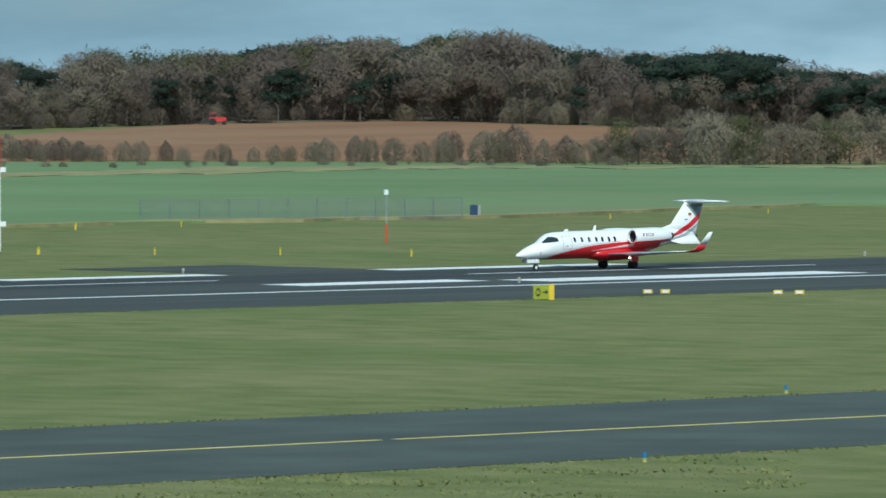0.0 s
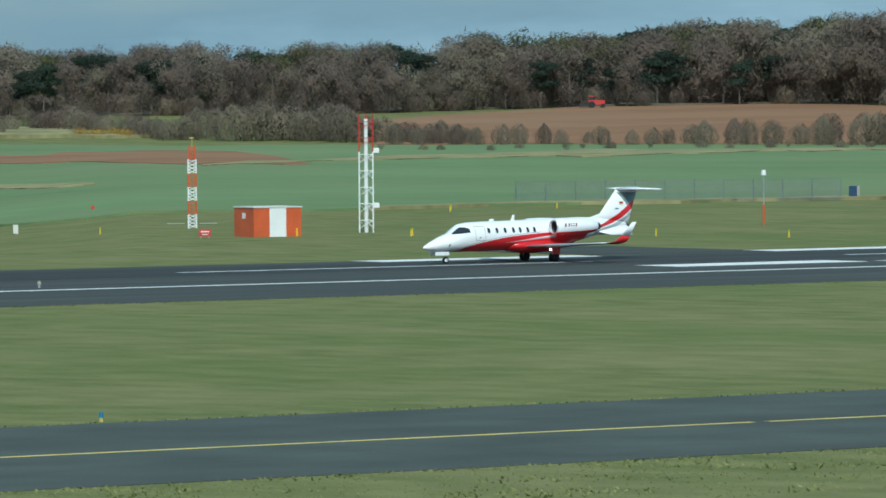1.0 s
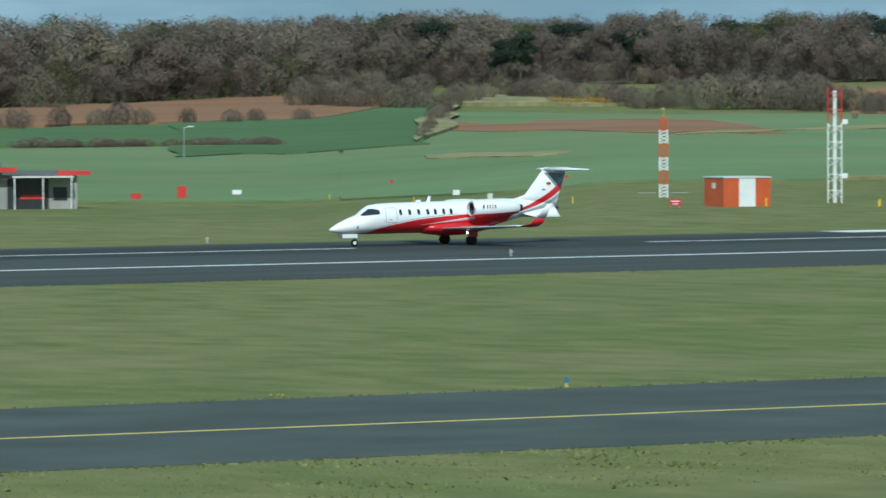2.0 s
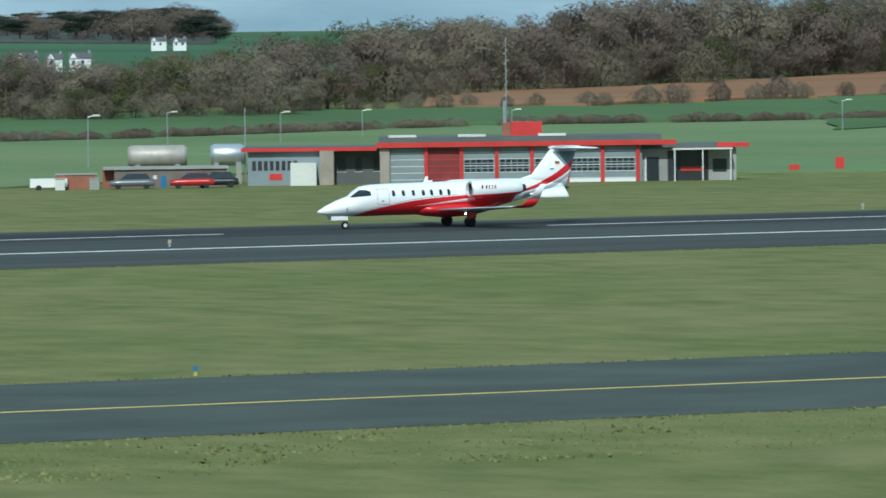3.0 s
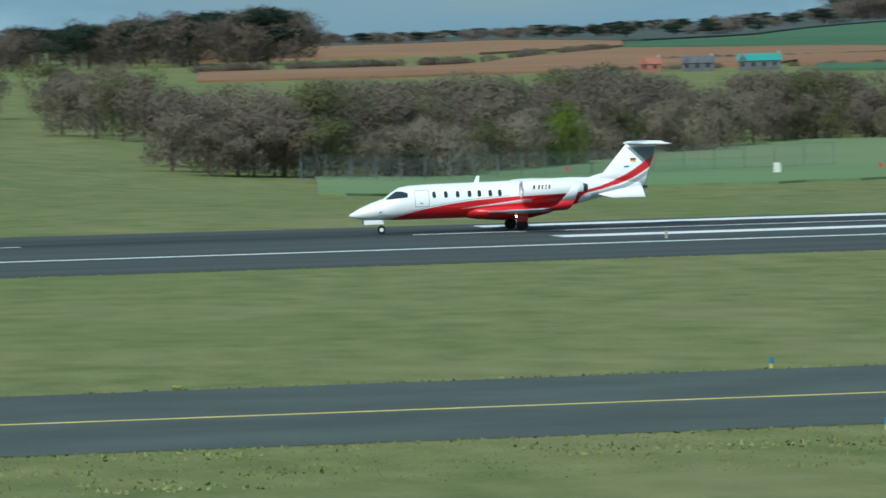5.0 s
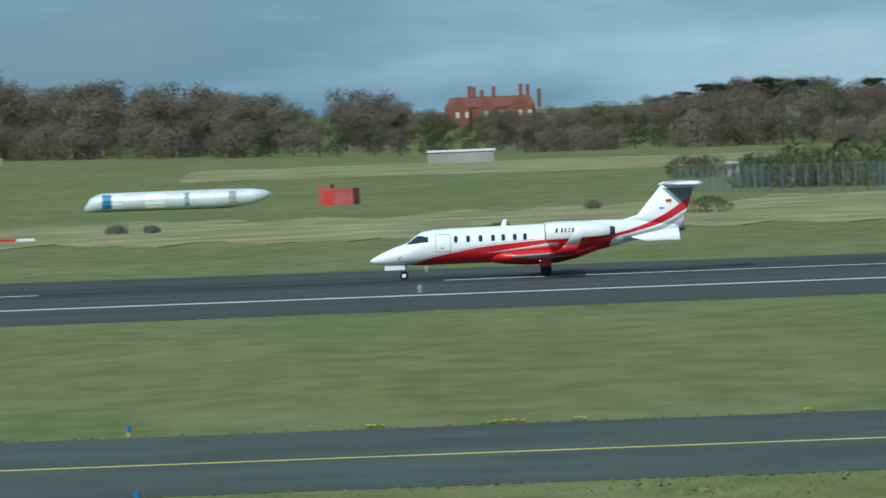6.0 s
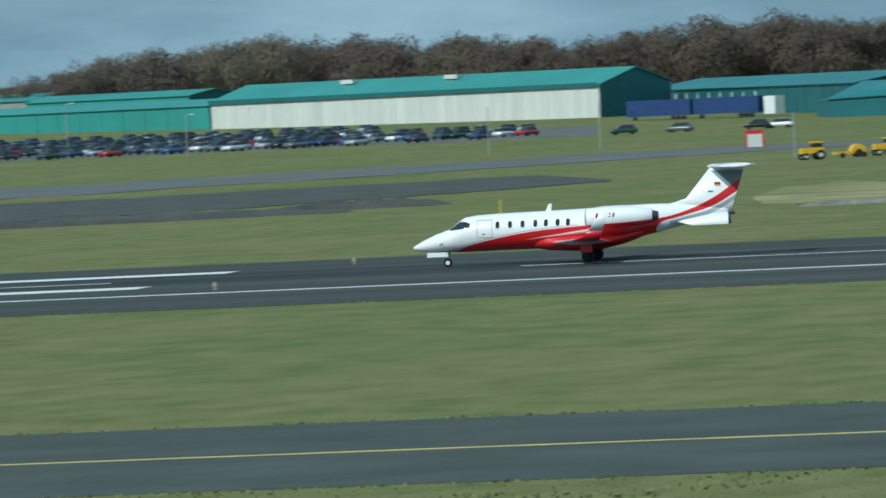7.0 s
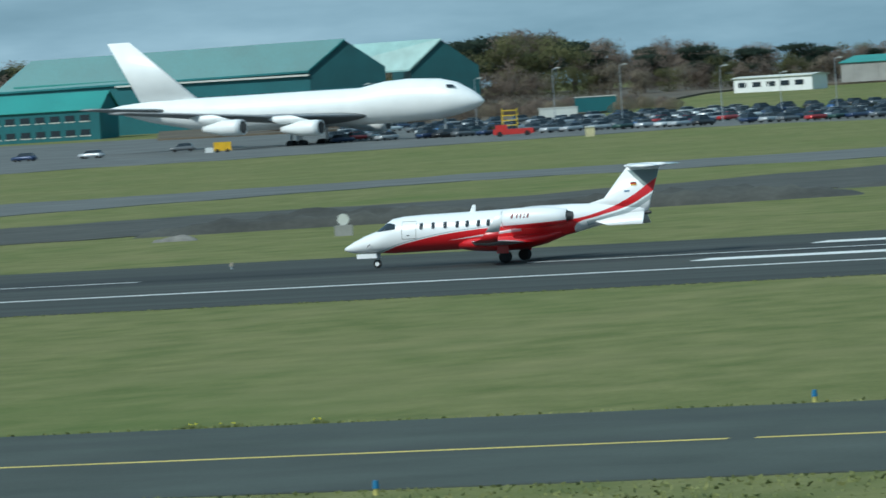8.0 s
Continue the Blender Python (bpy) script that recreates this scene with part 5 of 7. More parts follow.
for k in range(-1, 6):
    red_door = k == 0
    x0, x1 = (-3.3, -0.2) if k < 0 else (k * W + 0.19, (k + 1) * W - 0.19)
    d = bx("vehicle_door", fs, mat("maroon door", (0.20, 0.03, 0.03), 0.5) if red_door else M_BLUEGREY, (x0, 0.16, -0.2), (x1, 0.24, 3.3), "closed red shutter door" if red_door else "pale vehicle door with window rows")
    for r in range(5):
        bx("door_rail", d, M_REDPAINT if red_door else M_OFFWHITE, (x0, 0.13, 0.35 + 0.62 * r), (x1, 0.16, 0.42 + 0.62 * r))
    if k > 0:
        for r in range(3):
            for c in range(5):
                wx = x0 + 0.1 + c * (x1 - x0 - 0.2) / 5
                bx("door_pane", d, M_GLASS, (wx + 0.03, 0.14, 0.95 + 0.48 * r), (wx + (x1 - x0 - 0.2) / 5 - 0.05, 0.158, 1.33 + 0.48 * r))
        bx("door_foot", d, M_WHITE, (x0, 0.12, -0.2), (x1, 0.158, 0.33), "white lower panel")
for x0 in (1.5, 8.0, 15.5):
    bx("roof_light", fs, M_OFFWHITE, (x0 - 5.0, 3, 4.3), (x0 - 2.4, 5, 4.5), "pale roof light")
twr = bx("roof_house", fs, M_REDPAINT, (8.0, 5.0, 4.3), (10.9, 8.0, 5.6), "red roof house")
bx("roof_house", fs, M_BRICK, (7.2, 5.2, 4.3), (7.98, 8.0, 5.5), "dark red roof house")
rod("flue", fs, M_STEEL, (7.4, 6, 5.5), (7.4, 6, 7.6), 0.16, 0.16, 8, "steel flue")
bx("wall", fs, M_GREY, (6 * W + 0.4, 1.0, -0.3), (6 * W + 9.2, 9, 3.0), "grey office wall")
bx("door", fs, M_GLASS, (6 * W + 0.8, 0.95, -0.2), (6 * W + 2.0, 0.99, 2.2), "glazed entrance door")
bx("door_frame", fs, M_WHITE, (6 * W + 0.7, 0.93, -0.2), (6 * W + 0.82, 0.99, 2.3))
bx("recess", fs, M_DARK, (6 * W + 2.8, 0.94, -0.2), (6 * W + 6.6, 0.99, 2.8), "dark recess")
bx("window", fs, M_GLASS, (6 * W + 4.0, 0.90, 1.3), (6 * W + 6.1, 0.935, 2.9))
bx("panel", fs, M_REDPAINT, (6 * W + 4.0, 0.88, 0.9), (6 * W + 6.2, 0.92, 1.3), "red panel under the window")
bx("window", fs, M_GLASS, (6 * W + 7.0, 0.95, 0.8), (6 * W + 8.3, 0.99, 2.0))
bx("canopy", fs, M_OFFWHITE, (6 * W + 3.2, -1.2, 2.9), (6 * W + 8.8, 1.0, 3.05), "white flat canopy")
for q in (3.4, 6.0, 8.6):
    rod("canopy_post", fs, M_WHITE, (6 * W + q, -1.1, -0.3), (6 * W + q, -1.1, 2.9), 0.06)
bx("roof", fs, M_SLATEWALL, (6 * W + 0.5, 0.6, 3.1), (6 * W + 9.4, 9.4, 3.4), "dark flat roof")
bx("fascia", fs, M_REDPAINT, (6 * W + 7.4, 0.2, 3.1), (6 * W + 10.4, 3.0, 3.5), "red roof edge")
wm = thing("radio_mast", face(275.5, 477.0), "thin steel lattice radio mast", "mast")
rod("mast_tube", wm, M_STEEL, (0, 0, 0), (0, 0, 13.6), 0.06, 0.04, 6)
for k in range(12):
    rod("mast_rung", wm, M_STEEL, (-0.2, 0, 1 + k), (0.2, 0, 1.5 + k), 0.03, 0.03, 4)

# tank house, tanks, small sheds
th = thing("pump_house", face(233.5, 476.0), "low grey-brown pump house with pale window squares", "building")
M_BROWNWALL = mat("brown block wall", (0.17, 0.14, 0.125), 0.9, var=0.1, scale=0.6, fine=5)
bx("wall", th, M_BROWNWALL, (0.6, 0, -0.3), (11.0, 6, 1.7))
bx("roof", th, M_GREY, (-0.4, -0.2, 1.7), (11.2, 6.2, 1.9), "flat grey roof edge")
bx("wall", th, M_BRICK, (-0.5, 1, -0.3), (0.6, 6, 1.7), "brick end wall")
for q in (1.6, 2.8, 4.2, 7.2):
    bx("window", th, M_OFFWHITE, (q, -0.03, 0.8), (q + 0.35, -0.004, 1.15))
bx("door", th, M_BLUE, (4.9, -0.03, -0.3), (5.4, -0.004, 1.1), "blue door")
for x, y, L in ((242.4, 484.7, 5.6), (250.3, 486.1, 3.2)):
    tk = thing("storage_tank", face(x, y), "horizontal silver-grey fuel storage tank on saddles", "tank", "storage tanks")
    g = Geo()
    g.loft([[(q, 1.05 * r * math.cos(a), 2.75 + 1.05 * r * math.sin(a)) for a in [2 * math.pi * k / 20 for k in range(20)]] for q, r in ((-L / 2, 0.05), (-L / 2, 0.8), (-L / 2 + 0.35, 1), (L / 2 - 0.35, 1), (L / 2, 0.8), (L / 2, 0.05))])
    part("shell", g, M_ALU if L < 4 else mat("stained tank", (0.40, 0.37, 0.33), 0.5, metal=0.2, var=0.1), tk, "", True)
    for q in (-L / 3, L / 3):
        bx("saddle", tk, M_GREY, (q - 0.25, -0.9, -0.3), (q + 0.25, 0.9, 2.0), "concrete saddle")
sh = thing("brick_shed", face(227.5, 474.0), "small flat-roofed red brick shed", "shed")
bx("wall", sh, M_BRICK, (0, 0, -0.3), (3.6, 3, 1.35))
bx("roof", sh, M_GREY, (-0.1, -0.1, 1.35), (3.7, 3.1, 1.45))
sh = thing("white_trailer", face(224.9, 474.1), "low white trailer behind the fence", "trailer")
bx("body", sh, M_WHITE, (0, 0, 0.25), (3.4, 1.6, 1.05))
for q in (0.8, 2.6):
    rod("wheel", sh, M_TYRE, (q, -0.05, 0.2), (q, 0.15, 0.2), 0.28, 0.28, 12)
for x, y, m in ((227.0, 472.0, M_OFFWHITE), (230.2, 471.5, M_GREY)):
    c = thing("electric_cabinet", face(x, y), "pale metal cabinet on the grass", "cabinet", "cabinets by the sheds")
    bx("body", c, m, (-0.45, 0, -0.2), (0.45, 0.6, 1.0))
    bx("lid", c, M_STEEL, (-0.5, -0.05, 1.0), (0.5, 0.65, 1.06))


# ---- cars ----
def car_model(label, colour, kind="car"):
    c = thing("car", pose(0, 0, 0), label, "car", "parked cars")
    g = Geo()
    prof = ((-2.05, 0.35, 0.62), (-2.0, 0.28, 0.78), (-1.2, 0.25, 0.88), (1.5, 0.25, 0.92), (1.95, 0.28, 0.85), (2.05, 0.35, 0.6))
    g.loft([[(x, -0.82, z0), (x, -0.86, (z0 + z1) / 2), (x, -0.78, z1), (x, 0.78, z1), (x, 0.86, (z0 + z1) / 2), (x, 0.82, z0)] for x, z0, z1 in prof])
    part("body", g, colour, c, "", True)
    g = Geo()
    g.loft([[(x0, -0.74, 0.88), (x1, -0.58, 1.40), (x1, 0.58, 1.40), (x0, 0.74, 0.88)] for x0, x1 in ((-1.15, -0.45), (-0.4, -0.3), (0.4, 0.4), (1.0, 0.9), (1.75, 1.35))])
    part("cabin_glass", g, M_GLASS, c, "dark windows")
    g = Geo()
    g.box(-0.42, -0.57, 1.402, 1.32, 0.57, 1.44)
    part("roof", g, colour, c)
    for x in (-1.3, 1.3):
        for y in (-0.84, 0.68):
            g = Geo()
            g.rod((x, y, 0.31), (x, y + 0.16, 0.31), 0.31, 0.31, 10)
            part("wheel", g, M_TYRE, c)
    return c


CARCOLS = [("dark blue", (0.02, 0.04, 0.10)), ("black", (0.02, 0.02, 0.022)), ("silver", (0.42, 0.44, 0.46)), ("grey", (0.14, 0.15, 0.16)), ("white", (0.72, 0.73, 0.73)), ("blue", (0.03, 0.10, 0.26)), ("red", (0.40, 0.02, 0.02)), ("dark green", (0.02, 0.06, 0.05))]
models = []
for nm, col in CARCOLS:
    models.append(car_model(f"parked {nm} hatchback car with dark windows", mat(nm + " car paint", col, 0.3, metal=0.2, var=0.02, coat=0.5)))
for k, (x, y, i) in enumerate(((233.5, 470.4, 3), (238.6, 468.3, 6), (241.2, 468.6, 1))):
    copy_thing(models[i], face(x, y, 0))
order = [0, 1, 2, 3, 4, 5, 1, 3, 2, 0, 3, 1, 7, 2, 4, 0, 6, 3]
for row, (r0, n) in enumerate(((0, 58), (15, 58), (34, 58), (50, 58), (70, 56), (94, 54), (118, 52))):
    for k in range(n):
        a = -9.0 - 11.2 * (k + rng.uniform(-0.25, 0.25)) / n
        r = float(np.interp(a, (-20.2, -14, -9), (1075, 985, 975))) + r0 * 1.15 + rng.uniform(-2, 2)
        if rng.random() < 0.10 or (a > -10.4 and row not in (1, 3)) or a < -19.9 + 0.02 * row:
            continue
        p = polar(a, r)
        copy_thing(models[rng.choice(order)], pose(p.x, p.y, p.z + 0.02, 0, 0, 66 + rng.uniform(-8, 8) + (180 if rng.random() < 0.5 else 0)))
for a, r in ((-8.1, 960), (-7.6, 958), (-6.9, 955), (-6.7, 955), (-22.0, 1060), (-22.6, 1070), (-23.2, 1050), (-23.6, 1075), (-21.2, 1075)):
    p = polar(a, r)
    copy_thing(models[rng.choice(order)], pose(p.x, p.y, p.z + 0.02, 0, 0, rng.uniform(-20, 20)))
for i, m in enumerate(models):
    p = polar(-9.4 - 0.55 * i, 972)
    m.matrix_basis = pose(p.x, p.y, p.z + 0.02, 0, 0, 66)
patch("car_park", -20.4, -8.4, ((-20.4, 1060), (-14, 972), (-8.4, 965)), ((-20.4, 1190), (-14, 1085), (-8.4, 1070)), M_OLDTAR, "worn tarmac car park and apron", 0.02)
patch("apron", -27, -16.6, ((-27, 940), (-19, 975), (-16.6, 1010)), ((-27, 1290), (-20, 1250), (-16.6, 1150)), M_OLDTAR, "grey concrete apron under the airliner", 0.05)
patch("far_taxiway", -23, -5.2, ((-23, 560), (-18.3, 618), (-13.3, 612), (-9.9, 655), (-6.7, 705), (-5.2, 715)), ((-23, 640), (-18.4, 665), (-13.5, 690), (-10, 722), (-6.7, 771), (-5.2, 740)), M_OLDTAR, "pale old taxiway across the grass", 0.05)
patch("dark_strip", -23, -7.8, ((-23, 436), (-20, 441), (-17.6, 458), (-14.3, 470), (-13, 492), (-10.6, 505), (-7.8, 548)), ((-23, 500), (-20, 512), (-17.7, 508), (-14.4, 565), (-13.3, 580), (-10.8, 590), (-8.6, 604), (-7.8, 556)), M_EARTH, "strip of dark bare earth", 0.05)


# ---- lamp posts and fence posts ----
def post(x, y, h, lit, label, r=0.09):
    p = thing("street_lamp" if lit else "fence_pole", face(x, y), label, "lamp" if lit else "pole", "tall posts")
    rod("column", p, M_STEEL, (0, 0, -0.2), (0, 0, h), r, r * 0.6)
    if lit:
        rod("arm", p, M_STEEL, (0, 0, h - 0.05), (0.8, 0, h + 0.12), 0.05)
        bx("lantern", p, M_OFFWHITE, (0.5, -0.15, h + 0.05), (1.3, 0.15, h + 0.22), "pale lantern")


for x, y, h, lit in ((267.5, 559.5, 5.6, 1), (327.7, 674.0, 4.3, 1), (251.9, 485.5, 7.2, 0), (345.0, 677.1, 4.0, 1), (369.7, 704.1, 3.7, 1), (385, 690, 3.6, 1), (430, 680, 4.2, 1), (215.1, 464.6, 7.0, 0), (189.9, 465.0, 6.8, 0), (154.7, 444.1, 6.8, 0)):
    post(x, y, h, lit, "steel lamp post with a pale lantern" if lit else "tall plain grey steel fence pole")
for a, r, h in ((-3.9, 610, 4.6), (-6.3, 640, 4.6), (-8.2, 800, 6), (-9.2, 805, 6), (-12.0, 950, 6), (-14.5, 930, 8), (-16.4, 1050, 9), (-17.3, 1080, 10), (-17.9, 1090, 10), (-18.6, 1100, 9), (-15.4, 1080, 9), (-13.1, 1010, 8), (-19.6, 1130, 9), (-15.9, 1100, 7)):
    p = polar(a, r)
    post(p.x, p.y, h, r > 900, "steel lamp post with a pale lantern" if r > 900 else "tall plain grey steel fence pole")
wire_fence(((29.6, 468.0), (37.0, 452.0), (44.5, 444.5), (52.0, 420.0)), 2.3, "dark green wire fence before the bushes", 1.3, 0.45, 0.06)
wire_fence(((95.0, 470.0), (125.0, 490.0), (150.0, 500.0)), 2.3, "grey wire perimeter fence along the field", 3.0, 0.5)


# ---- buildings on the west side ----
def shed(name, label, m, length, depth, eave, ridge, wall, roof, gable_mat=None, ridge_along=True, doors=0):
    """A pitched shed: front wall on the x axis, depth along y."""
    b = thing(name, m, label, "building")
    bx("wall", b, wall, (0, 0, -0.8), (length, 0.25, eave), "long side wall")
    bx("wall", b, wall, (0, depth - 0.25, -0.8), (length, depth, eave), "rear wall")
    for x0 in (0.0, length - 0.25):
        g = Geo()
        g.loft([[(x, 0.25, -0.8), (x, depth - 0.25, -0.8), (x, depth - 0.25, eave), (x, depth / 2, ridge), (x, 0.25, eave)] for x in (x0, x0 + 0.25)])
        part("gable", g, gable_mat or wall, b, "gable end wall")
    for s0, s1 in ((-0.4, depth / 2), (depth + 0.4, depth / 2)):
        g = Geo()
        drop = 0.4 * (ridge - eave) / (depth / 2)
        g.loft([[(x, s0, eave - drop), (x, s1, ridge), (x, s1, ridge + 0.15), (x, s0, eave - drop + 0.15)] for x in (-0.4, length + 0.4)])
        part("roof", g, roof, b, "pitched sheet roof")
    for k in range(int(length / 6)):
        bx("cladding_rib", b, wall, (3 + k * 6.0, -0.08, -0.8), (3.25 + k * 6.0, 0.0, eave))
    for k in range(doors):
        bx("door", b, M_DARK, (4 + k * 9.0, -0.05, -0.8), (6.4 + k * 9.0, -0.003, eave * 0.55), "dark doorway")
    return b


def along(xa, ya, xb, yb):
    return pose(xa, ya, min(zg(xa, ya), zg(xb, yb)), 0, 0, math.degrees(math.atan2(yb - ya, xb - xa))), math.hypot(xb - xa, yb - ya)


M_CORR = mat("white corrugated cladding", (0.60, 0.62, 0.58), 0.6, var=0.07, scale=0.1, fine=1.5, stretch=(4, 4, 0.3))
m, L = along(-254.9, 1172.2, -171.5, 1131.0)
b = shed("hangar", "long white-walled hangar with a teal roof", m, L, 24, 6.2, 9.2, M_CORR, M_TEALROOF, M_TEAL)
for q in (0.28, 0.55):
    bx("roof_vent", b, M_OFFWHITE, (L * q, 8, 8.6), (L * q + 3, 10, 9.4), "pale roof ventilator")
bx("roof_edge", b, M_TEAL, (-0.3, -0.5, 5.8), (L, -0.42, 6.6), "dark teal band under the eaves")
m, L = along(-330.0, 1217.0, -255.5, 1173.0)
shed("low_warehouse", "low teal warehouse with a pale roof", m, L, 20, 4.6, 5.8, M_TEALROOF, M_TEALROOF, M_TEAL)
m, L = along(-382.5, 1340.0, -328.5, 1332.0)
shed("grey_warehouse", "grey block warehouse with a teal roof", m, L, 18, 5.2, 6.6, M_GREY, M_TEALROOF, M_GREY)
m, L = along(-328.0, 1316.0, -287.0, 1297.0)
shed("teal_warehouse", "teal sheet metal warehouse", m, L, 18, 5.6, 6.8, M_TEALROOF, M_TEALROOF, M_TEAL)
m, L = along(-393.5, 1293.0, -374.0, 1287.0)
b = shed("site_office", "white prefabricated office with dark windows", m, L, 6, 3.2, 3.5, M_WHITE, M_OFFWHITE)
for k in range(5):
    bx("window", b, M_GLASS, (1.2 + 3.7 * k, -0.06, 1.2), (3.4 + 3.7 * k, -0.002, 2.3))
b = thing("teal_shed", pose(-99.0, 988.0, zg(-99, 988) - 0.1, 0, 0, 15), "teal industrial shed with pale trimmed gable", "building")
g = Geo()
g.loft([[(0, y, -0.5), (11.8, y, -0.5), (11.8, y, 4.6), (7.6, y, 5.7), (0, y, 3.4)] for y in (0.0, 26.0)])
part("gable", g, M_TEAL, b, "dark teal walls")
g = Geo()
g.loft([[(-11.0, 9, -0.5), (0.1, 0.05, -0.5), (0.1, 20, -0.5), (-11, 24, -0.5)], [(-11.0, 9, 3.1), (0.1, 0.05, 3.4), (0.1, 20, 3.4), (-11, 24, 3.1)]])
part("side_wall", g, M_TEAL, b, "lit teal side wall")
g = Geo()
g.loft([[(-11.3, 8.8, 3.12), (-0.1, -0.3, 3.45), (7.6, -0.3, 5.75), (-3.0, 24, 5.75)], [(-11.3, 8.8, 3.3), (-0.1, -0.3, 3.6), (7.6, -0.3, 5.92), (-3.0, 24, 5.92)]])
part("roof", g, M_TEALDEEP, b, "deep teal roof")
for k in range(5):
    bx("gable_strip", b, M_TEALROOF, (1.8 + 2.0 * k, -0.06, 0.6), (2.1 + 2.0 * k, -0.004, 3.2), "pale translucent strip")
bx("trim", b, M_OFFWHITE, (-0.12, -0.08, -0.5), (0.1, -0.01, 3.5), "pale corner trim")
m, L = along(-170.0, 1181.0, -113.0, 1042.0)
b = shed("long_teal_shed", "long low teal shed with a pale roof edge", m, L, 22, 5.2, 7.0, M_TEAL, M_TEALDEEP)
for k in range(10):
    bx("wall_strip", b, M_OFFWHITE, (6 + 8.5 * k, -0.09, 1.0), (6.6 + 8.5 * k, -0.003, 4.4), "pale strip")
tr = thing("lorry_trailers", along(-156.0, 1062.0, -126.5, 1040.0)[0], "blue curtain-sided lorry trailers parked in a row", "trailer")
for k in range(2):
    bx("curtain", tr, mat("navy curtain", (0.02, 0.05, 0.16), 0.5), (k * 16.5, 0, 0.9), (k * 16.5 + 15.8, 2.5, 3.7), "navy curtain side")
    for q in (11.5, 12.8, 14.1, 2.0):
        rod("wheel", tr, M_TYRE, (k * 16.5 + q, -0.05, 0.4), (k * 16.5 + q, 0.25, 0.4), 0.5, 0.5, 10)
bx("cab", tr, M_WHITE, (33.6, 0.1, 0.5), (36.2, 2.5, 3.6), "white lorry cab")
for x, y, w, h, m, lab in ((-74.5, 894.6, 4.4, 2.3, mat("pale blue sheet", (0.36, 0.46, 0.52), 0.6), "stack of pale blue wrapped crates"), (-68.6, 884.1, 4.6, 2.0, mat("raw timber", (0.42, 0.33, 0.20), 0.85), "stack of timber pallets"), (-62.5, 900, 3.2, 1.2, M_GREY, "stack of grey blocks")):
    st = thing("crate_stack", face(x, y), lab, "crates")
    for i in range(2):
        for j in range(3):
            bx("crate", st, m, (i * w / 2, 0, j * h / 3 - 0.1), (i * w / 2 + w / 2 - 0.1, 2.2, (j + 1) * h / 3 - 0.16))
b = thing("red_box_kiosk", face(-83.9, 685.2), "small white kiosk with a red frame", "kiosk")
bx("frame", b, M_REDPAINT, (-1.1, 0, -0.1), (1.1, 1.6, 2.0))
bx("front_panel", b, M_OFFWHITE, (-0.85, -0.03, 0), (0.85, -0.004, 1.55), "white front panel")
h6 = thing("red_cottage", face(-51.3, 967.5), "red-roofed cottage among trees", "house")
bx("wall", h6, M_OFFWHITE, (-3.4, 0, -0.3), (3.4, 6, 1.8))
g = Geo()
g.loft([[(-3.8, -0.3, 1.7), (3.8, -0.3, 1.7), (3.8, 3, 3.9), (-1.5, 3, 3.9)], [(-3.8, 6.3, 1.7), (3.8, 6.3, 1.7), (3.8, 3.2, 3.9), (-1.5, 3.2, 3.9)]])
part("roof", g, M_BRICK, h6, "red tiled roof")
bx("chimney", h6, M_BRICK, (2.6, 2.7, 3.4), (3.3, 3.3, 4.6))

# big hangars behind the airliner
b = thing("great_hangar", pose(-449.2, 1180.0, zg(-449, 1180) - 0.2, 0, 0, 24), "large teal hangar with a long ridged roof", "building")
M_TEALPATCH = mat("patched roof sheet", (0.04, 0.22, 0.22), 0.5)
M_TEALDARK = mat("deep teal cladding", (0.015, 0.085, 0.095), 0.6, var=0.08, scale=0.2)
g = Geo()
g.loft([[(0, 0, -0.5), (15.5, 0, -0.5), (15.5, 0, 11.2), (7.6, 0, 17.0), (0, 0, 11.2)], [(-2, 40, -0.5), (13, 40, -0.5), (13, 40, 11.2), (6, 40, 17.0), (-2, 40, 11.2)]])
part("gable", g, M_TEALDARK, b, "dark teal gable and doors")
g = Geo()
g.loft([[(-0.4, -0.5, 10.9), (7.6, -0.5, 17.0), (7.6, -0.5, 17.4), (-0.4, -0.5, 11.3)], [(-64, 24, 10.3), (-56, 24, 16.4), (-56, 24, 16.8), (-64, 24, 10.7)]])
part("roof", g, M_TEALDEEP, b, "weathered teal roof slope")
g = Geo()
g.loft([[(0, 0.1, -0.5), (0, 0.1, 11.0)], [(-63, 24, -0.5), (-63, 24, 10.4)]], closed=False, caps=False)
part("side_wall", g, M_TEAL, b, "teal side wall")


def wall_strip(name, parent, material, q0, q1, z0, z1, out, label):
    """A band along the hangar's long side wall, from q0 to q1 of its length."""
    g = Geo()
    ends = [(-63 * q, 0.1 + 24 * q) for q in (q0, q1)]
    g.loft([[(x - 0.36 * o, y - 0.93 * o, z) for z, o in ((z0, 0.03), (z0, out), (z1, out), (z1, 0.03))] for x, y in ends])
    return part(name, g, material, parent, label)


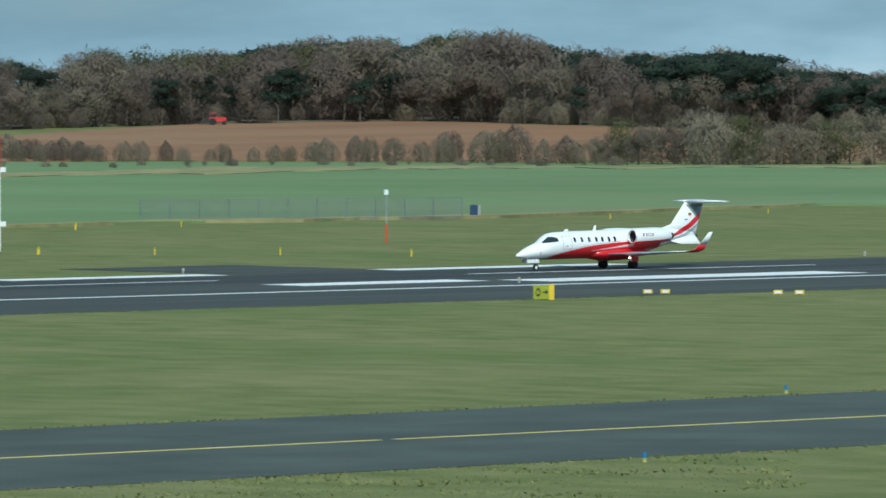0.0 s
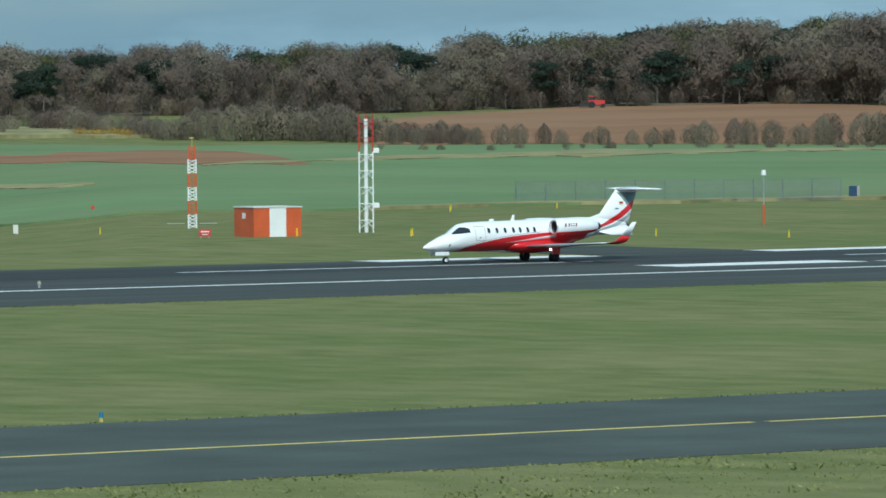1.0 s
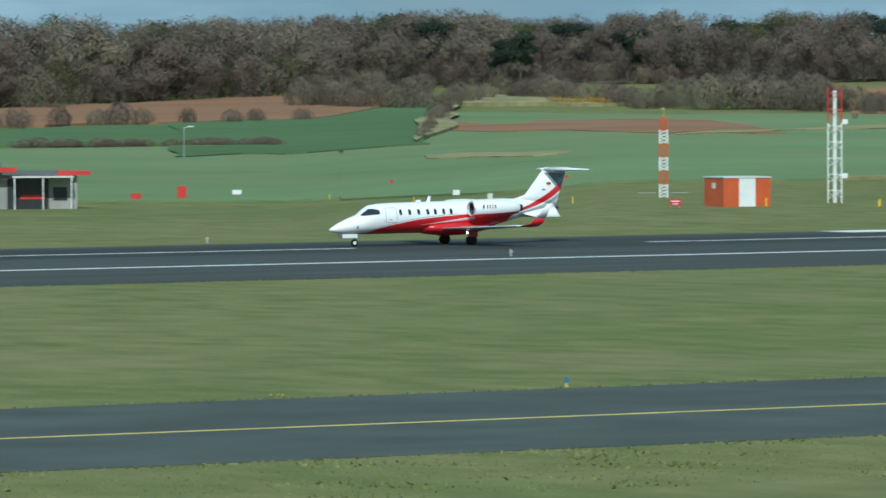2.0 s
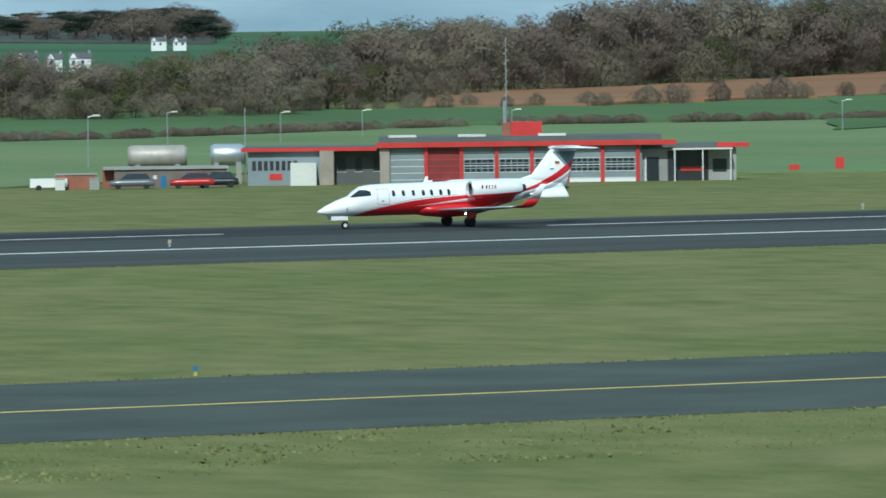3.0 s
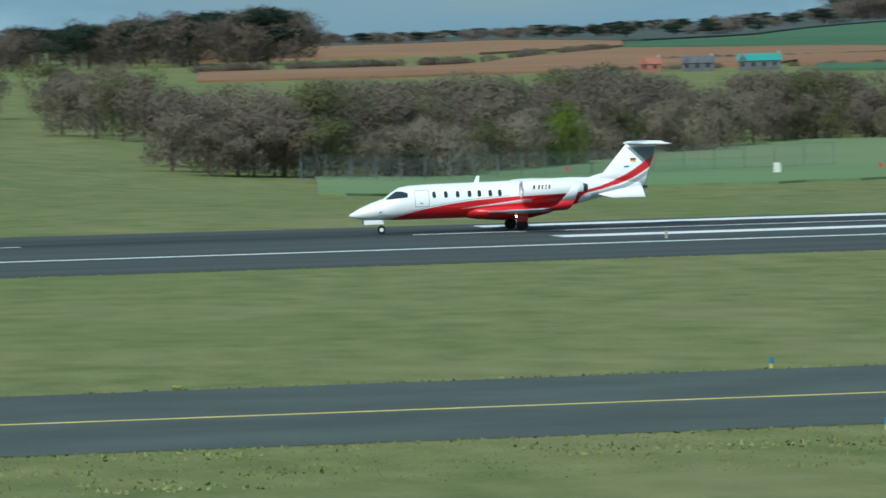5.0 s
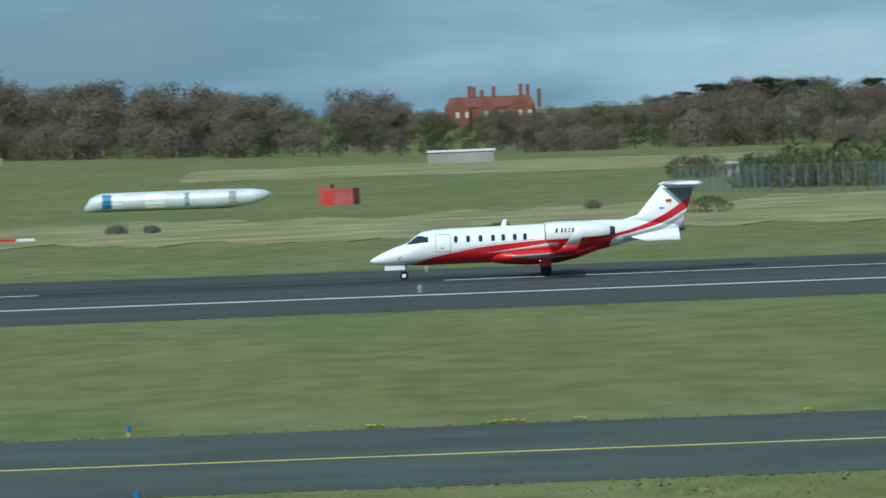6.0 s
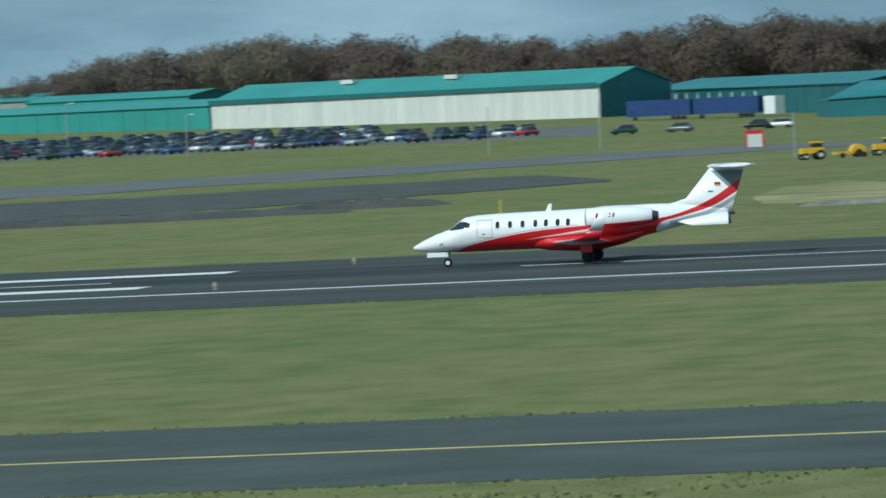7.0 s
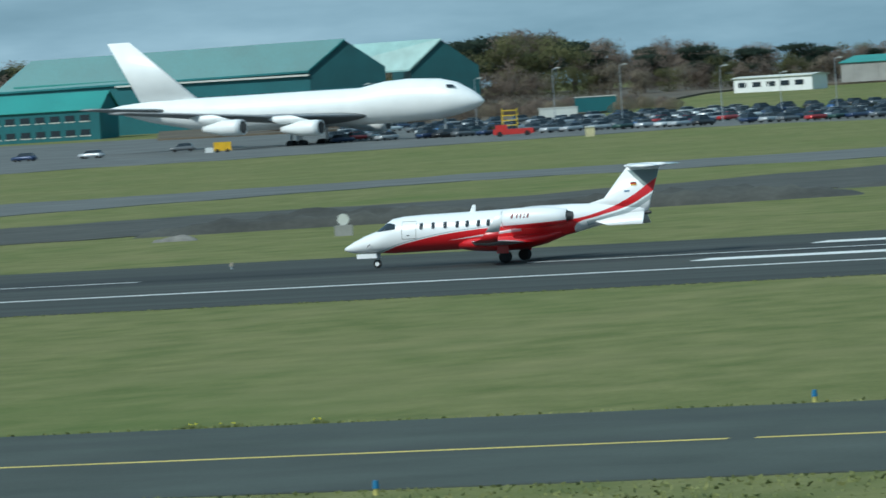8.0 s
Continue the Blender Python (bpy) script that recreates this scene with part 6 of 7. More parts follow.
wall_strip("eave_gutter", b, M_OFFWHITE, 0.0, 0.62, 10.2, 10.55, 0.7, "pale gutter along the eaves")
wall_strip("window_band", b, M_GLASS, 0.11, 0.36, 6.2, 7.2, 0.12, "dark band of windows")
for k in range(9):
    wall_strip("mullion", b, M_TEALROOF, 0.11 + 0.0278 * k, 0.114 + 0.0278 * k, 6.1, 7.3, 0.2, "")
wall_strip("roof_step", b, M_TEALROOF, 0.0, 0.95, 11.2, 11.6, 0.3, "lighter flashing where the roof steps")
bx("door_leaf", b, M_TEAL, (1.0, -0.12, -0.5), (14.5, -0.02, 7.4), "closed hangar door")
for k in range(12):
    g = Geo()
    q = k / 12
    x, y = -0.4 - 63 * q, -0.5 + 24.4 * q
    g.add([(x, y, 11.2 - 0.6 * q), (x - 1.2, y + 0.45, 11.2 - 0.6 * q), (x + 6.2, y + 2.0, 16.4 - 0.6 * q), (x + 7.2, y + 1.6, 16.4 - 0.6 * q)], [(0, 1, 2, 3)])
    part("roof_panel", g, M_TEALPATCH, b)
m, L = along(-521.0, 1140.0, -468.0, 1148.0)
b = shed("hangar_annex", "teal two-storey annex with window rows", m, L - 14, 16, 6.2, 9.6, M_TEAL, M_TEALROOF)
for r in range(2):
    for k in range(12):
        bx("window", b, M_GLASS, (1.5 + 3.1 * k, -0.1, 1.0 + 2.9 * r), (3.4 + 3.1 * k, -0.003, 2.2 + 2.9 * r))
        bx("window_frame", b, M_OFFWHITE, (1.3 + 3.1 * k, -0.08, 0.8 + 2.9 * r), (3.6 + 3.1 * k, -0.0025, 1.0 + 2.9 * r))
b = thing("second_hangar", pose(-463.5, 1281.0, zg(-463, 1281) - 0.2, 0, 0, 24), "second teal hangar with a pale patched roof", "building")
g = Geo()
g.loft([[(0, 0, -0.5), (15.0, 0, -0.5), (15.0, 0, 9.5), (7.0, 0, 15.6), (0, 0, 9.5)], [(-2, 30, -0.5), (13, 30, -0.5), (13, 30, 9.5), (5, 30, 15.6), (-2, 30, 9.5)]])
part("gable", g, M_TEALDARK, b, "dark teal gable")
g = Geo()
g.loft([[(-0.4, -0.5, 9.2), (7.0, -0.5, 15.6), (7.0, -0.5, 16.0), (-0.4, -0.5, 9.6)], [(-26, 10, 9.0), (-18, 12, 15.4), (-18, 12, 15.8), (-26, 10, 9.4)]])
part("roof", g, mat("pale patched roof", (0.28, 0.45, 0.43), 0.5, var=0.12, scale=0.2), b, "pale patched roof slope")
for x, y, w, d, h, m, lab in ((-372.0, 1130.0, 8, 4, 3.2, M_TEAL, "small teal cabin beside the apron"), (-357.0, 1062.0, 7, 3, 2.4, M_OFFWHITE, "white minibus parked beside the apron"), (-291.5, 880.2, 1.4, 1.0, 1.4, mat("cream box", (0.55, 0.5, 0.3), 0.6), "small cream electrical box on the grass")):
    b = thing("apron_box", face(x, y), lab, "cabin")
    bx("body", b, m, (-w / 2, 0, -0.1), (w / 2, d, h))
    bx("roof", b, M_OFFWHITE, (-w / 2 - 0.1, -0.1, h), (w / 2 + 0.1, d + 0.1, h + 0.15))

# ---- white jumbo airliner, parked, facing right ----
jumbo = thing("jumbo_airliner", pose(-330.9, 946.1, zg(-340, 930) - 0.15, 0, 0, -8.0) @ Matrix.Diagonal((1.14, 1, 1, 1)), "all-white four-engined jumbo airliner parked on the apron", "aircraft")
M_WINGGREY = mat("grey wing paint", (0.24, 0.25, 0.26), 0.45, var=0.04, scale=0.2)
M_JUMBO = mat("airliner white", (0.88, 0.89, 0.88), 0.35, var=0.02, scale=0.3, coat=0.3)
JH = ((0, 5.9, 0.05, 0.05), (-0.8, 6.0, 1.0, 0.9), (-2.2, 6.25, 1.9, 1.75), (-4.5, 6.6, 2.65, 2.75), (-7, 6.7, 2.95, 3.3), (-12, 6.75, 3.05, 3.55), (-16, 6.6, 3.05, 3.45), (-20, 6.2, 3.05, 3.05), (-40, 6.2, 3.05, 3.0), (-48, 6.6, 2.6, 2.6), (-55, 7.3, 1.6, 1.8), (-60, 7.9, 0.6, 0.8), (-62, 8.1, 0.1, 0.2))
g = Geo()
g.loft([[(s, ry * math.cos(a), zc + rz * math.sin(a)) for a in [2 * math.pi * k / 28 for k in range(28)]] for s, zc, ry, rz in JH])
part("fuselage", g, M_JUMBO, jumbo, "", True)
g = Geo()
for side in (-1, 1):
    g.add([(-3.6, side * 1.9, 8.45), (-4.9, side * 2.35, 8.45), (-5.1, side * 2.1, 8.95), (-4.2, side * 1.75, 8.9)], [(0, 1, 2, 3)])
part("cockpit_glass", g, M_GLASS, jumbo)
g = Geo()
foil(g, [((-46.5, 0, 8.6), (-56.5, 0, 8.4), 1.0, (0, 1, 0)), ((-58.0, 0, 19.2), (-61.8, 0, 19.2), 0.5, (0, 1, 0))])
part("fin", g, M_JUMBO, jumbo, "", True)
for side in (-1, 1):
    g = Geo()
    foil(g, [((-51, side * 1.2, 7.4), (-59, side * 1.2, 7.4), 0.8, (0, 0, 1)), ((-59.5, side * 9.5, 8.3), (-62.5, side * 9.5, 8.3), 0.3, (0, 0, 1))])
    part("tailplane", g, M_WINGGREY, jumbo, "grey tailplane", True)
    g = Geo()
    foil(g, [((-18, side * 2.6, 4.6), (-32, side * 2.6, 4.4), 1.6, (0, 0, 1)), ((-29, side * 12, 5.4), (-37, side * 12, 5.3), 0.9, (0, 0, 1)), ((-43.5, side * 30, 7.4), (-47, side * 30, 7.4), 0.4, (0, 0, 1))])
    part("wing", g, M_WINGGREY, jumbo, "broad swept grey wing", True)
    for sy, sx in ((11.7, -21.5), (20.8, -29.8)):
        g = Geo()
        zc = 3.1 + (sy - 11) * 0.09
        g.loft([[(sx + q, side * sy + r * math.cos(a), zc + r * math.sin(a)) for a in [2 * math.pi * k / 20 for k in range(20)]] for q, r in ((0.2, 1.05), (0.35, 1.25), (-0.8, 1.35), (-3.0, 1.25), (-4.4, 0.9), (-6.2, 0.45))])
        e = part("engine", g, M_JUMBO, jumbo, "white engine nacelle", True)
        g = Geo()
        g.rod((sx + 0.36, side * sy, zc), (sx + 0.30, side * sy, zc), 1.03, 1.03, 18)
        part("intake", g, M_DARK, e, "dark intake")
        g = Geo()
        foil(g, [((sx - 1.2, side * sy, zc + 1.2), (sx - 6.5, side * sy, zc + 0.8), 0.4, (0, 1, 0)), ((sx - 4.5, side * sy, zc + 2.3), (sx - 9, side * sy, zc + 2.2), 0.4, (0, 1, 0))])
        part("pylon", g, M_JUMBO, e, "", True)
for x, ys in ((-6.5, (-0.5, 0.5)), (-27.5, (-5.6, -4.6, 4.6, 5.6)), (-29.2, (-5.6, -4.6, 4.6, 5.6)), (-31, (-2.2, -1.2, 1.2, 2.2))):
    for y in ys:
        rod("wheel", jumbo, M_TYRE, (x, y - 0.25, 0.62), (x, y + 0.25, 0.62), 0.62, 0.62, 14)
for x, y, z in ((-6.5, 0, 3.6), (-28.3, -5.1, 4.4), (-28.3, 5.1, 4.4), (-31, -1.7, 3.6), (-31, 1.7, 3.6)):
    rod("gear_leg", jumbo, M_STEEL, (x, y, 0.6), (x, y, z), 0.22)
tg = thing("tow_tractor", face(-318.0, 922.0), "low red aircraft tow tractor", "vehicle")
bx("body", tg, M_REDPAINT, (-3.2, 0, 0.35), (3.2, 2.2, 1.2))
bx("cab", tg, M_REDPAINT, (-2.8, 0.3, 1.2), (-1.0, 1.9, 1.9))
for q in (-2.2, 2.2):
    rod("wheel", tg, M_TYRE, (q, -0.1, 0.4), (q, 0.3, 0.4), 0.45, 0.45, 12)
ld = thing("access_steps", face(-326.0, 944.0), "yellow access steps beside the airliner nose", "steps")
for q in (-1.2, 1.2):
    rod("rail", ld, M_YELLOW, (q, 0, 0), (q, 0, 4.2), 0.1)
for k in range(5):
    bx("tread", ld, M_YELLOW, (-1.2, -0.3, 0.6 + 0.8 * k), (1.2, 0.3, 0.75 + 0.8 * k))
ct = thing("ground_cart", face(-367.0, 918.0), "yellow ground power cart with a white box", "vehicle")
bx("body", ct, M_DIGGER, (-0.6, 0, 0.3), (2.2, 1.6, 1.7))
bx("box", ct, M_WHITE, (-2.0, 0, 0.1), (-0.7, 1.2, 0.9), "white box")
for q in (0, 1.6):
    rod("wheel", ct, M_TYRE, (q, -0.05, 0.3), (q, 0.2, 0.3), 0.32, 0.32, 10)

# ---- snow clearing tractors and brushes ----
tx = thing("snow_tractor", pose(0, 0, 0), "yellow airfield tractor with cab and dark wheels", "tractor", "parked snow tractors")
bx("bonnet", tx, M_DIGGER, (-1.25, -0.45, 0.6), (-0.1, 0.45, 1.15), "yellow bonnet")
cb = bx("cab", tx, M_DIGGER, (-0.1, -0.55, 0.7), (0.95, 0.55, 1.2), "yellow cab base")
bx("cab_glass", cb, M_GLASS, (-0.05, -0.5, 1.2), (0.85, 0.5, 1.62), "dark cab glass")
bx("cab_roof", cb, M_DIGGER, (-0.15, -0.58, 1.62), (0.95, 0.58, 1.76))
for x, r in ((-0.9, 0.34), (0.6, 0.48)):
    for y in (-0.72, 0.5):
        w = rod("wheel", tx, M_TYRE, (x, y, r), (x, y + 0.22, r), r, r, 14)
        rod("rim", w, M_OFFWHITE, (x, y - 0.01, r), (x, y + 0.0, r), r * 0.45, r * 0.45, 10, "pale rim")
br = thing("snow_brush", pose(0, 0, 0), "yellow towed runway brush with arched cover", "machine", "parked snow brushes")
bx("frame", br, M_DIGGER, (-1.7, -0.4, 0.35), (1.5, 0.4, 0.6), "yellow frame")
g = Geo()
g.loft([[(0.75 + 0.75 * math.cos(a) * r, y, 0.55 + 0.75 * math.sin(a) * r) for a in [math.pi * k / 10 for k in range(11)] for r in (1.0,)] + [(0.0, y, 0.5)] for y in (-0.5, 0.5)])
part("brush_cover", g, M_DIGGER, br, "arched yellow cover")
rod("brush_roll", br, M_TYRE, (0.75, -0.55, 0.42), (0.75, 0.55, 0.42), 0.4, 0.4, 12, "dark brush")
rod("wheel", br, M_TYRE, (-0.9, -0.5, 0.25), (-0.9, -0.3, 0.25), 0.26, 0.26, 10)
rod("wheel", br, M_TYRE, (1.3, -0.5, 0.25), (1.3, -0.3, 0.25), 0.26, 0.26, 10)
spots = ((-62.0, 561.0), (-59.0, 566.3), (-55.9, 569.7), (-53.0, 576.0), (-51.2, 586.0), (-47.8, 589.6), (-45.0, 596.9), (-41.9, 603.2))
for k, (x, y) in enumerate(spots):
    o = tx if k % 2 == 0 else br
    if k < 2:
        o.matrix_basis = face(x, y, 20)
    else:
        copy_thing(o, face(x, y, 20))

# ---- derelict fuselage, red container, low shed ----
fu = thing("derelict_fuselage", face(-12.2, 476.3, -9), "bare silver aircraft fuselage lying in the grass", "aircraft hulk")
g = Geo()
g.loft([[(s, 0.78 * r * math.cos(a), 0.80 + up + 0.80 * r * math.sin(a)) for a in [2 * math.pi * k / 20 for k in range(20)]] for s, r, up in ((-7.9, 0.25, -0.5), (-7.4, 0.75, -0.2), (-6.6, 0.95, 0), (-3, 1, 0), (4, 1, 0), (6.5, 0.82, 0.1), (7.6, 0.5, 0.2), (8.1, 0.15, 0.25))])
part("shell", g, mat("dull pale aluminium", (0.62, 0.68, 0.70), 0.45, metal=0.15, var=0.08, scale=0.5, fine=4), fu, "", True)
for x0, x1, m in ((-6.3, -5.5, M_BLUE), (-5.4, -4.6, M_WHITE), (-2.6, -0.9, M_WHITE), (0.8, 1.2, M_BLUEGREY), (4.6, 5.2, M_GREY)):
    g = Geo()
    g.loft([[(x, -0.80 * math.cos(a), 0.8 + 0.82 * math.sin(a)) for a in (-0.75, -0.3, 0.2, 0.6, 0.9)] for x in (x0, x1)], closed=False, caps=False)
    part("door_panel", g, m, fu, "painted panel on the side")
cn = thing("red_container", face(0.0, 468.5, -14), "faded red steel container in the grass", "container")
bx("body", cn, mat("faded red steel", (0.36, 0.08, 0.07), 0.7, var=0.12), (0, 0, -0.1), (3.0, 2.2, 1.4))
bx("end_door", cn, M_REDPAINT, (0.4, -0.03, 0.0), (1.3, -0.004, 1.2), "brighter red door")
bx("roof_box", cn, M_BRICK, (-0.1, 0.3, 1.4), (1.0, 1.6, 1.75))
s5 = thing("low_shed", face(6.7, 727.7), "long low grey shed with a white roof edge", "shed")
bx("wall", s5, M_GREY, (0, 0, -0.2), (8.2, 5, 1.4))
bx("roof_edge", s5, M_WHITE, (-0.1, -0.15, 1.4), (8.4, 5.1, 1.62), "white roof edge")
k5 = thing("guard_kiosk", face(37.7, 548.0), "small pale kiosk beside green bushes", "kiosk")
bx("wall", k5, M_OFFWHITE, (-0.5, 0, -0.1), (0.6, 1, 1.1))
bx("roof", k5, M_OFFWHITE, (-0.8, -0.3, 1.1), (0.9, 1.3, 1.3))
bx("window", k5, M_DARK, (-0.1, -0.02, 0.5), (0.35, -0.003, 0.95))
# mansion
ms = thing("red_mansion", pose(5.0, 1240.0, 0.0), "large red stone mansion with gables and chimneys", "house")
M_REDSTONE = mat("red sandstone", (0.20, 0.078, 0.052), 0.85, var=0.1, scale=0.4, fine=4)
bx("wall", ms, M_REDSTONE, (0.5, 0, -1), (19.0, 9, 5.2))
for x0, w in ((1.0, 4.5), (7.2, 3.6), (13.5, 5.0)):
    g = Geo()
    g.loft([[(x0, y, -1), (x0 + w, y, -1), (x0 + w, y, 4.9), (x0 + w / 2, y, 7.4), (x0, y, 4.9)] for y in (-0.8, 4)])
    part("gable", g, M_REDSTONE, ms, "red stone gable")
g = Geo()
g.loft([[(0.3, -0.2, 5.0), (19.2, -0.2, 5.0)], [(1.6, 4.5, 7.2), (18.0, 4.5, 7.2)], [(0.3, 9.2, 5.0), (19.2, 9.2, 5.0)]], closed=False, caps=False)
part("roof", g, mat("red roof tiles", (0.19, 0.07, 0.05), 0.8, var=0.1), ms, "red pitched roof")
for x, h in ((5.7, 9.4), (6.6, 9.3), (10.6, 9.2), (16.2, 9.6), (17.6, 9.4), (19.9, 8.4), (8.2, 8.6)):
    bx("chimney", ms, M_REDSTONE, (x - 0.4, 4.0, 4.5), (x + 0.4, 5.0, h), "red stone chimney")
for x in (3.1, 5.0, 9.0, 12.0, 15.9, 17.9):
    bx("window", ms, M_OFFWHITE, (x - 0.3, -0.9, 3.0), (x + 0.3, -0.82, 4.2), "pale window")
gb = thing("green_roof_barn", face(140.0, 1440.0, 0, 1.0), "green-roofed farm barn on the hill", "barn")
bx("wall", gb, M_OFFWHITE, (-5, 0, -3), (5, 8, 1.0))
bx("roof", gb, M_TEALROOF, (-5.2, -0.2, 1.0), (5.2, 8.2, 2.2), "green roof")


# ---- houses and farms on the hills ----
def cottage(x, y, w, h, wall, roof, label, dz=0.0):
    c = thing("cottage", face(x, y, 0, dz) @ Matrix.Scale(0.7, 4), label, "house", "hillside houses")
    bx("wall", c, wall, (-w / 2, 0, -2), (w / 2, 5, h))
    g = Geo()
    g.loft([[(-w / 2 - 0.3, -0.3, h), (-w / 2 - 0.3, 2.5, h + 2.0), (-w / 2 - 0.3, 5.3, h)], [(w / 2 + 0.3, -0.3, h), (w / 2 + 0.3, 2.5, h + 2.0), (w / 2 + 0.3, 5.3, h)]])
    part("roof", g, roof, c, "pitched roof")
    for k in range(max(1, int(w / 3))):
        bx("window", c, M_GLASS, (-w / 2 + 0.8 + 3 * k, -0.05, 0.6), (-w / 2 + 1.8 + 3 * k, -0.003, 1.8))
    bx("chimney", c, M_GREY, (w / 2 - 0.9, 2.2, h + 1), (w / 2 - 0.2, 2.9, h + 2.7))
    g = Geo()
    g.loft([[(-w / 2, -0.06, h), (-w / 2 + 2.6, -0.06, h), (-w / 2 + 1.3, -0.06, h + 1.9)], [(-w / 2, 2.5, h), (-w / 2 + 2.6, 2.5, h), (-w / 2 + 1.3, 2.5, h + 1.9)]])
    part("gable", g, wall, c, "white gable")


for x, y, w, h in ((563.0, 1281.0, 7, 2.6), (569.0, 1279.0, 5, 2.2), (574.5, 1277.0, 7, 2.4)):
    cottage(x, y, w, h, M_WHITE, M_ROOF, "white-walled cottage with a slate roof", 1.8)
for x, y, w, h in ((832.0, 1813.0, 7, 2.4), (838.5, 1811.0, 6, 2.0)):
    cottage(x, y, w, h, M_WHITE, M_ROOF, "white hillside cottage with a slate roof", 2.0)
for x, y, w, h in ((417.0, 1211.0, 5, 1.6), (421.5, 1209.0, 7, 2.2), (427.0, 1207.0, 5, 1.8), (430.5, 1206.0, 5, 1.6)):
    cottage(x, y, w, h, M_WHITE, M_ROOF, "white hillside farmhouse with a slate roof", 0.6)
for x, y, w, h, m in ((288.0, 1165.0, 6, 2.0, M_BRICK), (297.0, 1162.0, 9, 2.0, M_ROOF), (309.0, 1160.0, 12, 2.2, M_TEALROOF)):
    cottage(x, y, w, h, M_BRICK if m is M_BRICK else M_ROOF, m, "low farm building with a sheet roof", 0.3)

# ---- tractor in the ploughed field ----
ft = thing("farm_tractor", face(917.5, 1111.8), "small red farm tractor in the ploughed field", "tractor")
bx("bonnet", ft, M_REDPAINT, (0.0, -0.6, 0.9), (2.2, 0.6, 1.9), "red bonnet")
cb = bx("cab", ft, M_REDPAINT, (-1.6, -0.7, 1.0), (0.0, 0.7, 1.9))
bx("cab_glass", cb, M_GLASS, (-1.5, -0.65, 1.9), (-0.1, 0.65, 2.7))
bx("cab_roof", cb, M_REDPAINT, (-1.6, -0.7, 2.7), (0.0, 0.7, 2.9))
bx("plough", ft, M_DARK, (-3.8, -1.2, 0.4), (-1.7, 1.2, 1.1), "dark plough behind")
for x, r in ((-0.9, 0.85), (1.7, 0.55)):
    for y in (-0.95, 0.6):
        rod("wheel", ft, M_TYRE, (x, y, r), (x, y + 0.35, r), r, r, 14)

# ---- special trees and bushes ----
rr = random.Random(21)
trunk, tips = branchy(rr, 8.2, 22, 0.42)
big = thing("round_tree", face(46.0, 343.0), "broad round leafless tree with golden-brown twigs", "tree")
part("trunk", trunk, M_BARK, big)
g = Geo()
for k in range(20000):
    a, e = rr.uniform(0, 6.28), math.asin(rr.uniform(-0.62, 1))
    rad = rr.uniform(0.25, 1.0) ** 0.4 * (1 + 0.08 * math.sin(5 * a) * math.cos(3 * e))
    p = Vector((math.cos(a) * math.cos(e) * 5.0 * rad, math.sin(a) * math.cos(e) * 5.0 * rad, max(0.15 + 0.8 * rr.random(), 3.2 + 4.3 * math.sin(e) * rad)))
    flake(g, p, p - Vector((0, 0, 2.2)) + Vector((rr.gauss(0, 1), rr.gauss(0, 1), rr.gauss(0, 1))), rr.uniform(0.02, 0.045), rr.uniform(0.25, 0.6), rr)
M_GOLD = mat("golden brown twigs", (0.215, 0.160, 0.090), 0.95, var=0.15, scale=0.5, fine=5)
see_through(M_GOLD, 0.6)
part("crown", g, M_GOLD, big)
M_DARKLEAF = mat("dark evergreen leaf", (0.055, 0.075, 0.022), 0.9, var=0.25, scale=0.5, fine=4)
for x, y, h, w, m, lab, n in ((33.8, 540.0, 2.2, 3.2, M_OLIVE, "low olive-green bush in rough grass", 1500), (40.5, 470.0, 3.6, 3.4, M_DARKLEAF, "dark evergreen bush behind the fence", 2600), (44.5, 468.0, 4.0, 3.6, M_DARKLEAF, "dark evergreen bush behind the fence", 2600), (48.5, 462.0, 4.0, 3.8, M_DARKLEAF, "dark evergreen bush behind the fence", 2600), (37.0, 476.0, 3.0, 2.6, M_DARKLEAF, "dark evergreen bush behind the fence", 1800), (52.5, 452.0, 3.6, 3.4, M_OLIVE, "olive-green bush behind the fence", 1800), (14.8, 340.8, 0.75, 0.9, M_FRESH, "small yellow-flowering gorse bush", 500), (-12.0, 385.0, 0.6, 0.8, M_TWIG, "small brown tussock in rough grass", 400), (-9.5, 384.0, 0.5, 0.6, M_TWIG, "small brown tussock in rough grass", 300), (29.5, 382.0, 1.2, 2.0, M_OLIVE, "low olive scrub in rough grass", 700), (22.0, 410.0, 0.6, 0.7, M_TWIG2, "small scrub bush in rough grass", 300), (132.9, 538.2, 6.6, 2.6, M_FRESH, "fresh bright green tree among bare ones", 3000), (-48.0, 965.0, 2.4, 3.0, M_OLIVE, "green garden bush by the cottage", 800)):
    b = thing("bush" if h < 5 else "green_tree", face(x, y), lab, "bush" if h < 5 else "tree")
    t, _ = branchy(rr, h, 6)
    part("trunk", t, M_BARK, b)
    part("crown", dome_crown(rr, h, w, n, 0.28 if h < 1.5 else 0.42), m, b)

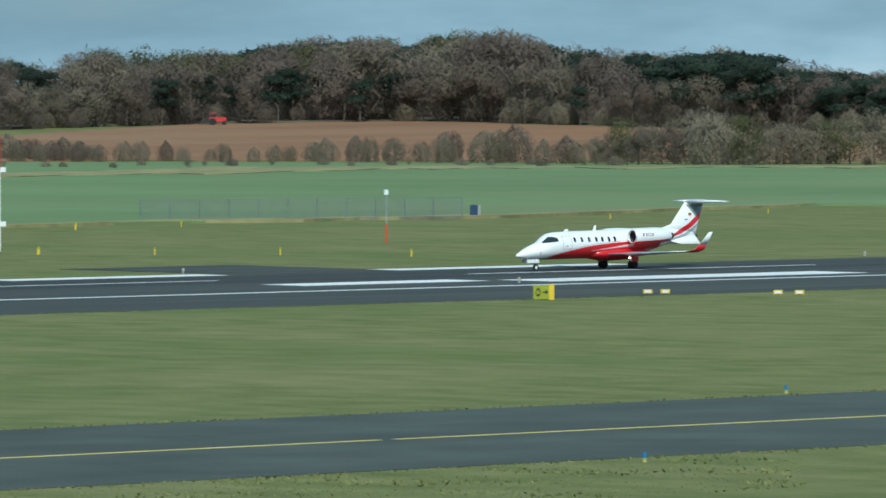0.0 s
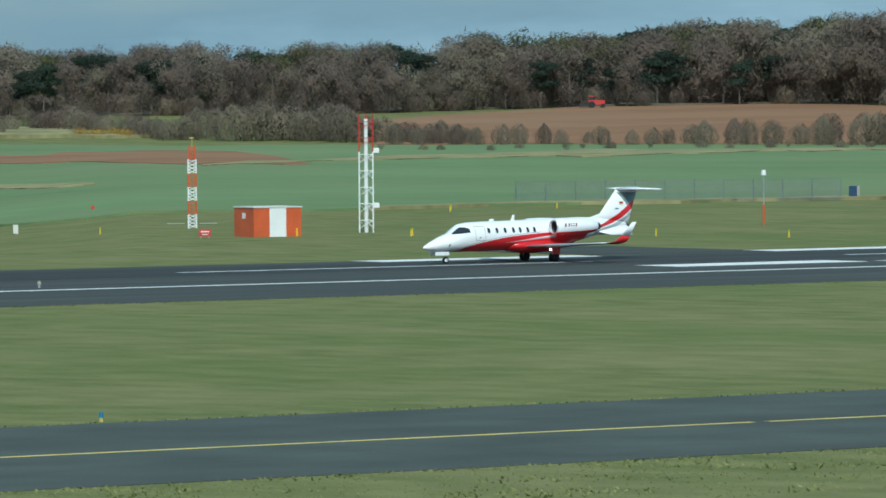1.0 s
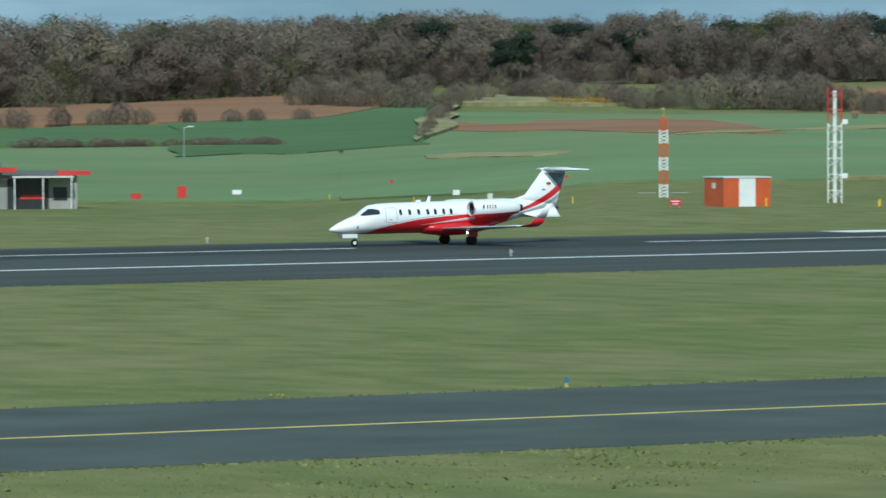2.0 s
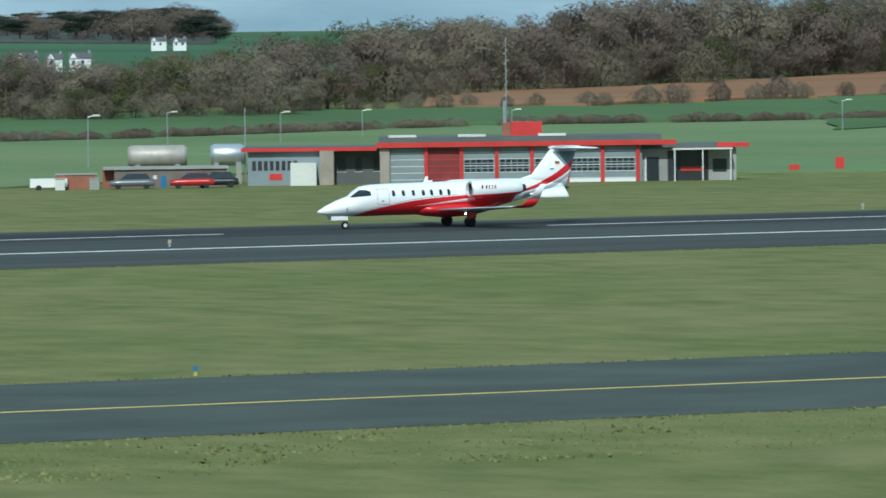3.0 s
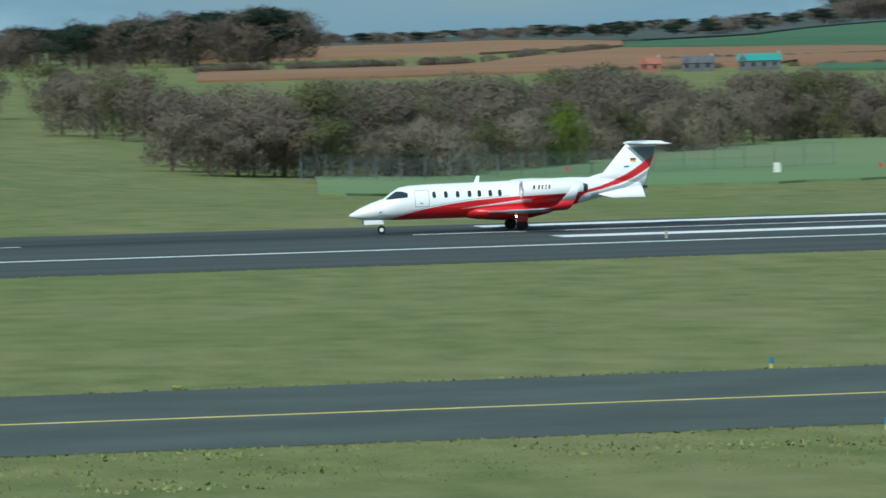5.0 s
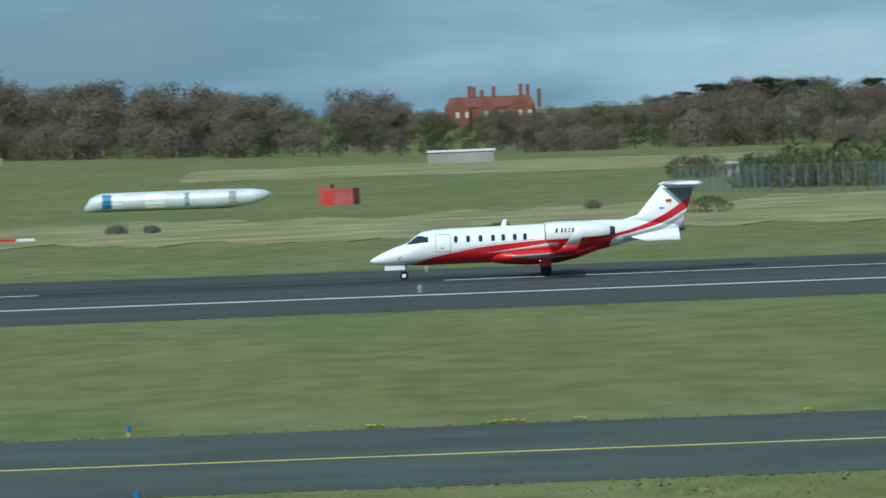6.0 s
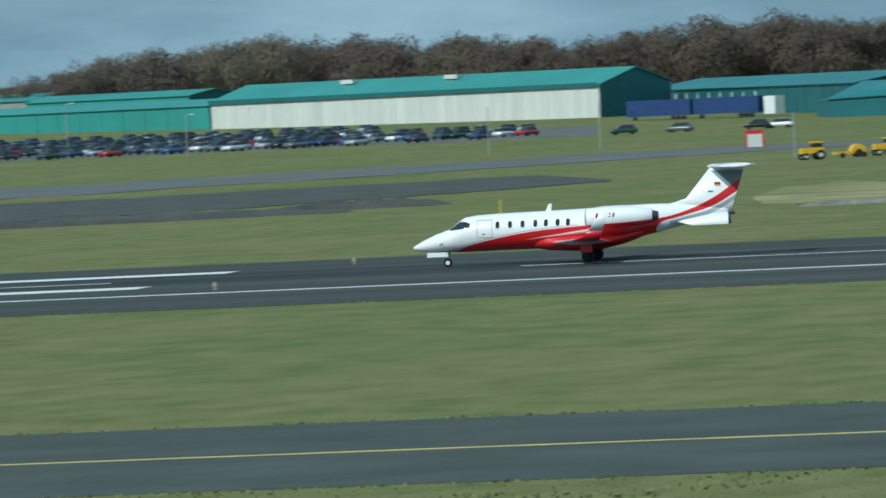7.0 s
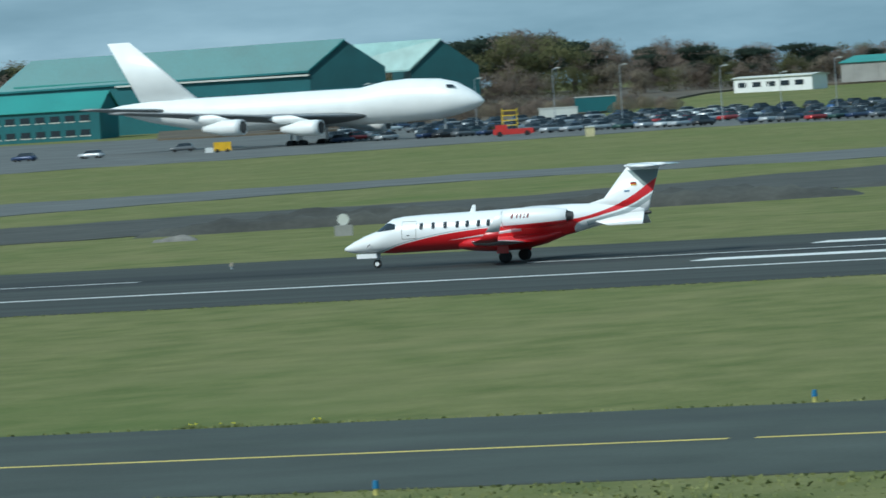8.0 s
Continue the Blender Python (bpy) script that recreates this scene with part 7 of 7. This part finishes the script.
# ---- earth heaps, rubble, marker stones ----
def heap(name, x, y, w, d, h, m, label, lumps=60):
    g = Geo()
    n1, n2 = 26, 10
    vs = []
    for j in range(n2 + 1):
        for i in range(n1 + 1):
            u, v = i / n1 * 2 - 1, j / n2 * 2 - 1
            q = max(0, 1 - u * u) ** 0.6 * max(0, 1 - v * v) ** 0.8
            z = h * q * (0.75 + 0.5 * noise.noise((u * w * 0.4, v * 2, x))) - 0.05
            vs.append((u * w / 2, v * d / 2, z))
    g.add(vs, [(j * (n1 + 1) + i, j * (n1 + 1) + i + 1, (j + 1) * (n1 + 1) + i + 1, (j + 1) * (n1 + 1) + i) for j in range(n2) for i in range(n1)])
    o = part(name, g, m, None, "", True)
    o.matrix_basis = face(x, y)
    return tagged(o, label, "heap")


heap("earth_heap", -139.0, 360.0, 27, 8, 1.3, M_EARTH, "long dark heap of dug earth on the grass")
heap("earth_heap", -118.0, 368.0, 26, 8, 1.4, M_EARTH, "long dark heap of dug earth on the grass")
heap("earth_heap", -96.0, 402.0, 40, 10, 0.8, M_EARTH, "low dark heap of dug earth on the grass")
heap("earth_heap", -78.0, 415.0, 14, 6, 0.9, M_EARTH, "small dark heap of dug earth on the grass")
heap("gravel_heap", -141.4, 337.5, 3.0, 2.5, 0.55, M_RUBBLE, "small pale heap of gravel on the grass")
heap("rubble_strip", -34.5, 356.0, 7.0, 2.5, 0.4, M_RUBBLE, "flat spread of broken grey rubble")
heap("rubble_strip", -26.5, 360.0, 5.0, 2.0, 0.3, M_RUBBLE, "flat spread of broken grey rubble")
rb = thing("stone_marker", face(-126.4, 327.9), "pale round-topped stone marker on a block", "marker")
bx("block", rb, M_GREY, (-0.55, -0.3, -0.1), (0.55, 0.3, 0.65))
rod("disc", rb, M_OFFWHITE, (0, -0.1, 1.0), (0, 0.1, 1.0), 0.36, 0.36, 16, "pale round disc")
for k in range(10):
    q = k / 9
    s = thing("marker_block", face(-107.0 + 9.5 * q, 397.5 + 8 * q), "small pale concrete marker block", "marker", "row of marker blocks")
    bx("block", s, M_OFFWHITE, (-0.16, -0.16, -0.1), (0.16, 0.16, 0.32))
    bx("cap", s, M_GREY, (-0.19, -0.19, 0.32), (0.19, 0.19, 0.38))


def motions():
    walk(jet, [(t, pose(x, JET_Y, 0.045)) for t, x in JET_X])


motions()
